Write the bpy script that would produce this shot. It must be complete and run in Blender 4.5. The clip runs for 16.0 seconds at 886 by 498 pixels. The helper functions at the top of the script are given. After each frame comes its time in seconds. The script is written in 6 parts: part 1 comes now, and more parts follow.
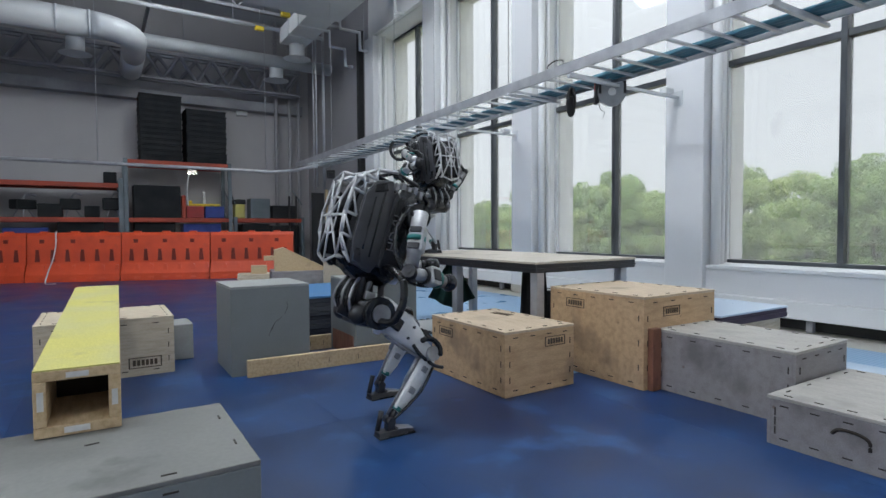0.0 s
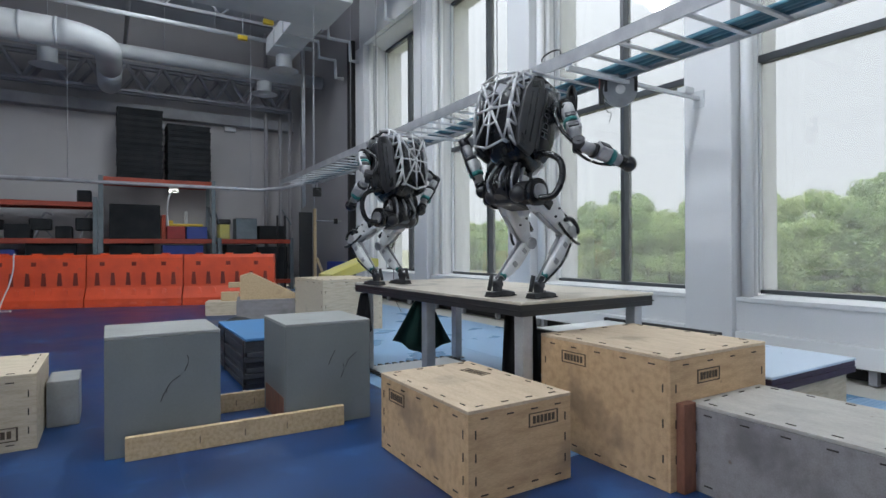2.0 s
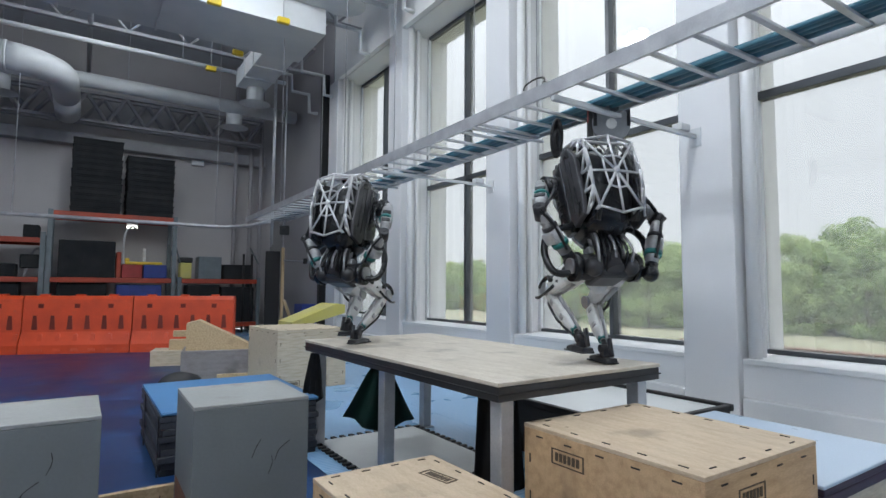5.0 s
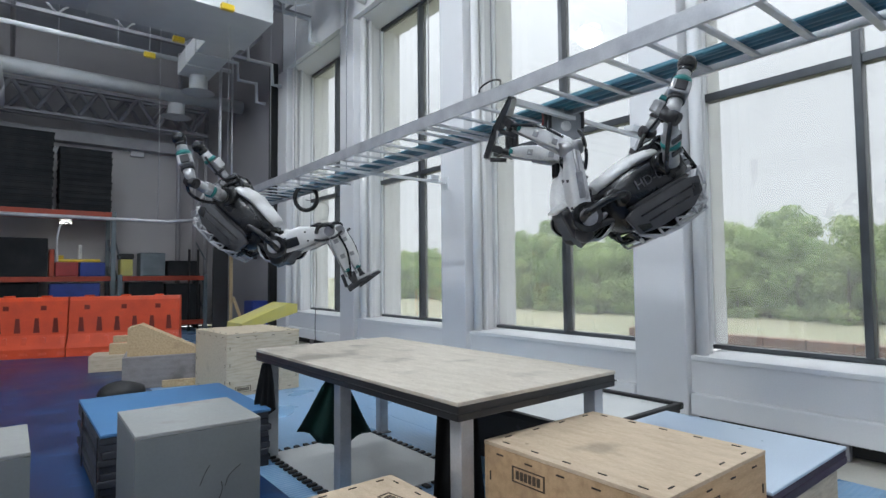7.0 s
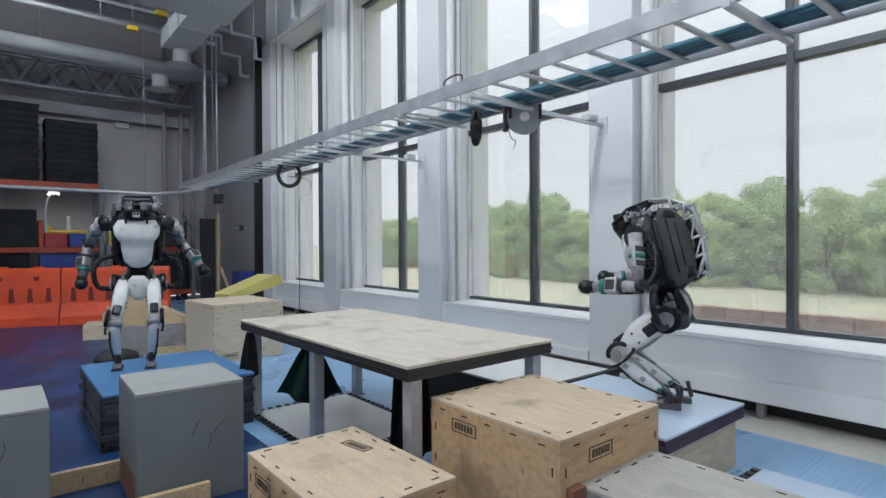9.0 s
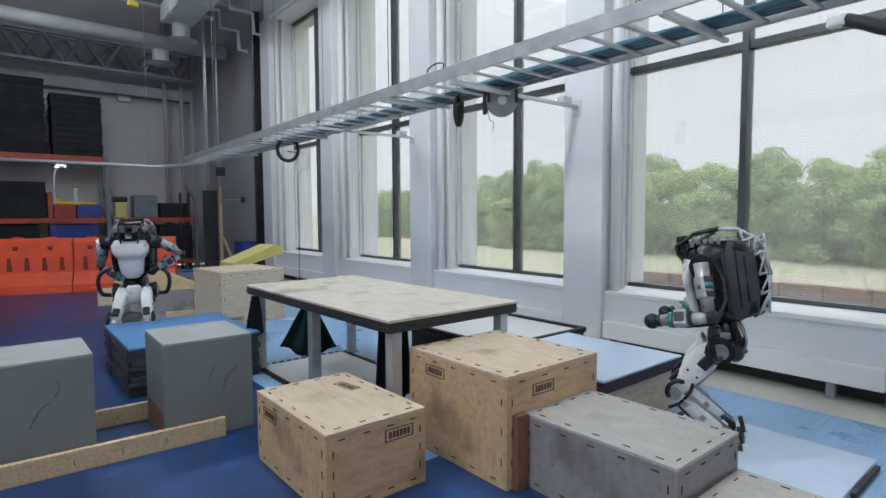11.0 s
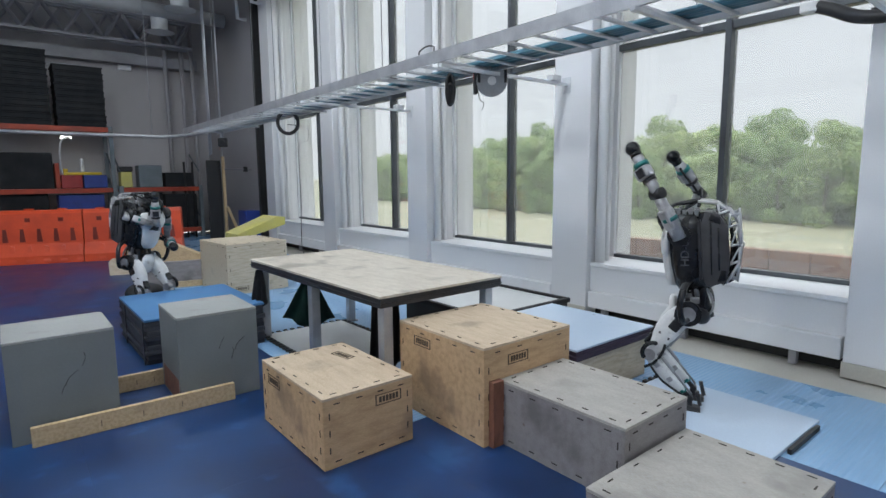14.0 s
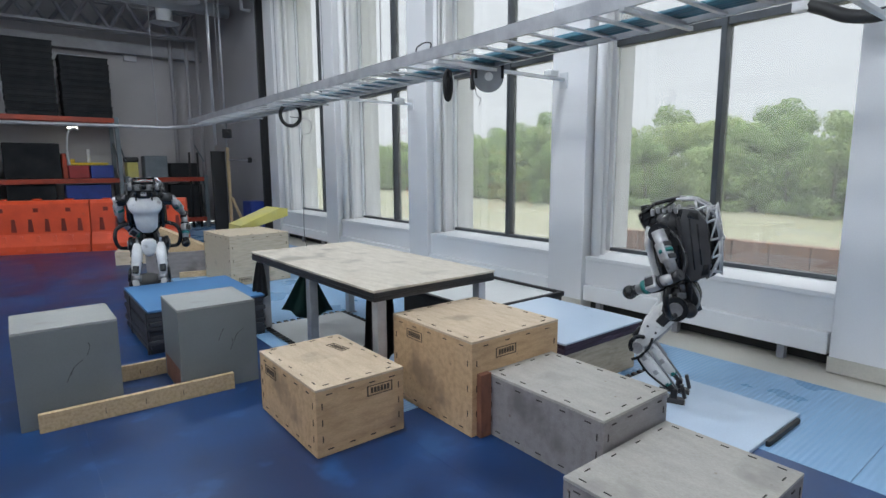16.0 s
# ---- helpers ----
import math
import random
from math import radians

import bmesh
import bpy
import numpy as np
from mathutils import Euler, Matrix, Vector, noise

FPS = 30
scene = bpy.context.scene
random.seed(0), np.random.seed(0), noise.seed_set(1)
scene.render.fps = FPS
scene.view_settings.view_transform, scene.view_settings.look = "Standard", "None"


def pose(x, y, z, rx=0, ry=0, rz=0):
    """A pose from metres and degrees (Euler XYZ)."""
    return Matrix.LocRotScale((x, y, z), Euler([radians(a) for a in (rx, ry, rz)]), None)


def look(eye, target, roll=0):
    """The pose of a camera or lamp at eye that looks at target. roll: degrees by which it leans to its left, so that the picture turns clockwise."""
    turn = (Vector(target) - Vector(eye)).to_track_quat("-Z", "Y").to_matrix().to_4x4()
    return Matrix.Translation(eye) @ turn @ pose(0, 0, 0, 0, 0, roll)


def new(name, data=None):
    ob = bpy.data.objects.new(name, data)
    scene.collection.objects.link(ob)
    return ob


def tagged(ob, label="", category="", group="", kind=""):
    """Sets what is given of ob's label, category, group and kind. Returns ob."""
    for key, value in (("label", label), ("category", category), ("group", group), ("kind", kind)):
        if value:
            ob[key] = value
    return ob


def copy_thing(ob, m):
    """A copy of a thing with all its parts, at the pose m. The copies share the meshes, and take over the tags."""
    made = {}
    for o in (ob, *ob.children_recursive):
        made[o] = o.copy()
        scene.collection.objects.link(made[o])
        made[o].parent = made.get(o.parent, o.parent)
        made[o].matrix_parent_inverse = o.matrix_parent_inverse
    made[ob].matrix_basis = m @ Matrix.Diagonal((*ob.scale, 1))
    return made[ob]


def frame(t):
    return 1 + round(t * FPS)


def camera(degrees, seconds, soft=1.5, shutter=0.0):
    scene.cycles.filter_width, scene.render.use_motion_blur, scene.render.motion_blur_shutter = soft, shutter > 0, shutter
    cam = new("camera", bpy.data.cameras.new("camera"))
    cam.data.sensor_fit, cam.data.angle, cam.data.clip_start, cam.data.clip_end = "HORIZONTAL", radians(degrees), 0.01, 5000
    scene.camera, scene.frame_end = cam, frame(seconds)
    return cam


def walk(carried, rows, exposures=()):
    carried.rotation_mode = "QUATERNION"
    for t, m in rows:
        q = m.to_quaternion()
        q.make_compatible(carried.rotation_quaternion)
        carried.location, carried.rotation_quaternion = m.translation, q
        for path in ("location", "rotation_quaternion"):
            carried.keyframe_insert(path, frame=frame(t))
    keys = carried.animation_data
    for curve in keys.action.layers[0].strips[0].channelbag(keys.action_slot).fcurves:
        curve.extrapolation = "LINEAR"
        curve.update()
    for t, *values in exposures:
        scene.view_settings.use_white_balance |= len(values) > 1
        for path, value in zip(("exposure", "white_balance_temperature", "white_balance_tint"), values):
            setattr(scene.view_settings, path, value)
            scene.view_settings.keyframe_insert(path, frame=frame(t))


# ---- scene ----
cam = camera(78.3, 16.0)
METRES, EYE, TILT, LEAN, TURN = 3.2, 0.79, 0.0, 0.0, -32.5
PATH = [
    (0, (-0.058, 0.08, 1.093), (1.014, 1.767, 1.022), -0.3),
    (0.5, (0.25, 0.308, 1.086), (1.326, 1.992, 1.014), -0.3),
    (1, (0.461, 0.512, 1.119), (1.503, 2.218, 1.042), -0.2),
    (1.5, (0.654, 0.706, 1.12), (1.688, 2.417, 1.071), -0.2),
    (2, (0.791, 0.809, 1.147), (1.837, 2.513, 1.148), -0.3),
    (2.5, (0.94, 0.915, 1.156), (1.997, 2.612, 1.207), -0.2),
    (3, (1.025, 1.04, 1.171), (2.075, 2.74, 1.259), -0.4),
    (3.5, (1.102, 1.157, 1.197), (2.154, 2.853, 1.325), -0.3),
    (4, (1.18, 1.236, 1.212), (2.242, 2.924, 1.36), -0.4),
    (6.4, (1.277, 1.461, 1.353), (2.472, 3.06, 1.467), 0.0),
    (6.5, (1.279, 1.465, 1.358), (2.479, 3.06, 1.471), -0.3),
    (7, (1.275, 1.414, 1.396), (2.519, 2.977, 1.495), -0.5),
    (7.5, (1.257, 1.284, 1.407), (2.542, 2.813, 1.502), -0.3),
    (8, (1.226, 1.126, 1.412), (2.518, 2.651, 1.484), -0.2),
    (8.5, (1.162, 1.042, 1.457), (2.464, 2.56, 1.49), -0.2),
    (9, (1.151, 0.94, 1.482), (2.425, 2.481, 1.465), -0.3),
    (11.5, (0.876, 0.334, 1.531), (2.154, 1.865, 1.378), -0.3),
    (12, (0.84, 0.283, 1.552), (2.123, 1.807, 1.375), -0.3),
    (12.5, (0.789, 0.236, 1.547), (2.072, 1.76, 1.37), -0.1),
    (13, (0.775, 0.193, 1.588), (2.052, 1.718, 1.38), -0.2),
    (13.5, (0.787, 0.161, 1.633), (2.053, 1.691, 1.398), -0.3),
    (14, (0.838, 0.112, 1.659), (2.087, 1.652, 1.398), -0.5),
    (14.5, (0.859, 0.046, 1.677), (2.096, 1.592, 1.394), -0.6),
    (15, (0.872, 0.016, 1.701), (2.096, 1.568, 1.398), -0.7),
    (15.5, (0.876, 0.005, 1.723), (2.1, 1.555, 1.411), -0.6),
    (16, (0.857, -0.025, 1.716), (2.085, 1.525, 1.417), -0.3),
]
walk(cam, [(t, look(eye, target, roll)) for t, eye, target, roll in PATH])

# ---- world, sun, exposure ----
world = bpy.data.worlds.new("overcast")
scene.world = world
world.use_nodes = True
wn, wl = world.node_tree.nodes, world.node_tree.links
bg = wn["Background"]
sky = wn.new("ShaderNodeTexSky")
sky.sky_type, sky.sun_disc = "NISHITA", False
sky.sun_elevation, sky.sun_rotation = radians(45), radians(241)
sky.air_density, sky.dust_density = 1.0, 3.0
cloud = wn.new("ShaderNodeMix")
cloud.data_type = "RGBA"
cloud.inputs[0].default_value = 0.9
wl.new(sky.outputs[0], cloud.inputs[6])
cloud.inputs[7].default_value = (9.6, 9.75, 10.2, 1)
wco, wxyz, wramp, wmul = (wn.new("ShaderNode" + k) for k in ("TexCoord", "SeparateXYZ", "MapRange", "VectorMath"))
wl.new(wco.outputs["Generated"], wxyz.inputs[0])
wl.new(wxyz.outputs["Z"], wramp.inputs["Value"])
wramp.interpolation_type = "SMOOTHSTEP"
for slot, value in (("From Min", 0.2), ("From Max", 0.95), ("To Min", 1.0), ("To Max", 2.8)):
    wramp.inputs[slot].default_value = value
wmul.operation = "SCALE"
wl.new(cloud.outputs[2], wmul.inputs[0])
wl.new(wramp.outputs[0], wmul.inputs["Scale"])
wl.new(wmul.outputs[0], bg.inputs[0])
bg.inputs[1].default_value = 0.14
sun_data = bpy.data.lights.new("sun", "SUN")
sun_data.energy, sun_data.angle, sun_data.color = 5.0, radians(25), (1.0, 0.97, 0.93)
sun = new("sun", sun_data)
sun.matrix_world = look((-40, -22, 46), (0, 0, 0))
scene.view_settings.exposure = 0.88


# ---- materials ----
def nodes_of(name):
    m = bpy.data.materials.new(name)
    m.use_nodes = True
    return m, m.node_tree.nodes, m.node_tree.links, m.node_tree.nodes["Principled BSDF"]


def noise_node(n, l, coord, scale, detail=4.0, stretch=None):
    tex = n.new("ShaderNodeTexNoise")
    tex.inputs["Scale"].default_value, tex.inputs["Detail"].default_value = scale, detail
    src = coord
    if stretch:
        mp = n.new("ShaderNodeMapping")
        mp.inputs["Scale"].default_value = stretch
        l.new(coord, mp.inputs[0])
        src = mp.outputs[0]
    l.new(src, tex.inputs["Vector"])
    return tex.outputs[0]


def ramp(n, l, fac, stops):
    r = n.new("ShaderNodeValToRGB")
    while len(r.color_ramp.elements) < len(stops):
        r.color_ramp.elements.new(0.5)
    for e, (p, c) in zip(r.color_ramp.elements, stops):
        e.position, e.color = p, (*c, 1)
    l.new(fac, r.inputs[0])
    return r.outputs[0]


def blend(n, l, fac, a, b, kind="MIX"):
    m = n.new("ShaderNodeMix")
    m.data_type, m.blend_type = "RGBA", kind
    for sock, v in ((m.inputs[0], fac), (m.inputs[6], a), (m.inputs[7], b)):
        if isinstance(v, (int, float)):
            sock.default_value = v
        elif isinstance(v, tuple):
            sock.default_value = (*v, 1)
        else:
            l.new(v, sock)
    return m.outputs[2]


def surf(name, base, other=None, scale=3.0, fine=60.0, rough=0.6, metal=0.0, bump=0.15, stain=None, stain_at=0.62, stretch=None, vary=0.0, spread=0.12, world_space=False):
    """A surface with colour variation at two scales, stains and a fine relief."""
    m, n, l, p = nodes_of(name)
    co = n.new("ShaderNodeNewGeometry").outputs["Position"] if world_space else n.new("ShaderNodeTexCoord").outputs["Object"]
    other = other or tuple(c * 0.75 for c in base)
    big = noise_node(n, l, co, scale, 5, stretch)
    small = noise_node(n, l, co, fine, 3, stretch)
    col = ramp(n, l, big, [(0.35, other), (0.62, base)])
    col = blend(n, l, spread, col, ramp(n, l, small, [(0.3, (0.25, 0.25, 0.25)), (0.7, (1, 1, 1))]), "MULTIPLY")
    if stain:
        s = noise_node(n, l, co, scale * 1.7 + 0.4, 8)
        col = blend(n, l, ramp(n, l, s, [(stain_at, (0, 0, 0)), (stain_at + 0.1, (0.8, 0.8, 0.8))]), col, stain)
    if vary:
        info = n.new("ShaderNodeObjectInfo")
        col = blend(n, l, vary, col, ramp(n, l, info.outputs["Random"], [(0, (0.4, 0.4, 0.4)), (1, (1.0, 1.0, 1.0))]), "MULTIPLY")
    l.new(col, p.inputs["Base Color"])
    l.new(ramp(n, l, big, [(0.3, (rough * 0.8,) * 3), (0.7, (min(1, rough * 1.15),) * 3)]), p.inputs["Roughness"])
    p.inputs["Metallic"].default_value = metal
    if bump:
        b = n.new("ShaderNodeBump")
        b.inputs["Strength"].default_value, b.inputs["Distance"].default_value = bump, 0.003
        l.new(small, b.inputs["Height"])
        l.new(b.outputs[0], p.inputs["Normal"])
    return m


def ply(name, light, dark, stretch, stain=(0.16, 0.12, 0.08), stain_at=0.63):
    """Plywood with grain along one axis, knots and scuffs."""
    m, n, l, p = nodes_of(name)
    co = n.new("ShaderNodeTexCoord").outputs["Object"]
    grain = noise_node(n, l, co, 5, 8, stretch)
    fine = noise_node(n, l, co, 40, 4, stretch)
    scuff = noise_node(n, l, co, 2.6, 7)
    col = ramp(n, l, grain, [(0.3, dark), (0.55, light), (0.75, tuple(min(1, c * 1.08) for c in light))])
    col = blend(n, l, 0.25, col, ramp(n, l, fine, [(0.35, (0.5, 0.42, 0.33)), (0.65, (1, 1, 1))]), "MULTIPLY")
    col = blend(n, l, ramp(n, l, scuff, [(stain_at, (0, 0, 0)), (stain_at + 0.14, (0.7, 0.7, 0.7))]), col, stain)
    vo = n.new("ShaderNodeTexVoronoi")
    vo.inputs["Scale"].default_value = 6
    l.new(co, vo.inputs["Vector"])
    col = blend(n, l, ramp(n, l, vo.outputs["Distance"], [(0.03, (0.6, 0.6, 0.6)), (0.07, (0, 0, 0))]), col, (0.13, 0.075, 0.035))
    l.new(col, p.inputs["Base Color"])
    p.inputs["Roughness"].default_value = 0.62
    b = n.new("ShaderNodeBump")
    b.inputs["Strength"].default_value, b.inputs["Distance"].default_value = 0.2, 0.002
    l.new(fine, b.inputs["Height"])
    l.new(b.outputs[0], p.inputs["Normal"])
    return m


def glass_pane(name):
    m, n, l, p = nodes_of(name)
    n.remove(p)
    clear, shine, mix, fr = (n.new("ShaderNode" + k) for k in ("BsdfTransparent", "BsdfGlossy", "MixShader", "LayerWeight"))
    # tint darkens the view outdoors to bring the sky's white down
    clear.inputs[0].default_value = (0.565, 0.58, 0.585, 1)
    shine.inputs["Roughness"].default_value = 0.02
    edge = n.new("ShaderNodeMath")
    edge.operation = "POWER"
    edge.inputs[1].default_value = 5.0
    l.new(fr.outputs["Facing"], edge.inputs[0])
    fr.inputs[0].default_value = 0.5
    floor_gloss = n.new("ShaderNodeMath")
    floor_gloss.operation = "MULTIPLY_ADD"
    floor_gloss.inputs[1].default_value, floor_gloss.inputs[2].default_value = 0.5, 0.065
    l.new(edge.outputs[0], floor_gloss.inputs[0])
    l.new(floor_gloss.outputs[0], mix.inputs[0])
    l.new(clear.outputs[0], mix.inputs[1])
    l.new(shine.outputs[0], mix.inputs[2])
    # a translucent veil, added to imitate haze over the view outdoors
    haze, veil_mix = n.new("ShaderNodeBsdfTranslucent"), n.new("ShaderNodeMixShader")
    haze.inputs[0].default_value = (0.85, 0.88, 0.88, 1)
    veil_mix.inputs[0].default_value = 0.06
    l.new(mix.outputs[0], veil_mix.inputs[1])
    l.new(haze.outputs[0], veil_mix.inputs[2])
    l.new(veil_mix.outputs[0], n["Material Output"].inputs[0])
    return m


def leaf_surface(name, dark, light):
    """Thin leaves: each its own green, some light shining through."""
    m, n, l, p = nodes_of(name)
    geo = n.new("ShaderNodeNewGeometry")
    info = n.new("ShaderNodeObjectInfo")
    col = ramp(n, l, geo.outputs["Random Per Island"], [(0.0, dark), (1.0, light)])
    col = blend(n, l, 0.5, col, ramp(n, l, info.outputs["Random"], [(0, (0.62, 0.72, 0.6)), (0.6, (1, 1, 1)), (1, (1.0, 0.92, 0.8))]), "MULTIPLY")
    l.new(col, p.inputs["Base Color"])
    p.inputs["Roughness"].default_value = 0.7
    thin, mix = n.new("ShaderNodeBsdfTranslucent"), n.new("ShaderNodeMixShader")
    l.new(col, thin.inputs[0])
    mix.inputs[0].default_value = 0.4
    l.new(p.outputs[0], mix.inputs[1])
    l.new(thin.outputs[0], mix.inputs[2])
    l.new(mix.outputs[0], n["Material Output"].inputs[0])
    return m


def glow(name, colour, power):
    m, n, l, p = nodes_of(name)
    p.inputs["Base Color"].default_value = (*colour, 1)
    p.inputs["Emission Color"].default_value = (*colour, 1)
    p.inputs["Emission Strength"].default_value = power
    return m


def rib_floor(m):
    """Fine moulded ribs across a rubber mat."""
    n, l = m.node_tree.nodes, m.node_tree.links
    wave = n.new("ShaderNodeTexWave")
    wave.bands_direction = "Y"
    wave.inputs["Scale"].default_value, wave.inputs["Distortion"].default_value = 9.0, 0.0
    l.new(n["Geometry"].outputs["Position"], wave.inputs["Vector"])
    rib = n.new("ShaderNodeBump")
    rib.inputs["Strength"].default_value, rib.inputs["Distance"].default_value = 0.5, 0.004
    l.new(wave.outputs["Fac"], rib.inputs["Height"])
    l.new(n["Bump"].outputs[0], rib.inputs["Normal"])
    l.new(rib.outputs[0], n["Principled BSDF"].inputs["Normal"])


M_WALL = surf("white_wall_paint", (0.82, 0.82, 0.825), (0.77, 0.77, 0.775), 0.7, 90, 0.55, bump=0.06, spread=0.05)
# darker copy of the wall white: the piers' backlit side in the colour
M_PIER = surf("shaded_pier_paint", (0.75, 0.75, 0.76), (0.70, 0.70, 0.71), 0.7, 90, 0.55, bump=0.06, spread=0.05)
M_GREYWALL = surf("grey_wall_paint", (0.36, 0.35, 0.36), (0.29, 0.28, 0.30), 0.35, 60, 0.6, bump=0.08, spread=0.08)
M_BACKWALL = surf("block_wall_paint", (0.48, 0.46, 0.46), (0.40, 0.38, 0.39), 0.3, 40, 0.45, bump=0.1, spread=0.1)
M_CEIL = surf("deck_steel", (0.56, 0.58, 0.62), (0.46, 0.48, 0.52), 0.6, 40, 0.6, bump=0.1)
M_STEEL = surf("painted_truss_steel", (0.34, 0.34, 0.36), (0.25, 0.25, 0.27), 2, 60, 0.55)
M_DUCT = surf("white_duct_paint", (0.66, 0.67, 0.68), (0.56, 0.58, 0.60), 1.2, 60, 0.45, bump=0.05, spread=0.05)
M_GALV = surf("galvanised_steel", (0.60, 0.61, 0.63), (0.48, 0.49, 0.52), 6, 80, 0.36, 0.45, 0.05)
M_FRAME = surf("dark_window_aluminium", (0.075, 0.085, 0.095), (0.055, 0.06, 0.07), 4, 90, 0.4, 0.3, 0.03)
M_GLASS = glass_pane("window_glass")
M_FLOOR = surf("blue_floor_mat", (0.007, 0.052, 0.175), (0.003, 0.022, 0.085), 1.3, 140, 0.40, bump=0.25, stain=(0.018, 0.082, 0.225), stain_at=0.57, world_space=True, vary=0.0, spread=0.25)
M_FLOOR.node_tree.nodes["Principled BSDF"].inputs["Specular IOR Level"].default_value = 0.6
M_FLOORLIGHT = surf("light_blue_floor_mat", (0.24, 0.42, 0.63), (0.18, 0.35, 0.57), 1.2, 120, 0.30, bump=0.2, stain=(0.33, 0.49, 0.68), stain_at=0.64, world_space=True)
rib_floor(M_FLOORLIGHT)
M_CONC = surf("concrete_floor", (0.56, 0.54, 0.48), (0.47, 0.45, 0.40), 1.0, 60, 0.6)
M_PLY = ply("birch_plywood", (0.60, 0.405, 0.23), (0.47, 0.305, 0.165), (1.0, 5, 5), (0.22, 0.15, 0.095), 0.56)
# box tops: paler and less orange than the sides, grain turned
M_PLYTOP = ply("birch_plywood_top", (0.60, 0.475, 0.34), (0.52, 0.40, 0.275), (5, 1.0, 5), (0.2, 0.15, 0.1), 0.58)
M_PLYPALE = ply("pale_plywood", (0.62, 0.53, 0.40), (0.50, 0.41, 0.29), (1.2, 9, 9), (0.3, 0.25, 0.18), 0.66)
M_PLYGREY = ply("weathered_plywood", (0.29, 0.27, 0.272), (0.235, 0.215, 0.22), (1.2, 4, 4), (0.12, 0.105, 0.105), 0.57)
# lighter, warmer copy for box tops: light from above is in the colour
M_PLYGREYTOP = ply("lit_plywood_top", (0.43, 0.41, 0.375), (0.385, 0.365, 0.335), (4, 1.2, 4), (0.24, 0.225, 0.205), 0.58)
M_TABLETOP = ply("worn_table_plywood", (0.62, 0.565, 0.48), (0.55, 0.49, 0.41), (4, 1.0, 4), (0.24, 0.21, 0.17), 0.55)
M_STUD = ply("pine_stud", (0.60, 0.45, 0.27), (0.47, 0.33, 0.18), (9, 2, 9), (0.3, 0.2, 0.12), 0.68)
M_REDWOOD = ply("red_brown_board", (0.24, 0.10, 0.06), (0.16, 0.065, 0.04), (6, 6, 1.5))
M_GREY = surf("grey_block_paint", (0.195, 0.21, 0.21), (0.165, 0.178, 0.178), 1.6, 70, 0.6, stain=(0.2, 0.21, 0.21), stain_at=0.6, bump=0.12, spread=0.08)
# block tops far lighter than their faces, brightness from above put in the paint
M_GREYTOP = surf("pale_worn_grey_paint", (0.36, 0.365, 0.35), (0.31, 0.315, 0.30), 2.5, 60, 0.6, stain=(0.27, 0.26, 0.24), stain_at=0.58)
M_SLABTOP = surf("scuffed_slab_paint", (0.20, 0.198, 0.185), (0.155, 0.152, 0.142), 2.2, 55, 0.65, stain=(0.11, 0.11, 0.10), stain_at=0.6)
M_SLOT = surf("dark_slot_wood", (0.035, 0.028, 0.022), None, 9, 80, 0.9)
M_MARK = surf("box_stencil_ink", (0.10, 0.07, 0.045), None, 12, 80, 0.8)
M_BLACK = surf("black_rubber", (0.018, 0.018, 0.02), (0.012, 0.012, 0.013), 6, 90, 0.6)
M_BLACKBOARD = surf("black_table_edge", (0.03, 0.03, 0.032), (0.02, 0.02, 0.022), 4, 70, 0.45, stain=(0.10, 0.1, 0.1), stain_at=0.68)
M_BLUEMAT = surf("blue_foam_top", (0.075, 0.22, 0.44), (0.055, 0.17, 0.36), 1.4, 120, 0.55, stain=(0.2, 0.32, 0.46), stain_at=0.66)
M_PALEMAT = surf("pale_blue_foam_top", (0.50, 0.60, 0.72), (0.44, 0.55, 0.68), 1.5, 100, 0.32, stain=(0.42, 0.48, 0.58), stain_at=0.64)
M_PURPLE = surf("dark_purple_foam", (0.055, 0.035, 0.07), (0.035, 0.022, 0.045), 5, 80, 0.7)
M_DARKFOAM = surf("dark_foam_layers", (0.05, 0.055, 0.07), (0.03, 0.034, 0.045), 6, 90, 0.8, vary=0.5)
M_WHITEMAT = surf("white_foam_mat", (0.66, 0.67, 0.66), (0.56, 0.57, 0.56), 1.6, 90, 0.4, stain=(0.42, 0.42, 0.4), stain_at=0.66)
M_ORANGE = surf("orange_barrier_plastic", (0.80, 0.085, 0.02), (0.66, 0.065, 0.016), 2.5, 60, 0.42, stain=(0.5, 0.09, 0.04), stain_at=0.66, vary=0.15, bump=0.06)
# darkened orange: the shade inside the barrier's slots and notches
M_ORANGEDARK = surf("barrier_slot_shade", (0.20, 0.02, 0.01), None, 4, 60, 0.7)
M_RACK = surf("orange_rack_paint", (0.42, 0.055, 0.02), (0.30, 0.04, 0.017), 3, 60, 0.5, stain=(0.12, 0.06, 0.04), stain_at=0.66)
M_POST = surf("blue_grey_rack_post", (0.17, 0.20, 0.22), (0.12, 0.15, 0.17), 4, 60, 0.5, 0.2)
M_CRATE = surf("black_crate_plastic", (0.010, 0.012, 0.015), (0.006, 0.008, 0.010), 3, 60, 0.85)
M_YELLOW = surf("yellow_grip_tape", (0.62, 0.56, 0.16), (0.54, 0.50, 0.20), 3, 160, 0.85, bump=0.5, stain=(0.42, 0.38, 0.16), stain_at=0.62, spread=0.3)
M_YPLASTIC = surf("yellow_plastic", (0.75, 0.52, 0.03), None, 4, 60, 0.4)
M_RED = surf("red_plastic", (0.35, 0.03, 0.03), None, 4, 60, 0.45)
M_BLUEP = surf("blue_plastic", (0.02, 0.05, 0.28), None, 4, 60, 0.45)
M_GREEN = surf("dark_green_cloth", (0.012, 0.055, 0.045), (0.008, 0.038, 0.03), 5, 160, 0.85, bump=0.4)
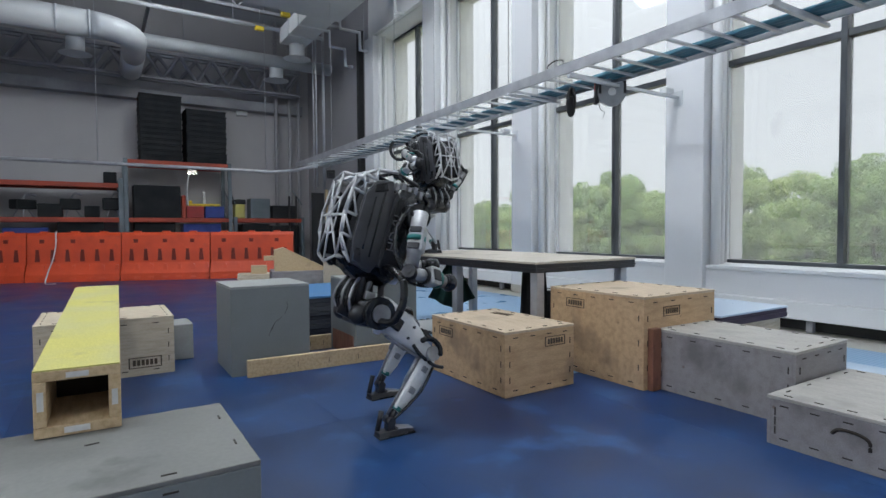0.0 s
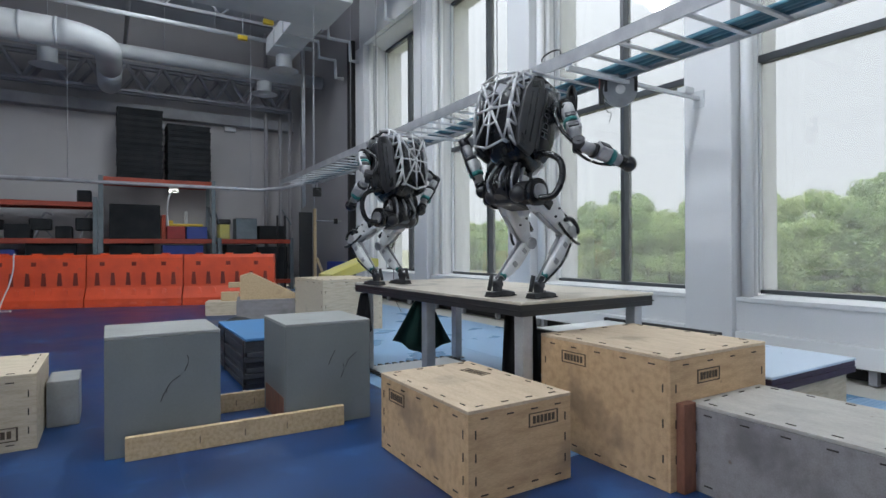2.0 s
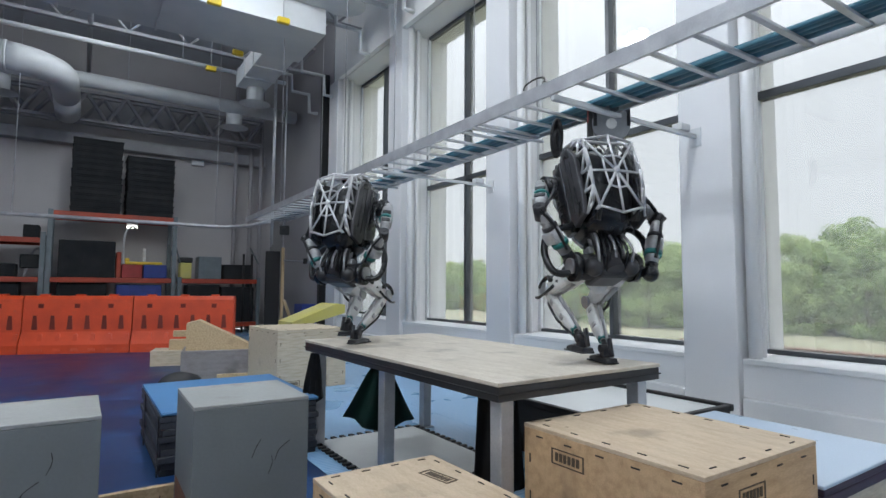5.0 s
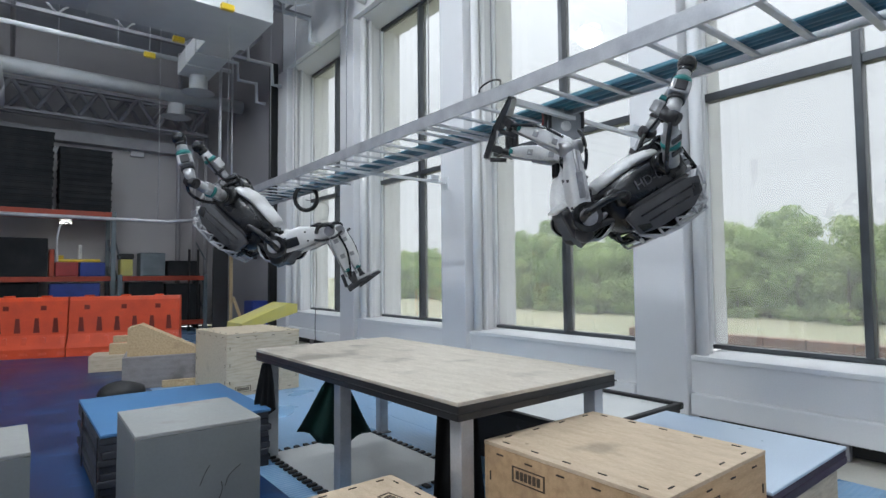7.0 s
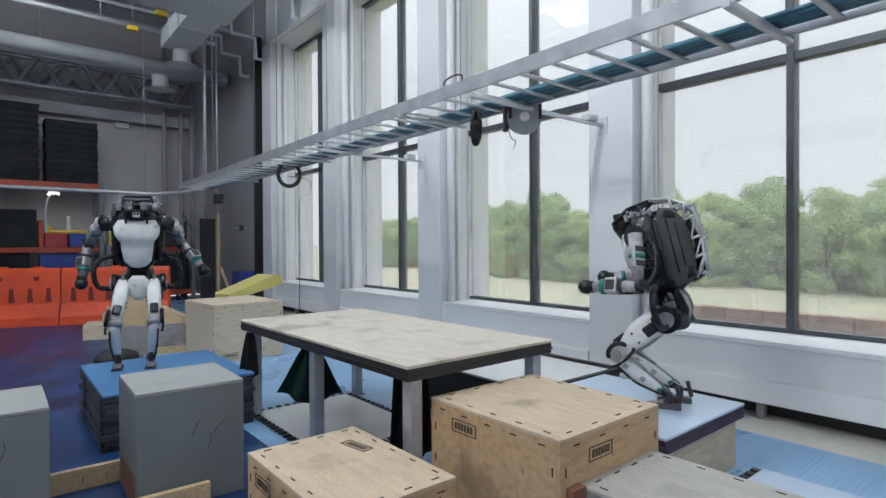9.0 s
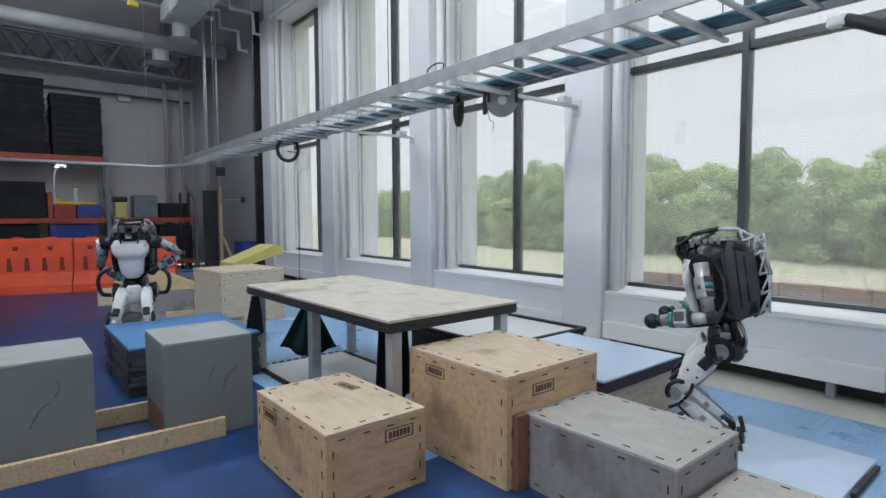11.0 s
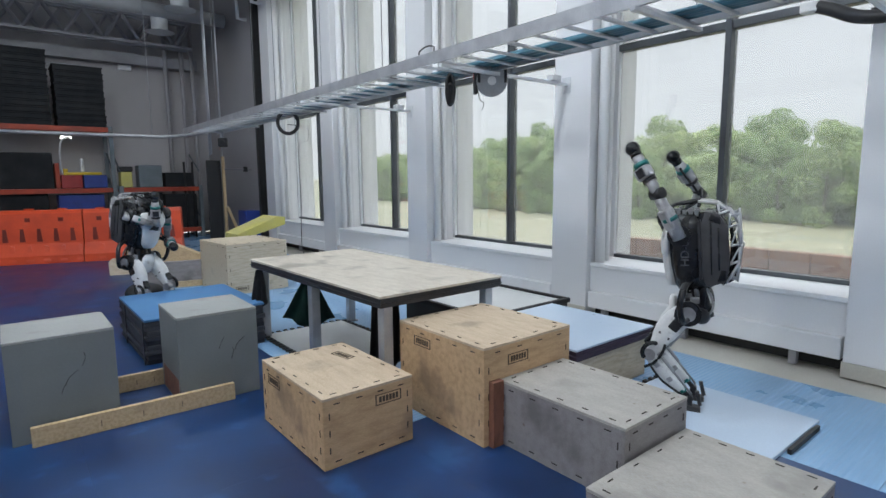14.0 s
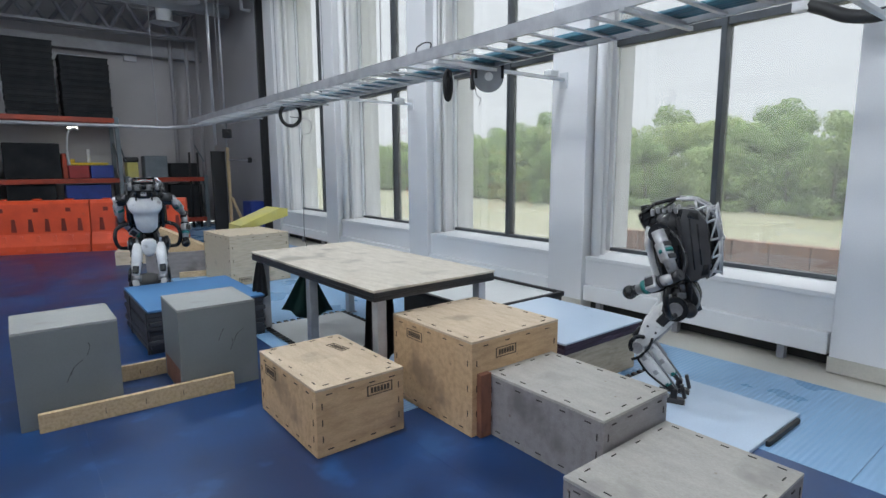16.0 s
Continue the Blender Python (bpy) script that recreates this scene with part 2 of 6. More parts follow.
M_TEAL = surf("teal_cable_bundle", (0.05, 0.17, 0.23), (0.03, 0.10, 0.15), 7, 60, 0.5)
M_LABEL = surf("white_paper_label", (0.75, 0.75, 0.74), None, 8, 60, 0.6)
M_SPOOL = surf("grey_reel_disc", (0.33, 0.345, 0.36), (0.26, 0.27, 0.28), 6, 60, 0.4)
# greens kept pale: haze before the trees is put into the leaf colour
M_LEAF = leaf_surface("tree_leaves", (0.13, 0.225, 0.085), (0.39, 0.49, 0.23))
M_LEAF2 = leaf_surface("light_tree_leaves", (0.19, 0.29, 0.11), (0.48, 0.56, 0.28))
M_BARK = surf("tree_bark", (0.10, 0.08, 0.06), None, 3, 30, 0.9)
M_MEADOW = surf("dry_meadow_grass", (0.30, 0.29, 0.20), (0.23, 0.24, 0.15), 0.12, 2.5, 0.95, bump=0.0, spread=0.3)
M_BRICK = surf("terrace_timber", (0.28, 0.14, 0.09), (0.2, 0.1, 0.07), 2, 30, 0.8, vary=0.3)
M_STRIP = glow("strip_lamp", (1.0, 0.95, 0.86), 8.0)


# ---- mesh helpers ----
def bm_box(bm, x0, y0, z0, x1, y1, z1, bevel=0.0, mat=0):
    r = bmesh.ops.create_cube(bm, size=1, matrix=Matrix.Translation(((x0 + x1) / 2, (y0 + y1) / 2, (z0 + z1) / 2)) @ Matrix.Diagonal((x1 - x0, y1 - y0, z1 - z0, 1)))
    vs = r["verts"]
    if bevel:
        es = list({e for v in vs for e in v.link_edges})
        out = bmesh.ops.bevel(bm, geom=es, offset=bevel, segments=2, affect="EDGES", profile=0.5)
        faces = out["faces"] + list({f for v in out["verts"] for f in v.link_faces})
    else:
        faces = list({f for v in vs for f in v.link_faces})
    if mat:
        for f in faces:
            f.material_index = mat
    return vs


def bm_rod(bm, a, b, r0, r1=None, seg=12, mat=0):
    """A round bar from a to b."""
    a, b = Vector(a), Vector(b)
    d = b - a
    m = Matrix.Translation((a + b) / 2) @ d.to_track_quat("Z", "Y").to_matrix().to_4x4()
    r = bmesh.ops.create_cone(bm, cap_ends=True, segments=seg, radius1=r0, radius2=r0 if r1 is None else r1, depth=d.length, matrix=m)
    for f in {f for v in r["verts"] for f in v.link_faces}:
        f.smooth = len(f.verts) == 4
        f.material_index = mat


def bm_ball(bm, c, rx, ry=None, rz=None, mat=0, u=16, v=10):
    m = Matrix.Translation(c) @ Matrix.Diagonal((rx, ry or rx, rz or rx, 1))
    r = bmesh.ops.create_uvsphere(bm, u_segments=u, v_segments=v, radius=1, matrix=m)
    for f in {f for w in r["verts"] for f in w.link_faces}:
        f.smooth, f.material_index = True, mat


def bm_tube(bm, pts, r, seg=8, mat=0, close=False):
    """A bent hose or pipe through the points."""
    pts = [Vector(p) for p in pts]
    rings = []
    count = len(pts)
    for i, p in enumerate(pts):
        before = pts[i - 1] if i or close else p
        after = pts[(i + 1) % count] if i < count - 1 or close else p
        q = (after - before).to_track_quat("Z", "Y")
        rings.append([bm.verts.new(p + q @ Vector((r * math.cos(2 * math.pi * k / seg), r * math.sin(2 * math.pi * k / seg), 0))) for k in range(seg)])
    pairs = list(zip(rings, rings[1:])) + ([(rings[-1], rings[0])] if close else [])
    for ra, rb in pairs:
        for k in range(seg):
            f = bm.faces.new((ra[k], ra[(k + 1) % seg], rb[(k + 1) % seg], rb[k]))
            f.smooth, f.material_index = True, mat
    if not close:
        for ring in (rings[0][::-1], rings[-1]):
            bm.faces.new(ring).material_index = mat


def bm_loft(bm, sections, mat=0, smooth=True):
    """A closed hull through equal rings of points."""
    rings = [[bm.verts.new(p) for p in s] for s in sections]
    k = len(rings[0])
    for ra, rb in zip(rings, rings[1:]):
        for i in range(k):
            f = bm.faces.new((ra[i], ra[(i + 1) % k], rb[(i + 1) % k], rb[i]))
            f.smooth, f.material_index = smooth, mat
    for ring in (rings[0][::-1], rings[-1]):
        bm.faces.new(ring).material_index = mat


def spline(pts, steps=6):
    """A smooth line through the points."""
    p = [Vector(q) for q in pts]
    p = [p[0]] + p + [p[-1]]
    out = []
    for i in range(1, len(p) - 2):
        for s in range(steps):
            t = s / steps
            out.append(0.5 * (2 * p[i] + (p[i + 1] - p[i - 1]) * t + (2 * p[i - 1] - 5 * p[i] + 4 * p[i + 1] - p[i + 2]) * t * t + (3 * p[i] - p[i - 1] - 3 * p[i + 1] + p[i + 2]) * t ** 3))
    return out + [p[-2]]


def mesh_of(name, bm, *mats):
    bmesh.ops.recalc_face_normals(bm, faces=bm.faces)
    me = bpy.data.meshes.new(name)
    bm.to_mesh(me)
    bm.free()
    for m in mats:
        me.materials.append(m)
    return me


def part(name, bm, mats, parent, label=""):
    ob = new(name, mesh_of(name, bm, *(mats if isinstance(mats, tuple) else (mats,))))
    ob.parent = parent
    return tagged(ob, label)


def thing(name, m, label, category, group="", kind=""):
    ob = new(name)
    ob.matrix_basis = m
    return tagged(ob, label, category, group, kind)


def solid(name, bm, mats, label, category="", kind="", group="", m=None):
    ob = new(name, mesh_of(name, bm, *(mats if isinstance(mats, tuple) else (mats,))))
    if m is not None:
        ob.matrix_basis = m
    return tagged(ob, label, category, group, kind)


def box_bm(*a, bevel=0.0):
    bm = bmesh.new()
    bm_box(bm, *a, bevel=bevel)
    return bm


# ---- the large structure ----
GLASS_X, FACE_X = 6.78, 6.10
ROOM_W, ROOM_S, ROOM_N, TOP = -8.5, -9.0, 18.6, 7.9
PITCH = 3.06
COL_N = [1.40 + PITCH * k for k in range(-3, 5)]      # the north edges of the window piers
COL_W = 0.52
HEAD, SILL = 6.15, 0.635


def wall_object(name, dims, mat, label):
    return solid(name, box_bm(*dims), mat, label, "wall", "structure")


wall_object("wall_west", (ROOM_W - 0.3, ROOM_S, 0, ROOM_W, ROOM_N, TOP), M_WALL, "white painted wall closing the laboratory hall")
wall_object("wall_south", (ROOM_W - 0.3, ROOM_S - 0.3, 0, 7.2, ROOM_S, TOP), M_WALL, "white painted wall closing the laboratory hall")
wall_object("wall_north", (ROOM_W - 0.3, ROOM_N, 0, 7.2, ROOM_N + 0.3, TOP), M_BACKWALL, "grey painted block wall behind the racks")
wall_object("wall_east_end", (FACE_X + 0.1, COL_N[-1], 0, 7.2, ROOM_N, TOP), M_GREYWALL, "dark grey end wall beyond the last window")
solid("ceiling", box_bm(ROOM_W - 0.3, ROOM_S - 0.3, TOP, 7.2, ROOM_N + 0.3, TOP + 0.3), M_CEIL, "dark steel roof deck", "ceiling", "structure")
wall_object("wall_east_head", (FACE_X + 0.12, ROOM_S, HEAD, 7.2, COL_N[-1], TOP), M_WALL, "white wall band above the tall windows")

for k, yn in enumerate(COL_N):
    bm = bmesh.new()
    bm_box(bm, FACE_X, yn - COL_W, 0, 6.55, yn, HEAD, 0.012)
    ob = solid("window_pier", bm, M_PIER, "white painted pier between tall windows", "pier", "structure")
    bm = bmesh.new()
    bm_rod(bm, (FACE_X + 0.16, yn - COL_W - 0.07, 0.3), (FACE_X + 0.16, yn - COL_W - 0.07, HEAD), 0.055, seg=14)
    bm_rod(bm, (FACE_X + 0.32, yn - COL_W - 0.05, 0.3), (FACE_X + 0.32, yn - COL_W - 0.05, HEAD), 0.035, seg=12)
    part("riser_pipe", bm, M_WALL, ob, "white painted riser pipes")
    bm = bmesh.new()
    bm_box(bm, 6.552, yn - COL_W + 0.12, 0, 7.2, yn, HEAD, 0.004)
    part("jamb_lining", bm, M_WALL, ob)
    part("pier_base", box_bm(FACE_X - 0.012, yn - COL_W - 0.006, 0.0, FACE_X - 0.001, yn + 0.006, 0.13, bevel=0.004), M_CONC, ob, "beige rubber base strip")

for k, (ya, yb) in enumerate(zip(COL_N, [y - COL_W for y in COL_N[1:]]), 1):
    win = thing("window_%d" % k, Matrix.Translation((GLASS_X, 0, 0)), "tall dark framed window with a low sill", "window", kind="structure")
    mid = ya + 1.33
    yj = yb + 0.118
    fr = 0.06
    for name, dims in (("side_frame", (-0.05, ya, SILL + 0.02, 0.05, ya + fr, HEAD)), ("side_frame", (-0.05, yj - fr, SILL + 0.02, 0.05, yj, HEAD)),
                       ("window_frame", (-0.05, ya + fr, SILL + 0.02, 0.05, yj - fr, SILL + 0.065)), ("window_frame", (-0.05, ya + fr, HEAD - 0.06, 0.05, yj - fr, HEAD)),
                       ("mullion", (-0.09, mid - 0.031, SILL + 0.066, 0.06, mid + 0.031, HEAD - 0.06)),
                       ("transom", (-0.07, ya + fr, 3.12, 0.05, mid - 0.032, 3.20)), ("transom", (-0.07, mid + 0.032, 3.12, 0.05, yj - fr, 3.20))):
        part(name, box_bm(*dims, bevel=0.006), M_DUCT if name == "side_frame" else M_FRAME, win)
    for y0, y1 in ((ya + fr, mid - 0.032), (mid + 0.032, yj - fr)):
        for z0, z1 in ((SILL + 0.066, 3.12), (3.20, HEAD - 0.06)):
            p = part("pane", box_bm(-0.006, y0, z0, 0.006, y1, z1), M_GLASS, win)
            p.visible_shadow = False
    part("window_sill", box_bm(-0.62, ya + 0.005, SILL - 0.03, 0.0, yb - 0.005, SILL + 0.018, bevel=0.008), M_WALL, win, "white painted window sill")
    low = wall_object("wall_east_apron", (FACE_X + 0.08, ya, 0.32, 7.2, yb, SILL - 0.032), M_WALL, "white wall apron under the window")
    part("heater_cover", box_bm(FACE_X + 0.01, ya + 0.02, 0.13, FACE_X + 0.3, yb - 0.02, 0.318, bevel=0.012), M_WALL, low, "white enamelled heater cover")
    # gap under the heater filled with a black block, shade as plain colour
    part("plinth", box_bm(FACE_X + 0.2, ya, 0.0, 7.2, yb, 0.128), M_BLACK, low, "black block standing in for shade behind the heater")
    for yy in (ya + 0.35, ya + 1.35, ya + 2.3):
        part("bracket", box_bm(FACE_X + 0.05, yy, 0.0, FACE_X + 0.12, yy + 0.06, 0.128), M_STEEL, low)
    solid("soffit", box_bm(FACE_X - 0.0, ya, HEAD + 0.002, 6.2, yb, HEAD + 0.7), M_WALL, "white soffit box above the window", "soffit", "structure")

# floor: slab, blue mat panels, light mats beside the windows
solid("floor", box_bm(ROOM_W, ROOM_S, -0.2, 7.2, ROOM_N, -0.012), M_CONC, "grey concrete hall floor", "floor", "structure")
mats_floor = thing("floor_mat", Matrix(), "dark blue vinyl floor mats laid edge to edge", "floor mat", kind="structure")
mesh_cache = {}


def mat_panel(x0, y0, x1, y1, z, mat, parent, name="mat_panel"):
    key = (round(x1 - x0, 3), round(y1 - y0, 3), mat.name)
    if key not in mesh_cache:
        mesh_cache[key] = mesh_of(name, box_bm(0, 0, -0.011, x1 - x0, y1 - y0, 0, bevel=0.0006), mat)
    ob = new(name, mesh_cache[key])
    ob.parent, ob.location = parent, (x0, y0, z)
    return ob


for i in range(8):
    for j in range(9):
        x0, y0 = -8.5 + i * 1.6, -9.0 + j * 3.0
        lit = i == 7 and 4 <= j <= 6        # pale mats round the table, the windows' glancing reflection in their colour
        mat_panel(x0 + 0.0002, y0 + 0.0002, x0 + 1.5998, y0 + 2.9998, 0, M_FLOORLIGHT if lit else M_FLOOR, mats_floor)
light_floor = thing("window_mat", Matrix(), "light blue rubber mats along the windows", "floor mat", kind="structure")
for j in range(14):
    y0 = -9.0 + j * 1.95
    mat_panel(4.302, y0 + 0.002, 5.7, y0 + 1.948, 0, M_FLOORLIGHT, light_floor)

# ---- boxes and platforms ----
def plyo_box(name, m, w, d, h, side, top, label, group="", cut=False, marks=()):
    """A wooden jump box of finger-jointed panels: w along x, d along y, origin at the base's south-west corner."""
    box = thing(name, m, label, "box", group)
    t = 0.018
    for nm, dims, mat in (("front_panel", (0, 0, 0, w, t, h - t), side), ("back_panel", (0, d - t, 0, w, d, h - t), side),
                          ("side_panel", (0.0, t, 0, t, d - t, h - t), side), ("side_panel", (w - t, t, 0, w, d - t, h - t), side),
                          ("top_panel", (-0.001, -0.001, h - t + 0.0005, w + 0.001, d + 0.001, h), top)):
        part(nm, box_bm(*dims, bevel=0.003), mat, box)
    # dark tenon slots near the edges
    def slots(n, along, name="slot"):
        for k in range(n):
            yield (k + 0.6) / (n + 0.2) * along
    e = 0.0025
    sl = mesh_of("slot", box_bm(-0.02, -0.003, -0.003, 0.02, 0.003, 0.003), M_SLOT)
    def put(x, y, z, turn):
        ob = new("slot", sl)
        ob.parent, ob.matrix_basis = box, pose(x, y, z, *turn)
    for a in slots(4, w):
        put(a, 0, h - 0.045, (0, 0, 0)), put(a, 0, 0.04, (0, 0, 0)), put(a, 0.04, h, (0, 0, 0)), put(a, d - 0.04, h, (0, 0, 0))
    for a in slots(5, d):
        put(0, a, h - 0.045, (0, 0, 90)), put(0, a, 0.04, (0, 0, 90)), put(0.04, a, h, (0, 0, 90)), put(w - 0.04, a, h, (0, 0, 90))
    for a in slots(3, h - 0.1):
        for x in (0.04, w - 0.04):
            put(x, 0, a + 0.05, (0, 90, 0))
        for y in (0.04, d - 0.04):
            put(0, y, a + 0.05, (0, 90, 90))
    for face, u, v, s, turn in marks:
        # maker's mark: a frame with plain bars
        bm = bmesh.new()
        bm_box(bm, -0.085, -0.0025, 0.029, 0.085, 0.0025, 0.034)
        bm_box(bm, -0.085, -0.0025, -0.034, 0.085, 0.0025, -0.029)
        bm_box(bm, -0.093, -0.0025, -0.034, -0.085, 0.0025, 0.034)
        bm_box(bm, 0.085, -0.0025, -0.034, 0.093, 0.0025, 0.034)
        for b in range(6):
            bm_box(bm, -0.07 + b * 0.024, -0.0025, -0.018, -0.053 + b * 0.024, 0.0025, 0.018)
        lay = {"front": pose(u, 0, v, 0, 0, 0), "side": pose(0, u, v, 0, 0, 90), "top": pose(u, v, h, 90, 0, 0)}[face]
        mk = part("stencil_mark", bm, M_MARK, box)
        mk.matrix_basis = lay @ pose(0, 0, 0, 0, turn, 0) @ Matrix.Diagonal((s, 1, s, 1))
    return box


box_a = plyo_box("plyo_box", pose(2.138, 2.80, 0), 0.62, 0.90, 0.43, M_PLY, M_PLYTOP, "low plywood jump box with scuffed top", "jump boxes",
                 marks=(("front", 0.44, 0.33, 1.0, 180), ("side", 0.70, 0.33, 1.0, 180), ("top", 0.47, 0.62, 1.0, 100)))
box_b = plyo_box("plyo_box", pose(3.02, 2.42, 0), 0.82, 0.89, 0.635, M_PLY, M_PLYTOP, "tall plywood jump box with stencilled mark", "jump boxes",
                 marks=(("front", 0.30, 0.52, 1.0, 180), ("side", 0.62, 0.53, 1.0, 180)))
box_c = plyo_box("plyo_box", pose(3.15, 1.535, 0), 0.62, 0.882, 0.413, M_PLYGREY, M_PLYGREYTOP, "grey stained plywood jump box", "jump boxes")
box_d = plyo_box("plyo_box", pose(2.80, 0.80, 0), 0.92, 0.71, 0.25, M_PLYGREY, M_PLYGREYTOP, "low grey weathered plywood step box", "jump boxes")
# dark tube laid on the face, shade of a handle cutout as colour
bm = bmesh.new()
bm_tube(bm, spline([(0.0, 0.27, 0.10), (0.0, 0.275, 0.145), (0.0, 0.32, 0.165), (0.0, 0.39, 0.165), (0.0, 0.42, 0.14)], 5), 0.008, 8)
part("grip_slot", bm, M_SLOT, box_d, "dark curved strip in place of a shaded cutout")
solid("upright_board", box_bm(3.06, 2.375, 0, 3.148, 2.418, 0.42, bevel=0.003), M_REDWOOD, "red brown board wedged between plywood boxes", "board")

far_box = plyo_box("plyo_box", pose(3.27, 7.98, 0, 0, 0, 4), 0.92, 1.05, 0.735, M_PLYPALE, M_PLYPALE, "large pale plywood box beside the windows", "jump boxes",
                   marks=(("front", 0.2, 0.08, 1.0, 0),))


def grey_block(m, w, d, h, hollow):
    b = thing("grey_block", m, "grey painted plywood block with scuffed faces", "block", "grey blocks")
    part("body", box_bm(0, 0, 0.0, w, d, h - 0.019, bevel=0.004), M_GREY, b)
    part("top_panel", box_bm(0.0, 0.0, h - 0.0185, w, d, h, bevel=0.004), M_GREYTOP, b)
    bm = bmesh.new()
    for k in range(3):
        x = random.uniform(0.15, w - 0.15)
        z = random.uniform(0.2, h - 0.15)
        bm_tube(bm, spline([(x, -0.001, z), (x + 0.02, -0.001, z + 0.05), (x + 0.015 + 0.03 * k, -0.001, z + 0.09)], 4), 0.0018, 5)
    part("scratch", bm, M_SLOT, b, "dark scratch marks")
    if hollow:
        part("cutout", box_bm(-0.002, 0.05, 0.02, 0.01, d - 0.05, 0.20), M_REDWOOD, b, "bare brown plywood underside")
    return b


grey_block(pose(0.765, 4.31, 0, 0, 0, 0), 0.597, 0.57, 0.675, False)
grey_block(pose(1.74, 4.265, 0, 0, 0, -1), 0.575, 0.60, 0.675, True)


def stud(m, length, label, w=0.04, h=0.13):
    bm = bmesh.new()
    bm_box(bm, 0, 0, 0, length, w, h, 0.004)
    for k in range(3):
        x = length * (0.3 + 0.2 * k)
        bm_box(bm, x, -0.0008, 0.04, x + 0.004, 0.001, h - 0.05, mat=1)
    return solid("timber_plank", bm, (M_STUD, M_SLOT), label, "plank", group="planks", m=m)


stud(pose(0.86, 4.225, 0, 0, 0, -1.8), 1.24, "pine plank on edge across the grey blocks")
stud(pose(1.37, 4.885, 0, 0, 0, -1.0), 0.62, "pine plank on edge behind the grey blocks")

# slab in the foreground and the yellow beam on it
slab = thing("plyo_box", pose(-1.19, 1.87, 0), "low grey plywood platform with worn top", "box", "jump boxes")
part("body", box_bm(0, 0, 0, 1.565, 0.70, 0.332, bevel=0.004), M_GREY, slab)
part("top_panel", box_bm(0, 0, 0.3325, 1.565, 0.70, 0.35, bevel=0.004), M_SLABTOP, slab)
slab_slot = mesh_of("slot", box_bm(-0.022, -0.003, -0.003, 0.022, 0.003, 0.003), M_SLOT)
for x, y, z, turn in ((1.3, 0, 0.31, 0), (0.9, 0, 0.31, 0), (0.5, 0, 0.31, 0), (1.3, 0.04, 0.35, 0), (0.9, 0.04, 0.35, 0), (1.1, 0.45, 0.35, 8), (1.525, 0.2, 0.35, 90), (1.525, 0.5, 0.35, 90)):
    ob = new("slot", slab_slot)
    ob.parent, ob.matrix_basis = slab, pose(x, y, z, 0, 0, turn)

beam = thing("yellow_beam", pose(-0.265, 2.47, 0.352, 2.2, 0, -1.6), "hollow plywood beam with yellow grip top", "beam")
for nm, dims, mat in (("bottom_board", (0, 0, 0, 0.27, 2.38, 0.04), M_STUD), ("side_board", (0, 0, 0.041, 0.04, 2.38, 0.205), M_STUD),
                      ("side_board", (0.23, 0, 0.041, 0.27, 2.38, 0.205), M_STUD), ("top_board", (0, 0, 0.2055, 0.27, 2.38, 0.242), M_STUD),
                      ("inner_block", (0.041, 0.35, 0.042, 0.229, 0.39, 0.205), M_SLOT)):
    part(nm, box_bm(*dims, bevel=0.003), mat, beam)
part("grip_strip", box_bm(0.002, 0.002, 0.2425, 0.268, 2.378, 0.248), M_YELLOW, beam, "yellow gritty grip strip")
for x, z, w, h in ((0.10, 0.213, 0.07, 0.02), (0.012, 0.1, 0.02, 0.07), (0.24, 0.09, 0.02, 0.06), (0.09, 0.01, 0.08, 0.022)):
    part("paper_label", box_bm(x, -0.002, z, x + w, 0.0005, z + h), M_LABEL, beam)

plyo_box("plyo_box", pose(-0.45, 4.75, 0, 0, 0, 0), 0.88, 0.74, 0.44, M_PLYPALE, M_PLYPALE, "brown plywood jump box under the yellow beam", "jump boxes",
         marks=(("front", 0.68, 0.10, 1.2, 0),))
solid("small_crate", box_bm(0.44, 5.15, 0, 0.62, 5.50, 0.30, bevel=0.008), M_GREYTOP, "small grey painted wooden box", "box")

# ---- the table ----
TABLE = pose(2.84, 3.285, 0, 0, 0, 0.8)
table = thing("work_table", TABLE, "sturdy table with worn plywood top and black edge", "table")
part("tabletop", box_bm(0, 0, 0.815, 1.22, 2.44, 0.835, bevel=0.004), M_TABLETOP, table)
part("apron", box_bm(0.004, 0.004, 0.745, 1.216, 2.436, 0.8145, bevel=0.006), M_BLACKBOARD, table, "black painted edge frame")
part("edge_trim", box_bm(-0.004, -0.004, 0.775, 1.224, 2.444, 0.782, bevel=0.002), M_BLACK, table)
for x in (0.06, 1.08):
    for y in (0.05, 1.18, 2.31):
        if x > 1 and 1 < y < 2:
            continue
        lg = part("leg", box_bm(x, y, 0.012, x + 0.08, y + 0.08, 0.7445, bevel=0.005), M_GALV, table, "square steel leg")
        part("foot_plate", box_bm(x - 0.02, y - 0.02, 0.0, x + 0.10, y + 0.10, 0.0115, bevel=0.003), M_STEEL, lg)

# ---- mat stacks and low platforms ----
stack = thing("mat_stack", pose(1.74, 5.45, 0), "stack of dark foam mats with blue top", "mat stack")
lay_n = 9
for k in range(lay_n):
    o = 0.012 * math.sin(k * 2.3)
    part("foam_layer", box_bm(o, 0.012 * math.cos(k * 1.7), k * 0.044, 1.08 + o, 1.29, k * 0.044 + 0.042, bevel=0.006), M_DARKFOAM, stack)
part("top_mat", box_bm(0, 0, lay_n * 0.044, 1.09, 1.30, 0.42, bevel=0.006), M_BLUEMAT, stack, "bright blue foam top mat")
for y in (0.02, 0.9):
    part("strap", box_bm(-0.015, y, 0.0, -0.008, y + 0.05, 0.40), M_BLACK, stack)

plat = thing("landing_platform", pose(3.95, 2.44, 0), "plywood landing box topped by pale blue foam mat", "platform")
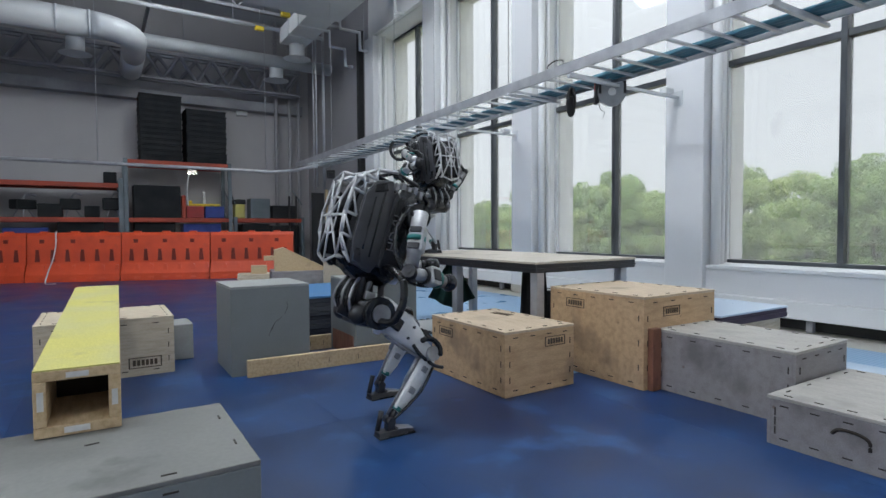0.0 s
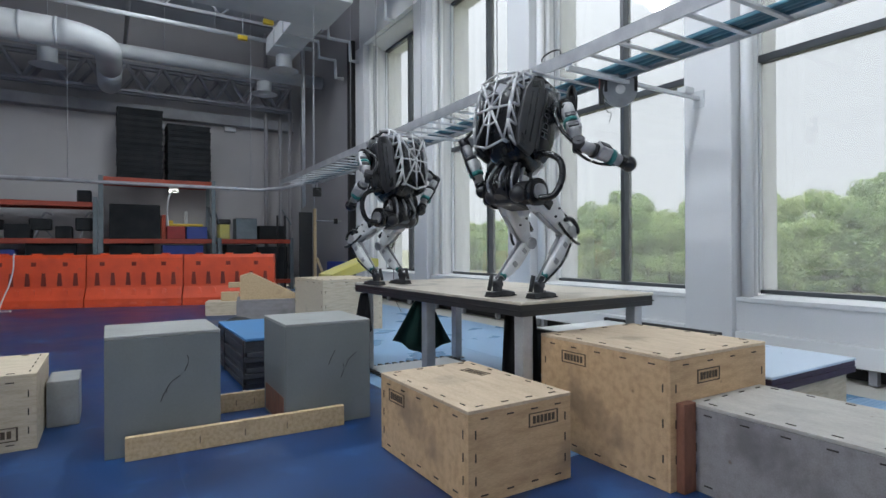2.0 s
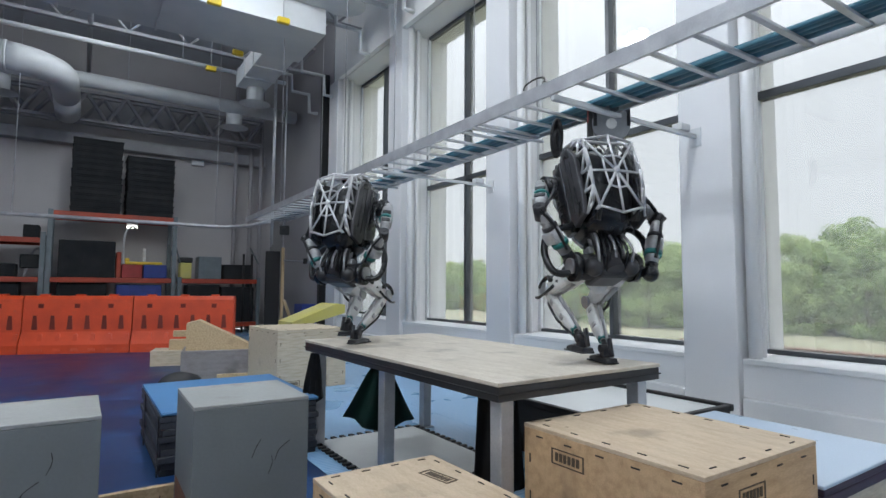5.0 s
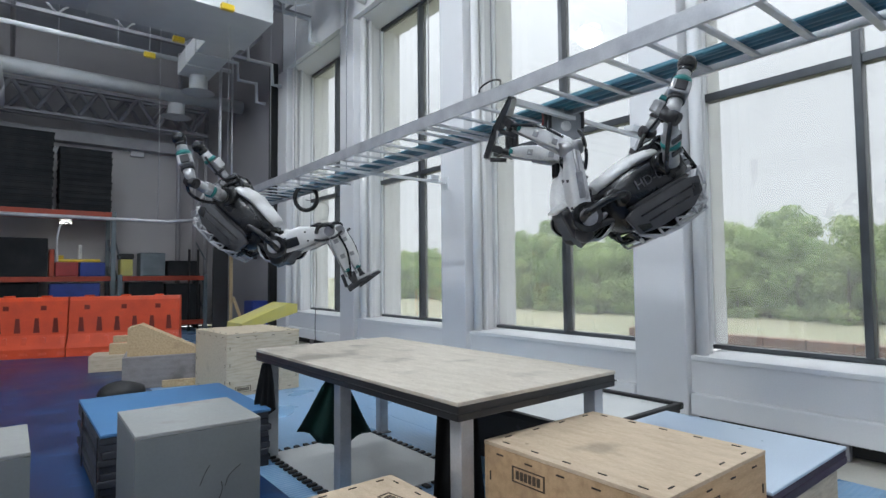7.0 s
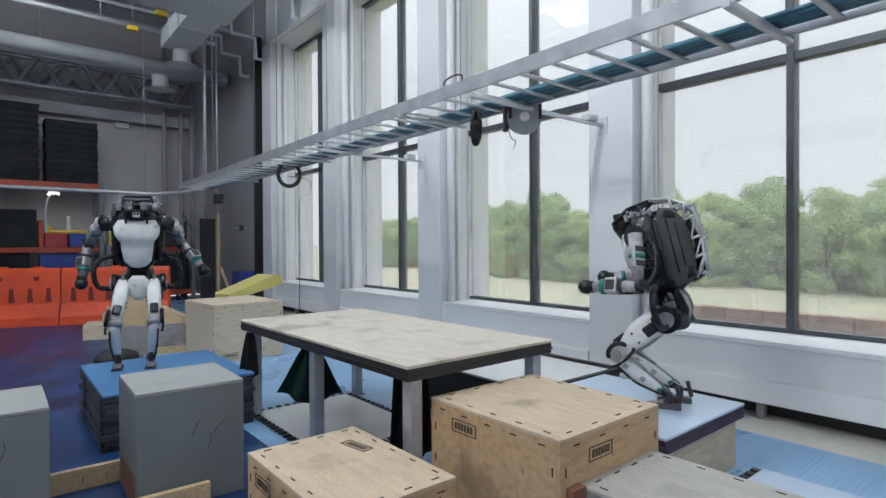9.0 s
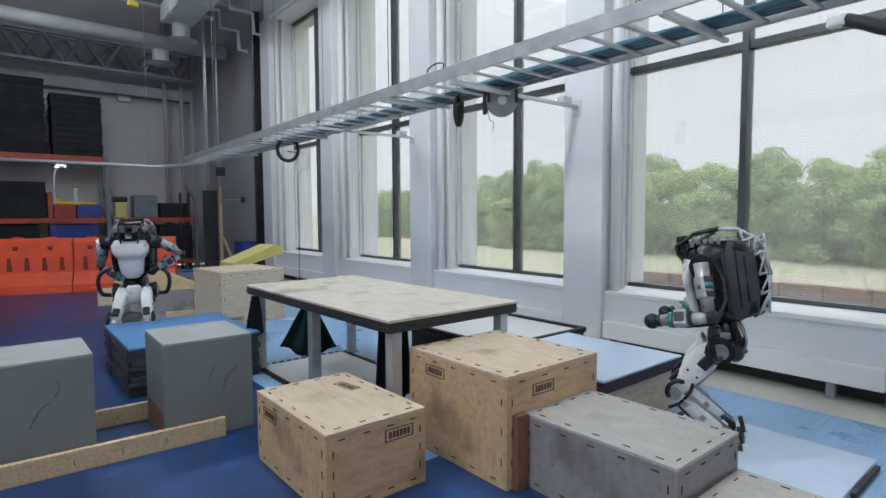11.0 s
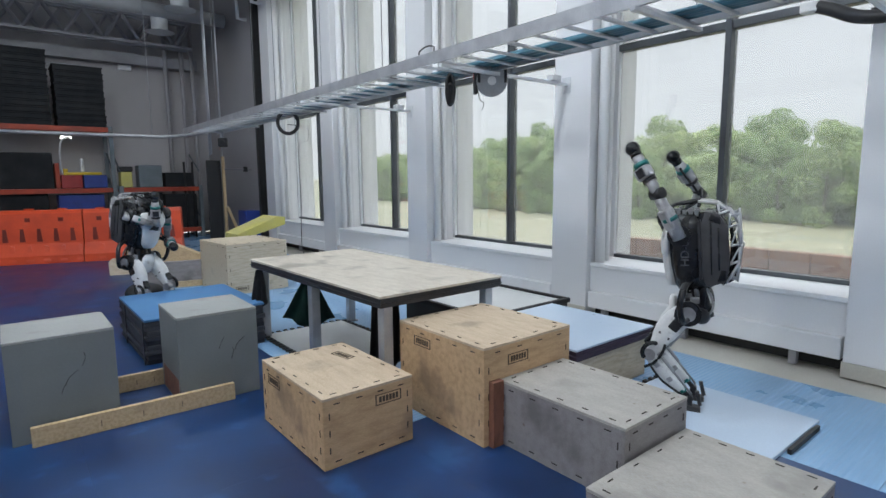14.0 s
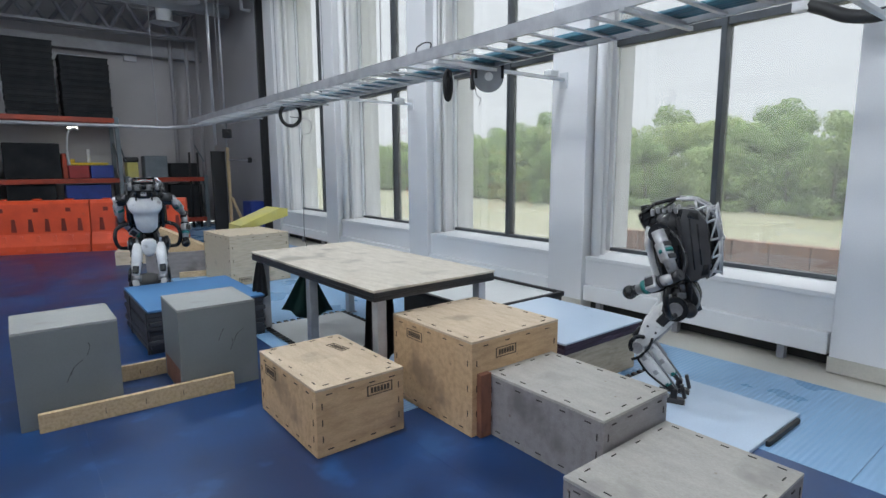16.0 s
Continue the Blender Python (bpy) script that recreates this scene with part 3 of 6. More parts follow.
part("body", box_bm(0.03, 0.04, 0, 0.99, 1.06, 0.325, bevel=0.004), M_PLYPALE, plat)
part("foam_base", box_bm(0, 0, 0.3255, 1.03, 1.08, 0.368, bevel=0.008), M_PURPLE, plat, "dark purple foam base mat")
part("foam_mid", box_bm(0.006, 0.004, 0.3685, 1.028, 1.08, 0.402, bevel=0.008), M_PURPLE, plat)
part("foam_top", box_bm(0, 0, 0.4025, 1.03, 1.08, 0.42, bevel=0.006), M_PALEMAT, plat, "pale blue foam top")

stage = thing("low_stage", pose(4.15, 3.58, 0), "low white topped platform with black edging", "platform")
part("body", box_bm(0.02, 0.02, 0, 1.18, 1.28, 0.36, bevel=0.004), M_BLACKBOARD, stage)
part("top_panel", box_bm(0.05, 0.05, 0.3605, 1.15, 1.25, 0.385, bevel=0.003), M_WHITEMAT, stage)
part("edge_rail", box_bm(0.0, 0.0, 0.3605, 0.048, 1.30, 0.41, bevel=0.008), M_BLACK, stage)
part("edge_rail", box_bm(1.152, 0.0, 0.3605, 1.20, 1.30, 0.41, bevel=0.008), M_BLACK, stage)
part("edge_rail", box_bm(0.05, 0.0, 0.3605, 1.15, 0.048, 0.41, bevel=0.008), M_BLACK, stage)


def puzzle_mat(m, w, d, label, mat):
    """A foam floor mat with a black toothed border."""
    pm = thing("puzzle_mat", m, label, "floor mat")
    part("sheet", box_bm(0.05, 0.05, 0.0, w - 0.05, d - 0.05, 0.014, bevel=0.003), mat, pm)
    tooth = mesh_of("border_tooth", box_bm(-0.02, -0.032, 0, 0.02, 0.032, 0.016, bevel=0.004), M_BLACK)
    for side in range(4):
        run = w if side % 2 == 0 else d
        for k in range(int(run / 0.08)):
            a = 0.04 + k * 0.08
            x, y = ((a, 0.02), (w - 0.02, a), (a, d - 0.02), (0.02, a))[side]
            ob = new("border_tooth", tooth)
            ob.parent, ob.matrix_basis = pm, pose(x, y, 0.0005, 0, 0, 90 * (side % 2))
    return pm


puzzle_mat(pose(2.87, 4.35, 0.0), 1.0, 1.38, "white foam floor mat with black toothed border", M_WHITEMAT)
landing = thing("landing_mat", pose(3.80, 1.22, 0), "pale blue foam landing mat with toothed edge", "floor mat")
part("sheet", box_bm(0, 0, 0, 1.18, 1.11, 0.022, bevel=0.005), M_PALEMAT, landing)
for k in range(14):
    part("edge_tooth", box_bm(0.02 + k * 0.084, 1.112, 0, 0.065 + k * 0.084, 1.165, 0.02, bevel=0.004), M_BLACK, landing)
blade = solid("mat_edge", box_bm(4.36, 1.18, 0.0, 4.86, 1.205, 0.035, bevel=0.004), M_BLACK, "black rubber edge strip of a floor mat", "edge strip", m=pose(0, 0, 0))

# ---- cloths and bags under the table ----
def cloth(name, m, pts, depth, mat, label):
    """Hanging folded cloth: a pleated sheet with thickness."""
    bm = bmesh.new()
    rows = []
    for j in range(9):
        v = j / 8
        row = []
        for i in range(15):
            u = i / 14 * 2 - 1
            half = pts[0] + (pts[1] - pts[0]) * v ** 0.8
            x = u * half
            y = depth * math.sin(u * 9 + v * 2) * (0.3 + 0.7 * v)
            z = -v * pts[2] * (1 - 0.25 * abs(u) * v)
            row.append(bm.verts.new((x, y, z)))
        rows.append(row)
    for a, b in zip(rows, rows[1:]):
        for i in range(14):
            bm.faces.new((a[i], a[i + 1], b[i + 1], b[i])).smooth = True
    r = bmesh.ops.solidify(bm, geom=bm.faces[:], thickness=0.006)
    return solid(name, bm, mat, label, "cloth", m=m)


cloth("green_cloth", pose(2.93, 4.62, 0.745, 0, 0, -38), (0.05, 0.24, 0.44), 0.045, M_GREEN, "dark green cloth hanging under the table")
cloth("black_bag", pose(2.83, 5.55, 0.74, 0, 0, -60), (0.04, 0.10, 0.42), 0.03, M_BLACK, "black bag hanging from the table edge")
cloth("black_cloth", pose(3.04, 3.53, 0.744, 0, 0, -30), (0.10, 0.13, 0.62), 0.04, M_BLACK, "black cloth hung behind the table leg")

# ---- far boxes and wedges ----
solid("yellow_ramp", (lambda bm: (bm_loft(bm, [[(0, y, 0.63), (0.86, y, 0.86), (0.86, y, 0.99), (0.72, y, 1.01), (0, y, 0.74)] for y in (0, 0.55)], smooth=False), bm)[1])(bmesh.new()),
      M_YELLOW, "yellow grip covered ramp behind plywood box", "ramp", m=pose(3.88, 9.3, 0, 0, 0, 4))
solid("ramp_support", box_bm(3.95, 9.42, 0, 4.45, 9.80, 0.65, bevel=0.008), M_CRATE, "dark crate holding up the yellow ramp", "crate")
weather = thing("weathered_box", pose(2.40, 9.30, 0, 0, 0, -12), "weathered grey plywood box on the floor", "box")
part("body", box_bm(0, 0, 0, 0.85, 0.75, 0.40, bevel=0.005), M_PLYGREY, weather)
part("batten", box_bm(0.45, -0.05, 0, 0.85, -0.002, 0.09, bevel=0.004), M_STUD, weather)
wedge = thing("wooden_wedge", pose(2.42, 9.40, 0.402, 0, 0, -14), "bare timber wedge lying on weathered box", "wedge")
bm = bmesh.new()
bm_loft(bm, [[(0.05, y, 0.0), (0.95, y, 0.0), (0.95, y, 0.02), (0.2, y, 0.40), (0.05, y, 0.36)] for y in (0, 0.35)], smooth=False)
part("body", bm, M_STUD, wedge)
part("strut", box_bm(-0.12, 0.1, 0.18, 0.05, 0.2, 0.26, bevel=0.004), M_STUD, wedge)
low = thing("low_box", pose(2.22, 11.1, 0, 0, 0, -14), "low pale plywood box with timber on top", "box")
part("body", box_bm(0, 0, 0, 0.75, 0.5, 0.24, bevel=0.005), M_PLYPALE, low)
part("block", box_bm(0.25, 0.1, 0.2405, 0.55, 0.3, 0.40, bevel=0.005), M_STUD, low)
bm = bmesh.new()
bm_ball(bm, (0, 0, 0.11), 0.24, 0.16, 0.13)
for v in bm.verts:
    v.co += 0.02 * noise.noise_vector(v.co * 9)
    v.co.z = max(0.0, v.co.z)
solid("black_bag", bm, M_BLACK, "black cloth bag slumped on the floor", "bag", m=pose(2.30, 8.55, 0))

# ---- barriers ----
def barrier(m):
    b = thing("barrier", m, "orange plastic road barrier", "barrier", "orange barriers")
    bm = bmesh.new()
    prof = [(-0.28, 0), (-0.28, 0.16), (-0.17, 0.40), (-0.14, 1.0), (-0.10, 1.07), (0.10, 1.07), (0.14, 1.0), (0.17, 0.40), (0.28, 0.16), (0.28, 0)]
    bm_loft(bm, [[(x, y, z) for y, z in prof] for x in (0.012, 1.838)], smooth=False)
    part("shell", bm, M_ORANGE, b)
    # slots stand proud of the shell, the recess only suggested by dark colour
    for k in range(6):
        x = 0.16 + k * 0.29
        bm = bmesh.new()
        bm_loft(bm, [[(x, -0.1715, 0.44), (x + 0.10, -0.1715, 0.44), (x + 0.10, -0.12, 0.44), (x, -0.12, 0.44)],
                     [(x + 0.015, -0.1585, 0.70), (x + 0.075, -0.1585, 0.70), (x + 0.075, -0.11, 0.70), (x + 0.015, -0.11, 0.70)]], smooth=False)
        part("slot", bm, M_ORANGEDARK, b)
        bm = bmesh.new()
        bm_loft(bm, [[(x + 0.12, -0.292, 0.05), (x + 0.24, -0.292, 0.05), (x + 0.24, -0.20, 0.05), (x + 0.12, -0.20, 0.05)],
                     [(x + 0.14, -0.215, 0.36), (x + 0.20, -0.215, 0.36), (x + 0.20, -0.10, 0.36), (x + 0.14, -0.10, 0.36)]], smooth=False)
        part("rib", bm, M_ORANGE, b)
    for x in (0.25, 0.85, 1.42):
        part("notch", box_bm(x, -0.149, 0.84, x + 0.09, -0.10, 0.92), M_ORANGEDARK, b)
        part("cap", box_bm(x - 0.03, -0.06, 1.0705, x + 0.12, 0.06, 1.10, bevel=0.01), M_ORANGE, b)
    return b


first = barrier(pose(3.92 - 1.85 * math.cos(radians(20)), 13.0 + 1.85 * math.sin(radians(20)), 0, 0, 0, -20))
for k in range(1, 5):
    r = radians(20)
    copy_thing(first, pose(3.92 - 1.85 * (k + 1) * math.cos(r), 13.0 + 1.85 * (k + 1) * math.sin(r), 0, 0, 0, -20))

# ---- pallet racks at the back ----
def rack(x0, x1, levels, top):
    rk = thing("pallet_rack", pose(0, 0, 0), "orange beamed pallet rack loaded with equipment", "rack", "pallet racks")
    for x in (x0, x1):
        for y in (16.9, 17.9):
            part("post", box_bm(x - 0.05, y - 0.04, 0, x + 0.05, y + 0.04, top, bevel=0.004), M_POST, rk)
        for z in (0.5, 1.2, 1.9):
            bm = bmesh.new()
            bm_rod(bm, (x, 16.94, z), (x, 17.86, z + 0.5), 0.02, seg=8)
            part("brace", bm, M_POST, rk)
    for z in levels:
        for y in (16.86, 17.94):
            part("beam", box_bm(x0 + 0.052, y - 0.025, z - 0.12, x1 - 0.052, y + 0.025, z, bevel=0.004), M_RACK, rk)
        part("deck", box_bm(x0 + 0.055, 16.89, z - 0.03, x1 - 0.055, 17.91, z - 0.004), M_STEEL, rk)
    return rk


rack(0.62, 3.25, (0.30, 1.46, 3.02), 3.05)
rack(-2.3, 0.5, (0.30, 1.46, 2.36), 2.5)
rack(-5.2, -2.42, (0.30, 1.46, 2.36), 2.5)
rack(3.40, 5.4, (0.30, 1.46), 1.5)


def crate_stack(m, n, w):
    st = thing("crate_stack", m, "tall stack of black plastic crates on the rack", "crate stack", "crate stacks")
    for k in range(n):
        o = 0.008 * math.sin(k * 1.9)
        cr = part("crate", box_bm(o, 0, k * 0.152, w + o, 0.9, k * 0.152 + 0.135, bevel=0.012), M_CRATE, st)
        part("crate_rim", box_bm(o - 0.015, -0.015, k * 0.152 + 0.112, w + o + 0.015, 0.915, k * 0.152 + 0.148, bevel=0.006), M_CRATE, cr)
    return st


crate_stack(pose(0.98, 16.95, 3.022), 12, 1.03)
crate_stack(pose(2.14, 16.95, 3.022), 10, 1.05)

def rack_load(name, dims, mat, label, cat):
    return solid(name, box_bm(*dims, bevel=0.02), mat, label, cat)

rack_load("equipment_case", (0.80, 16.95, 1.462, 1.95, 17.7, 2.35), M_CRATE, "large black equipment case on the rack", "case")
rack_load("storage_bin", (2.10, 16.95, 1.462, 2.55, 17.5, 1.80), M_RED, "red plastic storage bin on the rack", "bin")
rack_load("storage_bin", (2.58, 16.95, 1.462, 3.10, 17.5, 1.80), M_BLUEP, "blue plastic storage bin on the rack", "bin")
ysup = thing("yellow_fixture", pose(2.15, 17.0, 1.802), "yellow plastic fixture on storage bins", "fixture")
part("plate", box_bm(0, 0, 0, 0.85, 0.4, 0.07, bevel=0.02), M_YPLASTIC, ysup)
part("arm", box_bm(0.40, 0.15, 0.0705, 0.48, 0.25, 0.42, bevel=0.02), M_LABEL, ysup)
part("knob", box_bm(0.0, 0.1, 0.0705, 0.12, 0.3, 0.16, bevel=0.02), M_YPLASTIC, ysup)
for x, w, h in ((-5.0, 1.2, 0.72), (-3.75, 1.1, 0.78), (-1.3, 0.5, 0.34), (-0.32, 0.34, 0.30)):
    rack_load("equipment_case", (x, 16.95, 1.462, x + w, 17.6, 1.462 + h), M_CRATE, "black equipment case standing on the rack", "case")
for x, w, h, mt in ((-2.0, 0.9, 0.5, M_BLUEP), (-0.9, 1.0, 0.7, M_CRATE), (0.8, 1.0, 0.7, M_CRATE), (2.0, 1.0, 0.6, M_BLUEP), (3.6, 0.8, 0.6, M_CRATE), (4.45, 0.85, 0.55, M_CRATE)):
    rack_load("storage_bin", (x, 16.95, 0.302, x + w, 17.6, 0.70 + h), mt, "dark storage bin on the bottom shelf", "bin")
strip = thing("strip_lamp", pose(2.3, 17.2, 2.76), "small glowing strip lamp under the rack shelf", "lamp")
part("housing", box_bm(-0.12, 0.03, 0, 0.12, 0.14, 0.128, bevel=0.01), M_DUCT, strip)
part("tube", box_bm(-0.11, -0.01, -0.02, 0.11, 0.12, -0.001), M_STRIP, strip, "glowing white lamp tube")

tub = thing("yellow_tub", pose(3.42, 17.0, 1.462), "dull yellow tub with black lid on the rack", "tub")
part("tub", box_bm(0, 0, 0, 0.28, 0.4, 0.42, bevel=0.03), M_YELLOW, tub)
part("lid", box_bm(-0.02, -0.02, 0.4205, 0.30, 0.42, 0.56, bevel=0.03), M_BLACK, tub, "black plastic lid")
rack_load("grey_cabinet", (3.86, 17.0, 1.462, 4.44, 17.5, 2.06), M_POST, "blue grey metal cabinet standing on the rack", "cabinet")
rack_load("equipment_case", (4.50, 16.95, 1.462, 5.25, 17.5, 1.86), M_CRATE, "low black equipment case on the end rack", "case")
rack_load("red_crate", (1.98, 16.95, 1.462, 2.08, 17.5, 2.10), M_RACK, "narrow red crate beside the storage bins", "crate")
for x in (5.0, 5.22):
    bm = bmesh.new()
    bm_rod(bm, (x, 16.93, 0), (x, 16.93, 2.16), 0.03, seg=10)
    solid("dark_pole", bm, M_BLACK, "dark upright pole beside the rack", "pole")
bm = bmesh.new()
bm_tube(bm, spline([(2.14, 17.0, 1.81), (2.12, 17.0, 2.2), (2.16, 17.0, 2.6), (2.28, 17.0, 2.74), (2.40, 17.0, 2.70)], 6), 0.022, 8)
solid("bent_pipe", bm, M_DUCT, "bent white pipe standing on the red bin", "pipe")


def machine(m, w, h, label):
    """A dark test machine: a body, a turned arm and three legs."""
    mc = thing("test_machine", m, label, "machine", "test machines")
    part("body", box_bm(-w / 2, -0.15, 0.2, w / 2, 0.15, h, bevel=0.03), M_CRATE, mc)
    for k in range(3):
        bm = bmesh.new()
        a = k * 2.1
        bm_rod(bm, (0.1 * math.cos(a), 0.1 * math.sin(a), 0.22), (w * 0.55 * math.cos(a), 0.2 * math.sin(a), 0), 0.02, seg=8)
        part("leg", bm, M_STEEL, mc)
    bm = bmesh.new()
    bm_tube(bm, spline([(0, 0, h - 0.01), (0.1, -0.05, h + 0.14), (0.25, -0.1, h + 0.1)], 5), 0.028, 8)
    part("arm", bm, M_STEEL, mc)
    return mc


machine(pose(-0.62, 17.2, 1.462), 0.45, 0.48, "dark test machine with bent arm on the rack")
machine(pose(0.28, 17.2, 1.462), 0.40, 0.52, "dark test machine with bent arm on the rack")
machine(pose(-1.6, 17.2, 1.462, 0, 0, 40), 0.5, 0.44, "dark test machine with bent arm on the rack")
rack_load("equipment_case", (0.12, 16.95, 2.362, 0.42, 17.6, 2.66), M_CRATE, "black equipment case standing on the rack", "case")

# ---- small fittings at the back ----
fit_box = thing("wall_light", pose(3.98, 18.598, 4.9), "small white twin lamp fitting on the back wall", "lamp")
part("housing", box_bm(-0.17, -0.12, -0.1, 0.17, 0, 0.1, bevel=0.02), M_DUCT, fit_box)
for x in (-0.11, 0.11):
    bm = bmesh.new()
    bm_rod(bm, (x, -0.06, 0.1), (x, -0.14, 0.2), 0.06, 0.08, 14)
    part("lamp_head", bm, M_DUCT, fit_box)
bm = bmesh.new()
bm_tube(bm, [(3.98, 18.56, 5.0), (3.98, 18.56, 5.06), (5.6, 18.56, 5.06)], 0.02, 8)
solid("wall_conduit", bm, M_GALV, "thin conduit along the back wall", "conduit")
vent = thing("wall_vent", pose(2.3, 18.598, 4.75), "long flat grey vent grille on the back wall", "vent")
part("frame", box_bm(-0.6, -0.03, -0.1, 0.6, 0, 0.1, bevel=0.006), M_STEEL, vent)
for k in range(5):
    part("slat", box_bm(-0.56, -0.045, -0.08 + 0.036 * k, 0.56, -0.031, -0.062 + 0.036 * k), M_DUCT, vent)
# dark wall arm with a knob, reaching out from the end wall
hook = thing("coat_hook", pose(6.0, 14.9, 1.92), "dark metal bar with a knob beside black board", "hook")
bm = bmesh.new()
bm_rod(bm, (-0.52, 0, 0), (0.19, 0, 0), 0.018, seg=10)
part("bar", bm, M_STEEL, hook)
part("knob", box_bm(-0.02, -0.04, -0.07, 0.08, 0.04, 0.07, bevel=0.015), M_BLACK, hook)
bm = bmesh.new()
bm_tube(bm, spline([(-0.79, 14.45, 1.09), (-0.80, 14.30, 1.06), (-0.80, 14.22, 0.8), (-0.86, 14.20, 0.5), (-0.95, 14.05, 0.2), (-0.98, 13.98, 0.012), (-0.8, 13.9, 0.012)], 6), 0.014, 6)
solid("white_cord", bm, M_LABEL, "white cord hanging over an orange barrier", "cord")

# ---- tall dark door leaf, timber and bin in the far corner ----
solid("black_board", box_bm(5.07, 15.0, 0, 5.42, 15.06, 2.15, bevel=0.006), M_BLACK, "tall black board standing in the corner", "board")
solid("timber_post", box_bm(5.44, 14.93, 0, 5.51, 14.998, 2.25, bevel=0.004), M_STUD, "upright pine post beside black panel", "post")
bm = bmesh.new()
bm_box(bm, -0.035, -0.02, 0, 0.035, 0.02, 1.0, 0.003)
solid("timber_brace", bm, M_STUD, "slanted pine brace against the post", "brace", m=pose(5.84, 14.88, 0, 0, -20, 0))
solid("blue_bin", box_bm(5.70, 14.1, 0, 6.09, 14.7, 0.85, bevel=0.03), M_BLUEP, "dark blue plastic bin in the corner", "bin")
for x in (5.0, 5.45, 5.75):
    bm = bmesh.new()
    bm_rod(bm, (x, 18.25, 0), (x, 18.25, TOP), 0.06, seg=12)
    solid("riser_pipe", bm, M_GREYWALL, "dark grey vertical pipe in the corner", "pipe", group="corner pipes")
solid("corner_channel", box_bm(6.02, 13.86, 0, 6.19, 14.0, 6.5, bevel=0.01), M_BLACK, "black vertical cable channel on the wall", "channel", "structure")

# ---- cable tray ----
TRAY = pose(4.12, 0, 2.75, 0, 0, -1.0)
tray = thing("cable_tray", TRAY, "galvanised ladder cable tray hung along the windows", "cable tray")
for x in (0.0, 0.78):
    bm = bmesh.new()
    s = -1 if x else 1
    channel = [(0, 0), (0.028, 0), (0.028, 0.006), (0.006, 0.006), (0.006, 0.104), (0.028, 0.104), (0.028, 0.11), (0, 0.11)]
    bm_loft(bm, [[(x + s * u, y, w) for u, w in channel] for y in (-5, 14.2)], smooth=False)
    part("side_rail", bm, M_GALV, tray)
rung = mesh_of("rung", box_bm(0.007, -0.02, 0.008, 0.779, 0.02, 0.03, bevel=0.004), M_GALV)
for k in range(62):
    ob = new("rung", rung)
    ob.parent, ob.location = tray, (0, -4.8 + 0.305 * k, 0)
for k, (x, r) in enumerate(((0.57, 0.03), (0.64, 0.035), (0.71, 0.03), (0.50, 0.015))):
    bm = bmesh.new()
    bm_tube(bm, spline([(x + 0.02 * math.sin(y * 1.3 + k), y, 0.03 + r) for y in range(-5, 15)], 3), r, 7)
    part("cable", bm, M_TEAL, tray, "blue grey cable bundle")
for y in (-1.0, 2.2, 5.3, 8.4, 11.5):
    for x in (0.003, 0.783):
        bm = bmesh.new()
        bm_rod(bm, (x, y, 0.11), (x, y, TOP - 2.76), 0.005, seg=6)
        part("hanger_rod", bm, M_STEEL, tray)
    bm = bmesh.new()
    bm_box(bm, -0.03, y - 0.02, -0.03, 0.85, y + 0.02, -0.001, 0.003)
    part("trapeze", bm, M_GALV, tray)
for yp in (1.16, 4.28, 7.40):
    br = thing("tray_bracket", pose(0, 0, 0), "white steel arm fixing the tray to a pier", "bracket", "tray brackets")
    part("arm", box_bm(4.20, yp - 0.02, 2.70, FACE_X - 0.012, yp + 0.02, 2.735, bevel=0.004), M_DUCT, br)
    part("wall_plate", box_bm(FACE_X - 0.0115, yp - 0.06, 2.62, FACE_X - 0.001, yp + 0.06, 2.80, bevel=0.003), M_DUCT, br)
    part("clamp", box_bm(FACE_X - 0.30, yp - 0.05, 2.7355, FACE_X - 0.16, yp + 0.05, 2.80, bevel=0.006), M_DUCT, br)

reel = thing("cable_reel", pose(4.93, 4.33, 2.65, 0, 0, -35), "grey cable reel hanging under the tray", "reel")
bm = bmesh.new()
bm_rod(bm, (0, -0.025, 0), (0, 0.025, 0), 0.16, seg=32)
part("disc", bm, M_SPOOL, reel)
bm = bmesh.new()
bm_rod(bm, (0, -0.032, 0), (0, 0.032, 0), 0.045, seg=20)
part("hub", bm, M_LABEL, reel)
bm = bmesh.new()
bm_rod(bm, (0, 0.026, 0), (0, 0.085, 0), 0.13, seg=24)
part("cable_drum", bm, M_BLACK, reel, "black cable wound behind the disc")
part("bracket", box_bm(-0.185, -0.012, -0.13, -0.145, 0.07, 0.15, bevel=0.01), M_BLACK, reel)
for x in (-0.15, 0.13):
    part("strap", box_bm(x, -0.03, -0.02, x + 0.03, 0.06, 0.16, bevel=0.004), M_BLACK, reel)
bm = bmesh.new()
bm_tube(bm, spline([(-0.15, 0.05, 0.0), (-0.12, 0.03, -0.18), (-0.08, 0.0, -0.22), (-0.1, 0.0, -0.30)], 5), 0.004, 5)
part("loose_end", bm, M_BLACK, reel)
part("red_strap", box_bm(-0.19, 0.0, 0.02, -0.16, 0.03, 0.15, bevel=0.004), M_RED, reel)


def coil(name, m, r, turns, wob, label, squash=1.0, tube=0.012):
    bm = bmesh.new()
    n = 24
    pts = []
    for i in range(n * turns):
        a, k = 2 * math.pi * i / n, i / n
        rr = r + wob * math.sin(k * 2.3)
        pts.append((math.cos(a) * rr * squash, 0.03 * math.sin(k * 1.7), math.sin(a) * rr))
    bm_tube(bm, pts, tube, 7)
    return solid(name, bm, M_BLACK, label, "cable coil", m=m)


coil("cable_coil", pose(4.72, 4.75, 2.595, 0, 0, -40), 0.105, 13, 0.055, "black cable coil hanging from the tray", 0.27, 0.016)
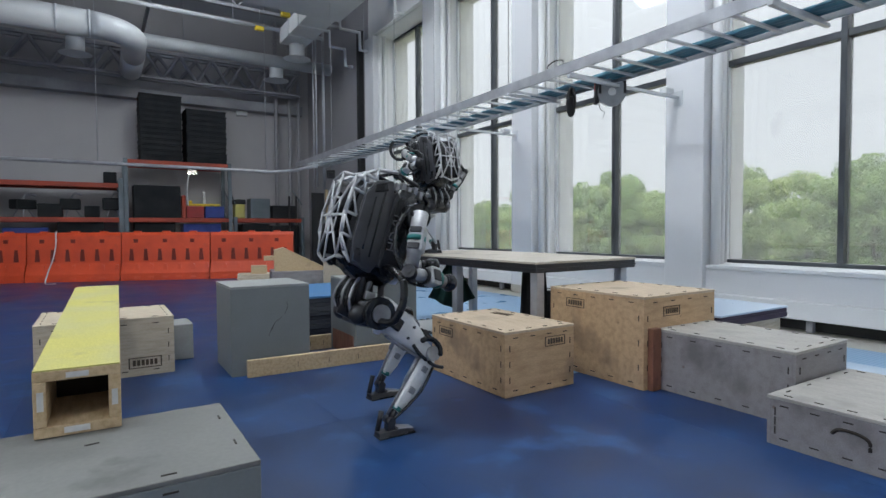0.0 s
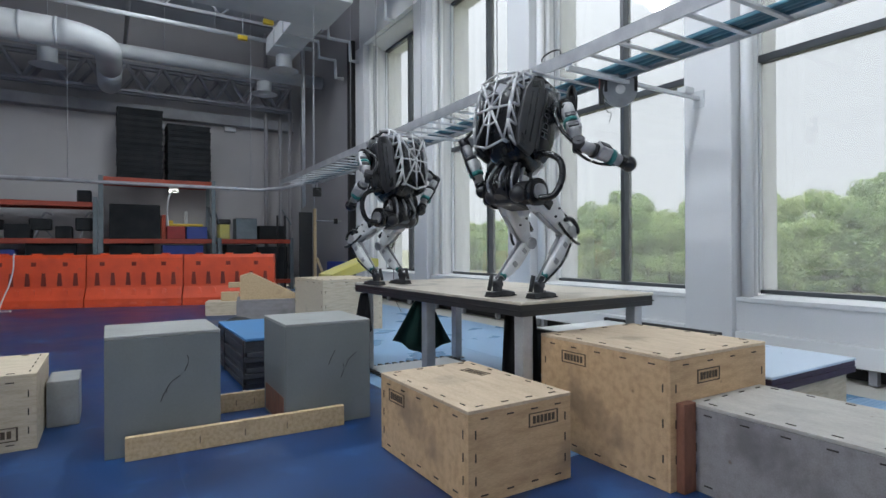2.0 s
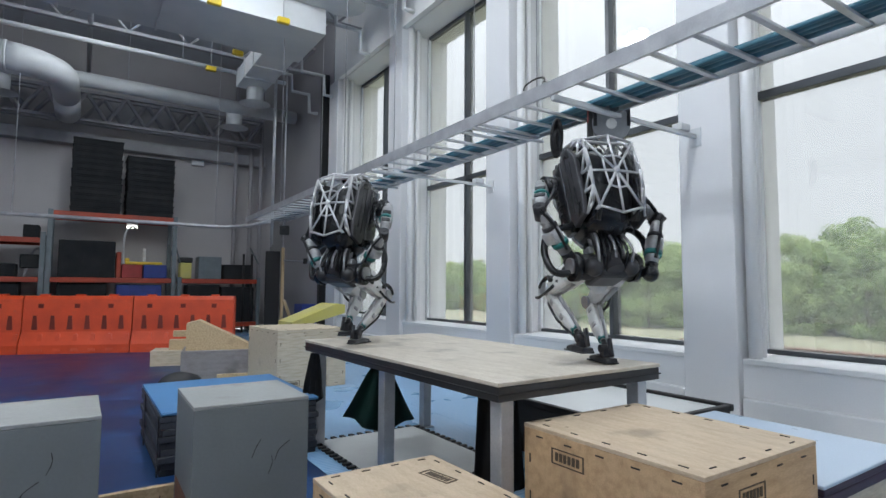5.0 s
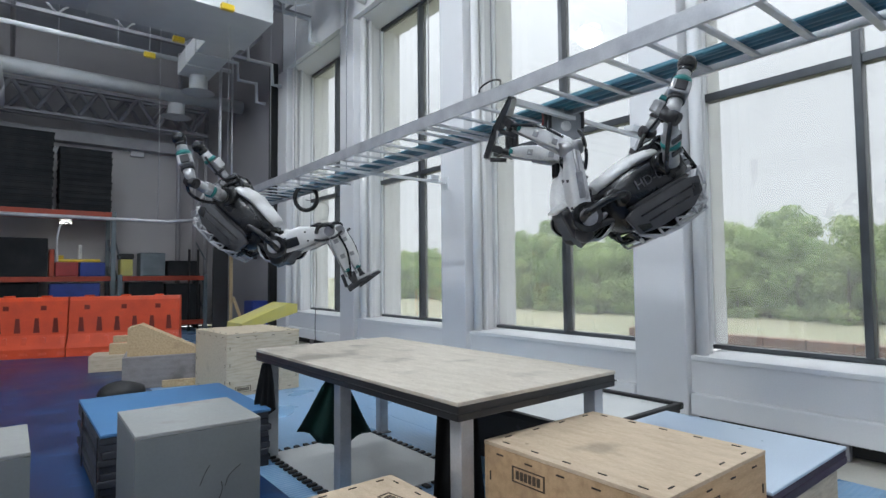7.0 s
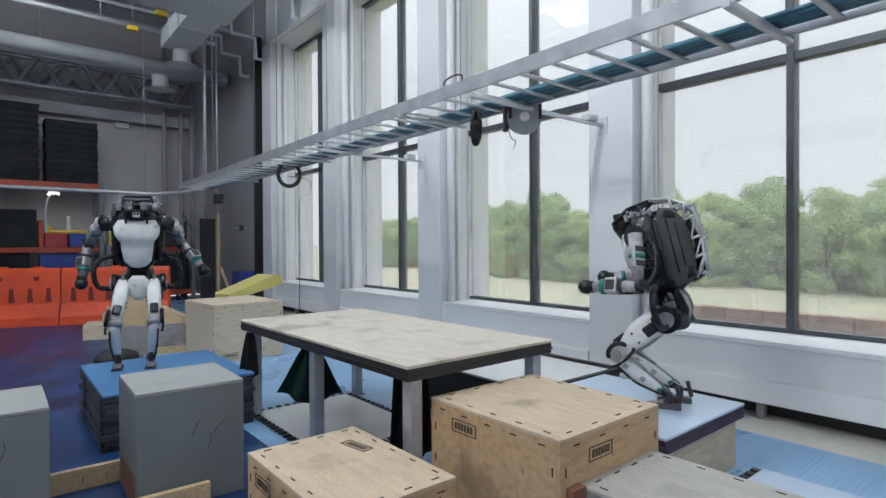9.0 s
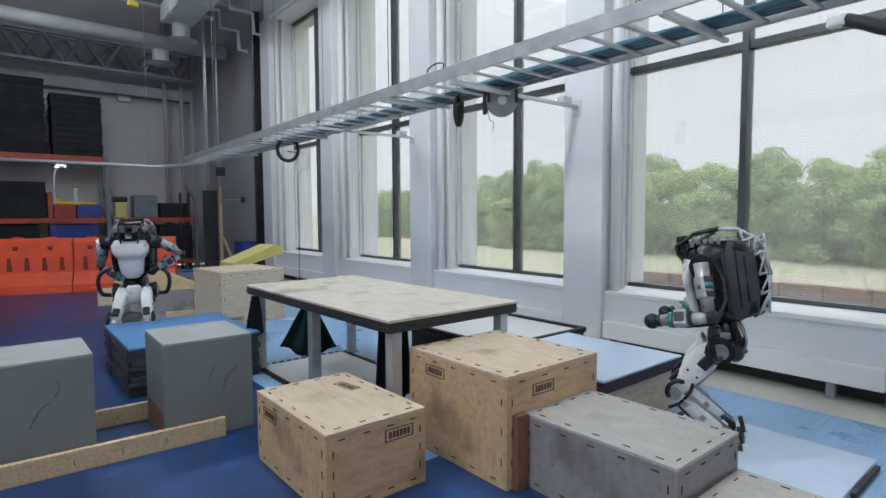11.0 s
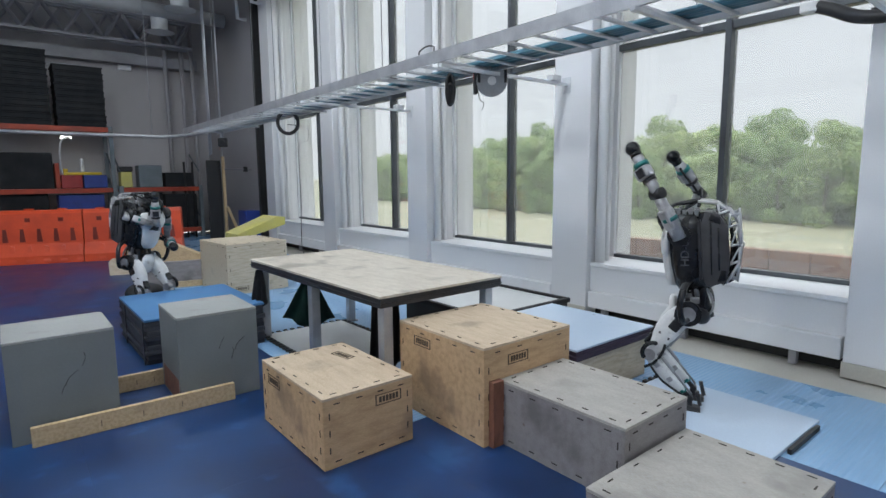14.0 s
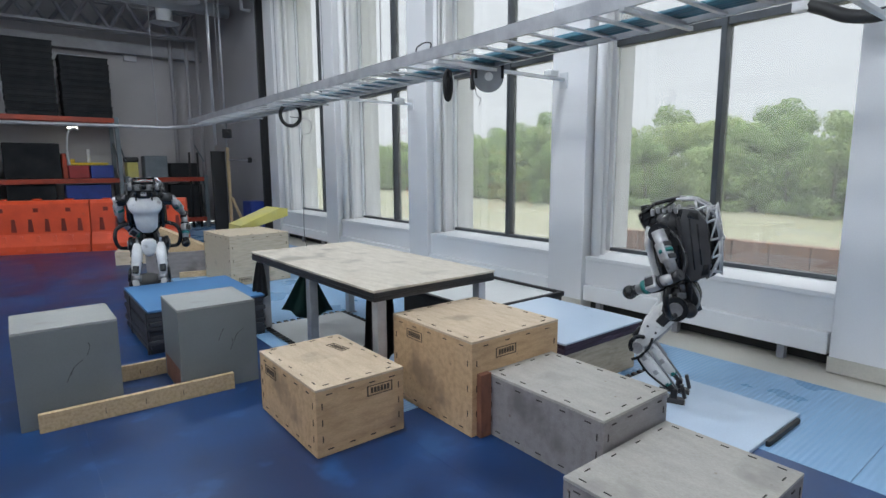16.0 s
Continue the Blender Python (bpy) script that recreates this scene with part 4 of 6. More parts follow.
coil("cable_coil", pose(4.90, 9.42, 2.64, 0, 0, -30), 0.19, 8, 0.014, "black cable ring hung on the tray", 0.92, 0.018)
bm = bmesh.new()
bm_tube(bm, spline([(4.16, 4.56, 2.85), (4.17, 4.55, 2.89), (4.19, 4.46, 2.92), (4.19, 4.36, 2.90), (4.16, 4.32, 2.85)], 6), 0.007, 6)
solid("cable_loop", bm, M_BLACK, "thin black cable arching over the tray rail", "cable")
hose = thing("wall_hose", pose(0, 0, 0), "thick black hose loop clipped to the window pier", "hose")
bm = bmesh.new()
bm_tube(bm, spline([(5.95, 1.72, 2.96), (5.93, 1.60, 2.90), (5.92, 1.45, 2.82), (5.92, 1.25, 2.79), (5.93, 1.05, 2.86), (5.95, 0.90, 3.05), (5.96, 0.85, 3.30)], 6), 0.05, 12)
part("hose_loop", bm, M_BLACK, hose)
part("pier_clip", box_bm(5.98, 1.0, 2.88, FACE_X + 0.002, 1.08, 3.02, bevel=0.01), M_BLACK, hose)
part("end_fitting", box_bm(5.90, 1.71, 2.92, 6.0, 1.84, 3.01, bevel=0.015), M_LABEL, hose, "white plastic end fitting")
part("fitting_stem", box_bm(5.985, 1.36, 2.84, FACE_X + 0.002, 1.39, 2.88, bevel=0.004), M_BLACK, hose)
bm = bmesh.new()
bm_tube(bm, spline([(4.86, 9.35, 2.6), (5.2, 9.3, 2.55), (5.25, 9.4, 2.35), (5.1, 9.45, 2.2), (5.12, 9.5, 1.3), (5.15, 9.6, 0.4), (5.3, 9.6, 0.01)], 6), 0.006, 6)
solid("hanging_cable", bm, M_BLACK, "thin black cable falling from the tray", "cable")
cambox = thing("tracking_camera", pose(4.95, 13.2, 2.50, 0, 0, -110), "black motion tracking camera under the tray", "camera")
part("housing", box_bm(-0.09, -0.10, -0.10, 0.09, 0.10, 0.10, bevel=0.02), M_BLACK, cambox)
bm = bmesh.new()
bm_rod(bm, (0.09, 0, 0), (0.13, 0, -0.01), 0.055, seg=16)
part("lens_barrel", bm, M_BLACK, cambox)
part("mount", box_bm(-0.02, -0.02, 0.1005, 0.02, 0.02, 0.24), M_STEEL, cambox)
bm = bmesh.new()
bm_tube(bm, [(4.9, 14.2, 2.80), (4.7, 15.3, 2.78), (4.2, 15.7, 2.75), (-8.4, 15.75, 2.75)], 0.045, 10)
solid("wall_conduit", bm, M_GALV, "galvanised conduit running across the hall", "conduit")

# ---- ceiling services ----
def duct(name, dims, label, ribs=0.9):
    d = thing(name, pose(0, 0, 0), label, "duct")
    part("shell", box_bm(*dims, bevel=0.01), M_DUCT, d)
    x0, y0, z0, x1, y1, z1 = dims
    along = 0 if x1 - x0 > y1 - y0 else 1
    n = int(((x1 - x0), (y1 - y0))[along] / ribs)
    for k in range(1, n):
        a = (x0, y0)[along] + k * ribs
        if along == 0:
            part("flange", box_bm(a, y0 - 0.025, z0 - 0.025, a + 0.03, y1 + 0.025, z1 + 0.025), M_DUCT, d)
        else:
            part("flange", box_bm(x0 - 0.025, a, z0 - 0.025, x1 + 0.025, a + 0.03, z1 + 0.025), M_DUCT, d)
    return d


duct("supply_duct", (-8.3, 10.9, 6.02, 4.92, 12.45, 6.75), "large white rectangular air duct", 1.5)
duct("branch_duct", (4.2, 12.47, 6.1, 4.88, 14.9, 6.5), "white branch air duct", 0.8)
duct("cross_duct", (3.95, 3.8, 6.5, 5.05, 10.88, 7.1), "white air duct along the windows", 1.4)


def diffuser(m, label="round white ceiling air diffuser"):
    d = thing("air_diffuser", m, label, "air diffuser", "air diffusers")
    bm = bmesh.new()
    bm_rod(bm, (0, 0, 0.05), (0, 0, 0.55), 0.20, seg=20)
    part("neck", bm, M_DUCT, d)
    for r0, r1, z in ((0.36, 0.22, 0.0), (0.26, 0.12, -0.03), (0.14, 0.04, -0.05)):
        bm = bmesh.new()
        bm_rod(bm, (0, 0, z), (0, 0, z + 0.045), r0, r1, 28)
        part("cone_ring", bm, M_DUCT, d)
    return d


dif = diffuser(pose(4.62, 14.75, 5.72))
for x, y, z in ((4.5, 16.35, 5.50), (4.75, 9.65, 5.98), (-0.4, 16.3, 5.45)):
    copy_thing(dif, pose(x, y, z))


def pipe(name, pts, r, mat, label, cat="pipe"):
    bm = bmesh.new()
    bm_tube(bm, pts, r, 14)
    return solid(name, bm, mat, label, cat)


pipe("main_pipe", [(-8.4, 15.95, 6.0), (6.1, 16.2, 6.0)], 0.17, M_DUCT, "thick white pipe crossing the ceiling")
rd = thing("round_duct", pose(0.5, 0, -0.6), "large round white duct with a bend", "duct")
bend = [(-0.6 + 0.9 * math.sin(a), 15.0 - 0.9 * math.cos(a), 6.15) for a in [0.2 * k for k in range(1, 8)]]
for nm, pts, r in [("straight_run", [(-8.9, 14.1, 6.15), (-0.6, 14.1, 6.15)], 0.27), ("elbow", [(-0.6, 14.1, 6.15)] + bend + [(0.32, 16.0, 6.14)], 0.267), ("end_run", [(0.32, 16.0, 6.14), (0.32, 17.45, 6.12)], 0.27)] + [("seam_ring", [(xx, 14.1, 6.15), (xx + 0.05, 14.1, 6.15)], 0.282) for xx in (-7, -5, -3, -1.2, -0.62)]:
    bm = bmesh.new()
    bm_tube(bm, pts, r, 20)
    part(nm, bm, M_DUCT, rd)
pipe("sprinkler_pipe", [(-8.4, 14.7, 6.45), (5.4, 14.9, 6.45)], 0.05, M_DUCT, "thin white sprinkler pipe")
pipe("sprinkler_pipe", [(-8.4, 10.2, 6.6), (5.9, 10.3, 6.6)], 0.045, M_DUCT, "thin white sprinkler pipe")
pipe("sprinkler_pipe", [(1.2, 4.0, 6.9), (1.2, 18.4, 6.9)], 0.05, M_DUCT, "thin white sprinkler pipe")
for k, (y, z, dx) in enumerate(((11.4, 6.55, 0.0), (13.4, 6.25, 0.0), (14.4, 6.1, 0.1), (9.6, 6.7, 0.0))):
    pipe("drop_pipe", [(4.6 + dx, y, z + 0.4), (5.3 + dx, y, z + 0.4), (5.32 + dx, y, z), (5.85, y, z), (5.87, y, z - 0.45), (6.08, y, z - 0.45)], 0.045, M_DUCT, "white stepped pipe beside the windows")
for x, y in ((5.35, 15.6), (5.6, 15.4), (5.75, 15.9), (5.15, 14.8)):
    pipe("hanging_rod", [(x, y, 2.3), (x, y, TOP)], 0.022, M_GALV, "thin vertical conduit dropping from the ceiling", "conduit")
for k, (x, y, z) in enumerate(((4.05, 10.7, 5.86), (3.8, 13.0, 6.05), (3.5, 14.2, 6.05), (2.9, 10.7, 5.86))):
    solid("yellow_tag", box_bm(x - 0.11, y - 0.05, z + 0.05, x + 0.11, y + 0.05, z + 0.16, bevel=0.02), M_YPLASTIC, "yellow junction box under the ceiling services", "junction box")


for x, y, z in ((3.8, 13.0, 6.2), (3.5, 14.2, 6.2), (4.05, 10.7, 6.0), (2.9, 10.7, 6.0), (-0.4, 16.3, 5.98), (-3, 15.98, 6.1), (2, 16.08, 6.1), (-4, 14.1, 5.8), (-2, 10.2, 6.62), (3, 10.28, 6.62), (-2, 14.76, 6.48), (3, 14.86, 6.48), (1.2, 8, 6.92), (1.2, 13, 6.92), (-4, 15.75, 2.77), (0, 15.75, 2.77), (4, 15.72, 2.77)):
    pipe("hanging_rod", [(x, y, z), (x, y, TOP)], 0.009, M_GALV, "thin steel rod hanging from the roof", "rod")


def joist(y, z0, z1, x0, x1, n, web=0.028):
    j = thing("roof_truss", pose(0, 0, 0), "grey open web steel roof truss", "truss", "roof trusses")
    part("top_chord", box_bm(x0, y - 0.06, z1 - 0.07, x1, y + 0.06, z1), M_STEEL, j)
    part("bottom_chord", box_bm(x0, y - 0.06, z0, x1, y + 0.06, z0 + 0.07), M_STEEL, j)
    step = (x1 - x0) / n
    for k in range(n):
        a, b = (z0 + 0.05, z1 - 0.05) if k % 2 else (z1 - 0.05, z0 + 0.05)
        bm = bmesh.new()
        bm_rod(bm, (x0 + k * step, y, a), (x0 + (k + 1) * step, y, b), web, seg=6)
        part("web", bm, M_STEEL, j)
    return j


for y in (3.0, 6.0, 9.0, 12.0, 15.0):
    joist(y, 6.85, 7.6, ROOM_W, FACE_X + 0.1, 24)
joist(17.6, 5.40, 6.2, ROOM_W, 5.6, 32, 0.05)
joist(18.1, 5.45, 6.25, ROOM_W, 5.6, 28, 0.05)
solid("ledge_beam", box_bm(ROOM_W, 18.25, 4.95, 5.9, 18.595, 5.25, bevel=0.01), M_STEEL, "grey steel beam along the back wall", "beam", "structure")

# ---- unseen ceiling lamps, added to fill the hall with light ----
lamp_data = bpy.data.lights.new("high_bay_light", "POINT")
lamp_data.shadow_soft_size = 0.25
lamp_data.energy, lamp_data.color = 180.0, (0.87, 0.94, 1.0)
back_data = bpy.data.lights.new("back_fill_light", "POINT")
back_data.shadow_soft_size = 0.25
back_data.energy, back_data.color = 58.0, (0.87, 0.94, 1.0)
south_data = bpy.data.lights.new("south_fill_light", "POINT")
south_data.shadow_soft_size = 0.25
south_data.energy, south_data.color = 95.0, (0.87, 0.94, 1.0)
# invented positions above the view, stronger or weaker where brightness was lacking
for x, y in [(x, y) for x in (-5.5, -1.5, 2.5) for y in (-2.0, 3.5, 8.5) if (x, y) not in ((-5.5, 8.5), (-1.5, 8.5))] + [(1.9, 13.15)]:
    hb = thing("high_bay_lamp", pose(x, y, 6.6), "added unseen fill lamp in a white steel frame", "lamp", "high bay lamps")
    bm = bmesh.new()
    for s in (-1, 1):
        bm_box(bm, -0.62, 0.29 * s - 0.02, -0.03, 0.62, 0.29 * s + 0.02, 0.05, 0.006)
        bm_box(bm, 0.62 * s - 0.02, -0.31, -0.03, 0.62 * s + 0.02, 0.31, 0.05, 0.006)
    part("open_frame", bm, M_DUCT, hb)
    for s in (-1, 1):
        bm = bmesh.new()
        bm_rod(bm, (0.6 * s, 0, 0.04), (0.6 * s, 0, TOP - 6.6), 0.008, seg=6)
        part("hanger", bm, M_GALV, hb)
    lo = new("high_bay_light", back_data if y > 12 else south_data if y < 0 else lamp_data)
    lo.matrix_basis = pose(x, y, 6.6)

# ---- outdoors ----
bm = bmesh.new()
gx = [7.25, 9, 12, 20, 40, 70, 120, 400, 2500]
gy = [-2500, -400, -120, -60, -30, 0, 30, 60, 120, 250, 600, 2500]
grid = [[bm.verts.new((x, y, -0.4 - min(2.9, max(0, (x - 8) * 0.16)))) for y in gy] for x in gx]
for a, b in zip(grid, grid[1:]):
    for k in range(len(gy) - 1):
        bm.faces.new((a[k], a[k + 1], b[k + 1], b[k])).smooth = True
solid("ground", bm, M_MEADOW, "dry yellow green meadow sloping from the building", "meadow", "structure")


def leaf_mesh(seed, mat, height):
    """A crown of many small leaf clumps with gaps."""
    rnd = random.Random(seed)
    verts, faces = [], []
    lobes = []
    while len(lobes) < 34:
        z = rnd.uniform(0.06, 0.95)
        wide = 3.1 * math.sin(math.pi * (0.16 + 0.8 * z)) ** 0.7
        a = rnd.uniform(0, 2 * math.pi)
        far = wide * rnd.uniform(0.35, 1.0)
        lobes.append((far * math.cos(a), far * math.sin(a), z * height, rnd.uniform(0.65, 1.5)))
    for lx, ly, lz, lr in lobes:
        for _ in range(int(140 * lr * lr)):
            d = Vector((rnd.gauss(0, 1), rnd.gauss(0, 1), rnd.gauss(0, 1))).normalized() * lr * rnd.uniform(0.72, 1.08)
            c = Vector((lx, ly, lz)) + Vector((d.x, d.y, d.z * 0.8))
            s = rnd.uniform(0.09, 0.21)
            face = d.normalized() + 0.45 * Vector((rnd.gauss(0, 1), rnd.gauss(0, 1), rnd.gauss(0, 1)))
            u = face.cross(Vector((rnd.gauss(0, 1), rnd.gauss(0, 1), rnd.gauss(0, 1)))).normalized()
            v = u.cross(face).normalized()
            i = len(verts)
            verts += [c - u * s, c - v * s * 0.7, c + u * s, c + v * s * 0.7]
            faces.append((i, i + 1, i + 2, i + 3))
    me = bpy.data.meshes.new("crown")
    me.from_pydata(verts, [], faces)
    me.materials.append(mat)
    return me


def tree_kind(seed, mat, height):
    tr = thing("tree", Matrix(), "leafy broad green tree at the meadow edge", "tree", "woodland edge")
    bm = bmesh.new()
    bm_rod(bm, (0, 0, -0.3), (0.1, 0.1, height * 0.55), 0.24, 0.10, 8)
    rnd = random.Random(seed + 50)
    for k in range(5):
        a = k * 1.3
        z = height * (0.25 + 0.06 * k)
        bm_rod(bm, (0.05, 0.05, z), (1.7 * math.cos(a), 1.7 * math.sin(a), z + height * 0.22), 0.09, 0.03, 6)
    part("trunk", bm, M_BARK, tr)
    cr = new("crown", leaf_mesh(seed, mat, height))
    cr.parent = tr
    return tr


kinds = [tree_kind(1, M_LEAF, 10.0), tree_kind(2, M_LEAF2, 9.0), tree_kind(3, M_LEAF, 11.5), tree_kind(4, M_LEAF2, 11.0)]
rnd = random.Random(9)
spots = []
for row in range(4):
    for k in range(44):
        # the wood's edge runs slantwise away from the building
        y = -34 + k * 3.4 + row * 0.9 + rnd.uniform(-1.3, 1.3)
        x = 56 + row * 3.2 + 0.10 * y + rnd.uniform(-1.8, 1.8) + 4 * math.sin(y * 0.09)
        spots.append((x, y, -3.35, rnd.uniform(0, 360), rnd.uniform(0.72, 0.98) * (0.92, 1.0, 1.1, 1.22)[row]))
for k, (x, y, z, a, s) in enumerate(spots):
    m = pose(x, y, z, 0, 0, a)
    if k < 4:
        tr = kinds[k]
        tr.matrix_basis = m
    else:
        tr = copy_thing(kinds[rnd.randrange(4)], m)
    tr.scale = (s, s, s)
terr = thing("terrace_wall", pose(0, 0, 0), "low reddish timber terrace wall outside the windows", "terrace wall", kind="structure")
for k in range(28):
    part("board", box_bm(13.0, -12 + k * 0.75, -1.6, 13.25, -12 + k * 0.75 + 0.73, 0.12, bevel=0.02), M_BRICK, terr)

# ---- the two walking robots ----
M_RBLACK = surf("robot_black_shell", (0.014, 0.015, 0.018), (0.008, 0.009, 0.011), 7, 60, 0.27, 0.1, 0.05)
M_RGREY = surf("robot_grey_panel", (0.075, 0.075, 0.08), (0.045, 0.045, 0.05), 5, 70, 0.42, 0.35, 0.04)
M_RWHITE = surf("robot_white_shell", (0.76, 0.76, 0.755), (0.62, 0.62, 0.62), 7, 60, 0.38, bump=0.03, stain=(0.3, 0.29, 0.28), stain_at=0.64)
M_RMETAL = surf("robot_machined_metal", (0.42, 0.42, 0.43), (0.26, 0.26, 0.27), 9, 80, 0.36, 0.6, 0.06)
M_RDARK = surf("robot_dark_metal", (0.06, 0.06, 0.065), (0.03, 0.03, 0.034), 9, 80, 0.4, 0.5, 0.05)
M_RLIGHT = surf("robot_cast_alloy", (0.58, 0.58, 0.59), (0.44, 0.44, 0.45), 9, 80, 0.40, 0.15, 0.05, stain=(0.22, 0.22, 0.22), stain_at=0.66)
M_RARM = surf("robot_dull_arm_metal", (0.50, 0.50, 0.51), (0.30, 0.30, 0.31), 11, 80, 0.38, 0.3, 0.06, stain=(0.10, 0.10, 0.10), stain_at=0.63)
M_RMARK = surf("robot_grey_lettering", (0.11, 0.112, 0.12), None, 9, 80, 0.5)
M_RTEAL = surf("robot_teal_valve", (0.02, 0.20, 0.19), None, 9, 60, 0.45, 0.2)
THIGH, SHIN, UPPER, FORE = 0.40, 0.41, 0.31, 0.36


def rounded(points, depth, mat=0, bm=None, axis="y", off=0.0):
    """A plate with an outline in x and z and a thickness along y."""
    bm = bm or bmesh.new()
    bm_loft(bm, [[(x, off + s * depth / 2, z) for x, z in points] for s in (-1, 1)], mat, smooth=False)
    return bm


def soften(bm, r):
    bmesh.ops.bevel(bm, geom=bm.edges[:], offset=r, segments=2, affect="EDGES", profile=0.6)
    for f in bm.faces:
        f.smooth = True
    return bm


def build_robot(name, label):
    rb = thing(name, Matrix(), label, "robot", "walking robots")
    limbs = {}
    # pelvis with hydraulics
    bm = bmesh.new()
    bm_box(bm, -0.11, -0.10, -0.09, 0.07, 0.10, 0.05, 0.025)
    bm_rod(bm, (-0.02, -0.19, 0), (-0.02, 0.19, 0), 0.075, seg=18)
    bm_rod(bm, (-0.13, 0, -0.06), (-0.06, 0, 0.20), 0.05, seg=14)
    for s in (-1, 1):
        bm_rod(bm, (-0.10, 0.06 * s, 0.03), (-0.12, 0.09 * s, 0.22), 0.022, seg=10)
        bm_rod(bm, (0.03, 0.08 * s, 0.03), (0.0, 0.06 * s, 0.20), 0.018, seg=10)
        bm_ball(bm, (-0.10, 0.11 * s, -0.03), 0.055)
    pel = part("pelvis", bm, M_RDARK, rb, "dark metal hip unit with hydraulics")
    for s in (-1, 1):
        bm = bmesh.new()
        bm_rod(bm, (-0.02, 0.165 * s, 0), (-0.02, 0.205 * s, 0), 0.085, seg=20)
        bm_rod(bm, (-0.02, 0.206 * s, 0), (-0.02, 0.222 * s, 0), 0.05, seg=16, mat=1)
        part("hip_motor", bm, (M_RBLACK, M_RMETAL), pel)
    for s in (-1, 1):
        bm = bmesh.new()
        bm_box(bm, -0.09, 0.10 * s - 0.018, 0.055, -0.03, 0.10 * s + 0.018, 0.10, 0.008)
        bm_rod(bm, (-0.075, 0.075 * s, 0.10), (-0.06, 0.08 * s, 0.19), 0.017, seg=10)
        bm_box(bm, 0.0, 0.12 * s - 0.014, 0.02, 0.05, 0.12 * s + 0.014, 0.09, 0.006)
        part("hip_valve", bm, M_RMETAL, pel, "machined metal hip valve block")
    for k in range(7):
        bm = bmesh.new()
        a = -0.09 + 0.03 * k
        bm_tube(bm, spline([(-0.12, a, -0.05), (-0.17, a * 1.2, 0.03), (-0.15, a, 0.13), (-0.08, a * 0.8, 0.22)], 5), 0.009, 6)
        part("hydraulic_line", bm, M_RBLACK if k % 3 else M_RMETAL, pel)
    bm = bmesh.new()
    bm_loft(bm, [[(0.085 + 0.03 * math.cos(a) * w, 0.085 * w * math.sin(a), z) for a in [2 * math.pi * i / 14 for i in range(14)]] for z, w in ((-0.12, 0.35), (-0.08, 0.8), (0.0, 1.0), (0.06, 0.9), (0.09, 0.55))])
    part("pelvis_cover", bm, M_RWHITE, rb, "white rounded front hip cover")
    # torso hull
    def ring(z, xb, xf, w, k=18):
        out = []
        for i in range(k):
            a = 2 * math.pi * i / k
            c, s = math.cos(a), math.sin(a)
            out.append(((xf + xb) / 2 + (xf - xb) / 2 * math.copysign(abs(c) ** 0.6, c), w * math.copysign(abs(s) ** 0.6, s), z))
        return out
    bm = bmesh.new()
    bm_loft(bm, [ring(0.14, -0.16, 0.06, 0.08), ring(0.20, -0.26, 0.10, 0.14), ring(0.32, -0.31, 0.13, 0.17), ring(0.48, -0.32, 0.15, 0.18), ring(0.60, -0.30, 0.16, 0.17), ring(0.68, -0.22, 0.12, 0.12)])
    torso = part("torso", bm, M_RBLACK, rb, "bulky black torso housing")
    # chest plate
    bm = bmesh.new()
    bm_loft(bm, [[(0.13 + dx + 0.05 * math.cos(a), w * math.sin(a), z) for a in [2 * math.pi * i / 16 for i in range(16)]]
                 for z, w, dx in ((0.17, 0.06, -0.03), (0.22, 0.105, -0.015), (0.33, 0.12, 0.005), (0.395, 0.125, 0.01), (0.40, 0.135, 0.018), (0.46, 0.17, 0.02), (0.52, 0.175, 0.012), (0.575, 0.14, 0.0), (0.585, 0.10, -0.01))])
    part("chest_plate", bm, M_RWHITE, torso, "white sculpted chest plate")
    for s in (-1, 1):
        # side panels behind the black shell
        out = [(-0.30, 0.22), (-0.16, 0.19), (-0.125, 0.25), (-0.115, 0.60), (-0.15, 0.69), (-0.25, 0.67), (-0.315, 0.58), (-0.325, 0.34)]
        bm = rounded(out, 0.03, off=0.186 * s)
        pan = part("side_panel", soften(bm, 0.007), M_RGREY, torso, "grey moulded side panel")
        for x0, z0, z1 in ((-0.20, 0.27, 0.62), (-0.255, 0.30, 0.58)):
            part("panel_groove", soften(rounded([(x0, z0), (x0 + 0.012, z0), (x0 + 0.018, z1), (x0 + 0.006, z1)], 0.012, off=0.1975 * s), 0.002), M_RBLACK, pan)
        part("panel_vent", soften(rounded([(-0.295, 0.235), (-0.235, 0.225), (-0.265, 0.30), (-0.30, 0.30)], 0.008, off=0.2 * s), 0.003), M_RBLACK, pan)
        part("panel_vent", soften(rounded([(-0.26, 0.60), (-0.17, 0.63), (-0.19, 0.67), (-0.26, 0.645)], 0.008, off=0.2 * s), 0.003), M_RBLACK, pan)
        bm = bmesh.new()
        bm_loft(bm, [[(-0.015 + rx * math.cos(a), (0.165 + ry * max(0.0, math.sin(a)) - 0.02 * (math.sin(a) < 0)) * s, z) for a in [2 * math.pi * i / 16 for i in range(16)]]
                     for z, rx, ry in ((0.20, 0.05, 0.01), (0.25, 0.09, 0.026), (0.36, 0.112, 0.036), (0.50, 0.115, 0.036), (0.60, 0.10, 0.026), (0.67, 0.06, 0.008))])
        part("shell_bulge", bm, M_RBLACK, torso)
        part("edge_rib", soften(rounded([(-0.128, 0.24), (-0.105, 0.23), (-0.09, 0.62), (-0.115, 0.64)], 0.036, off=0.19 * s), 0.005), M_RDARK, torso)
        # open truss behind the panels
        bm = bmesh.new()
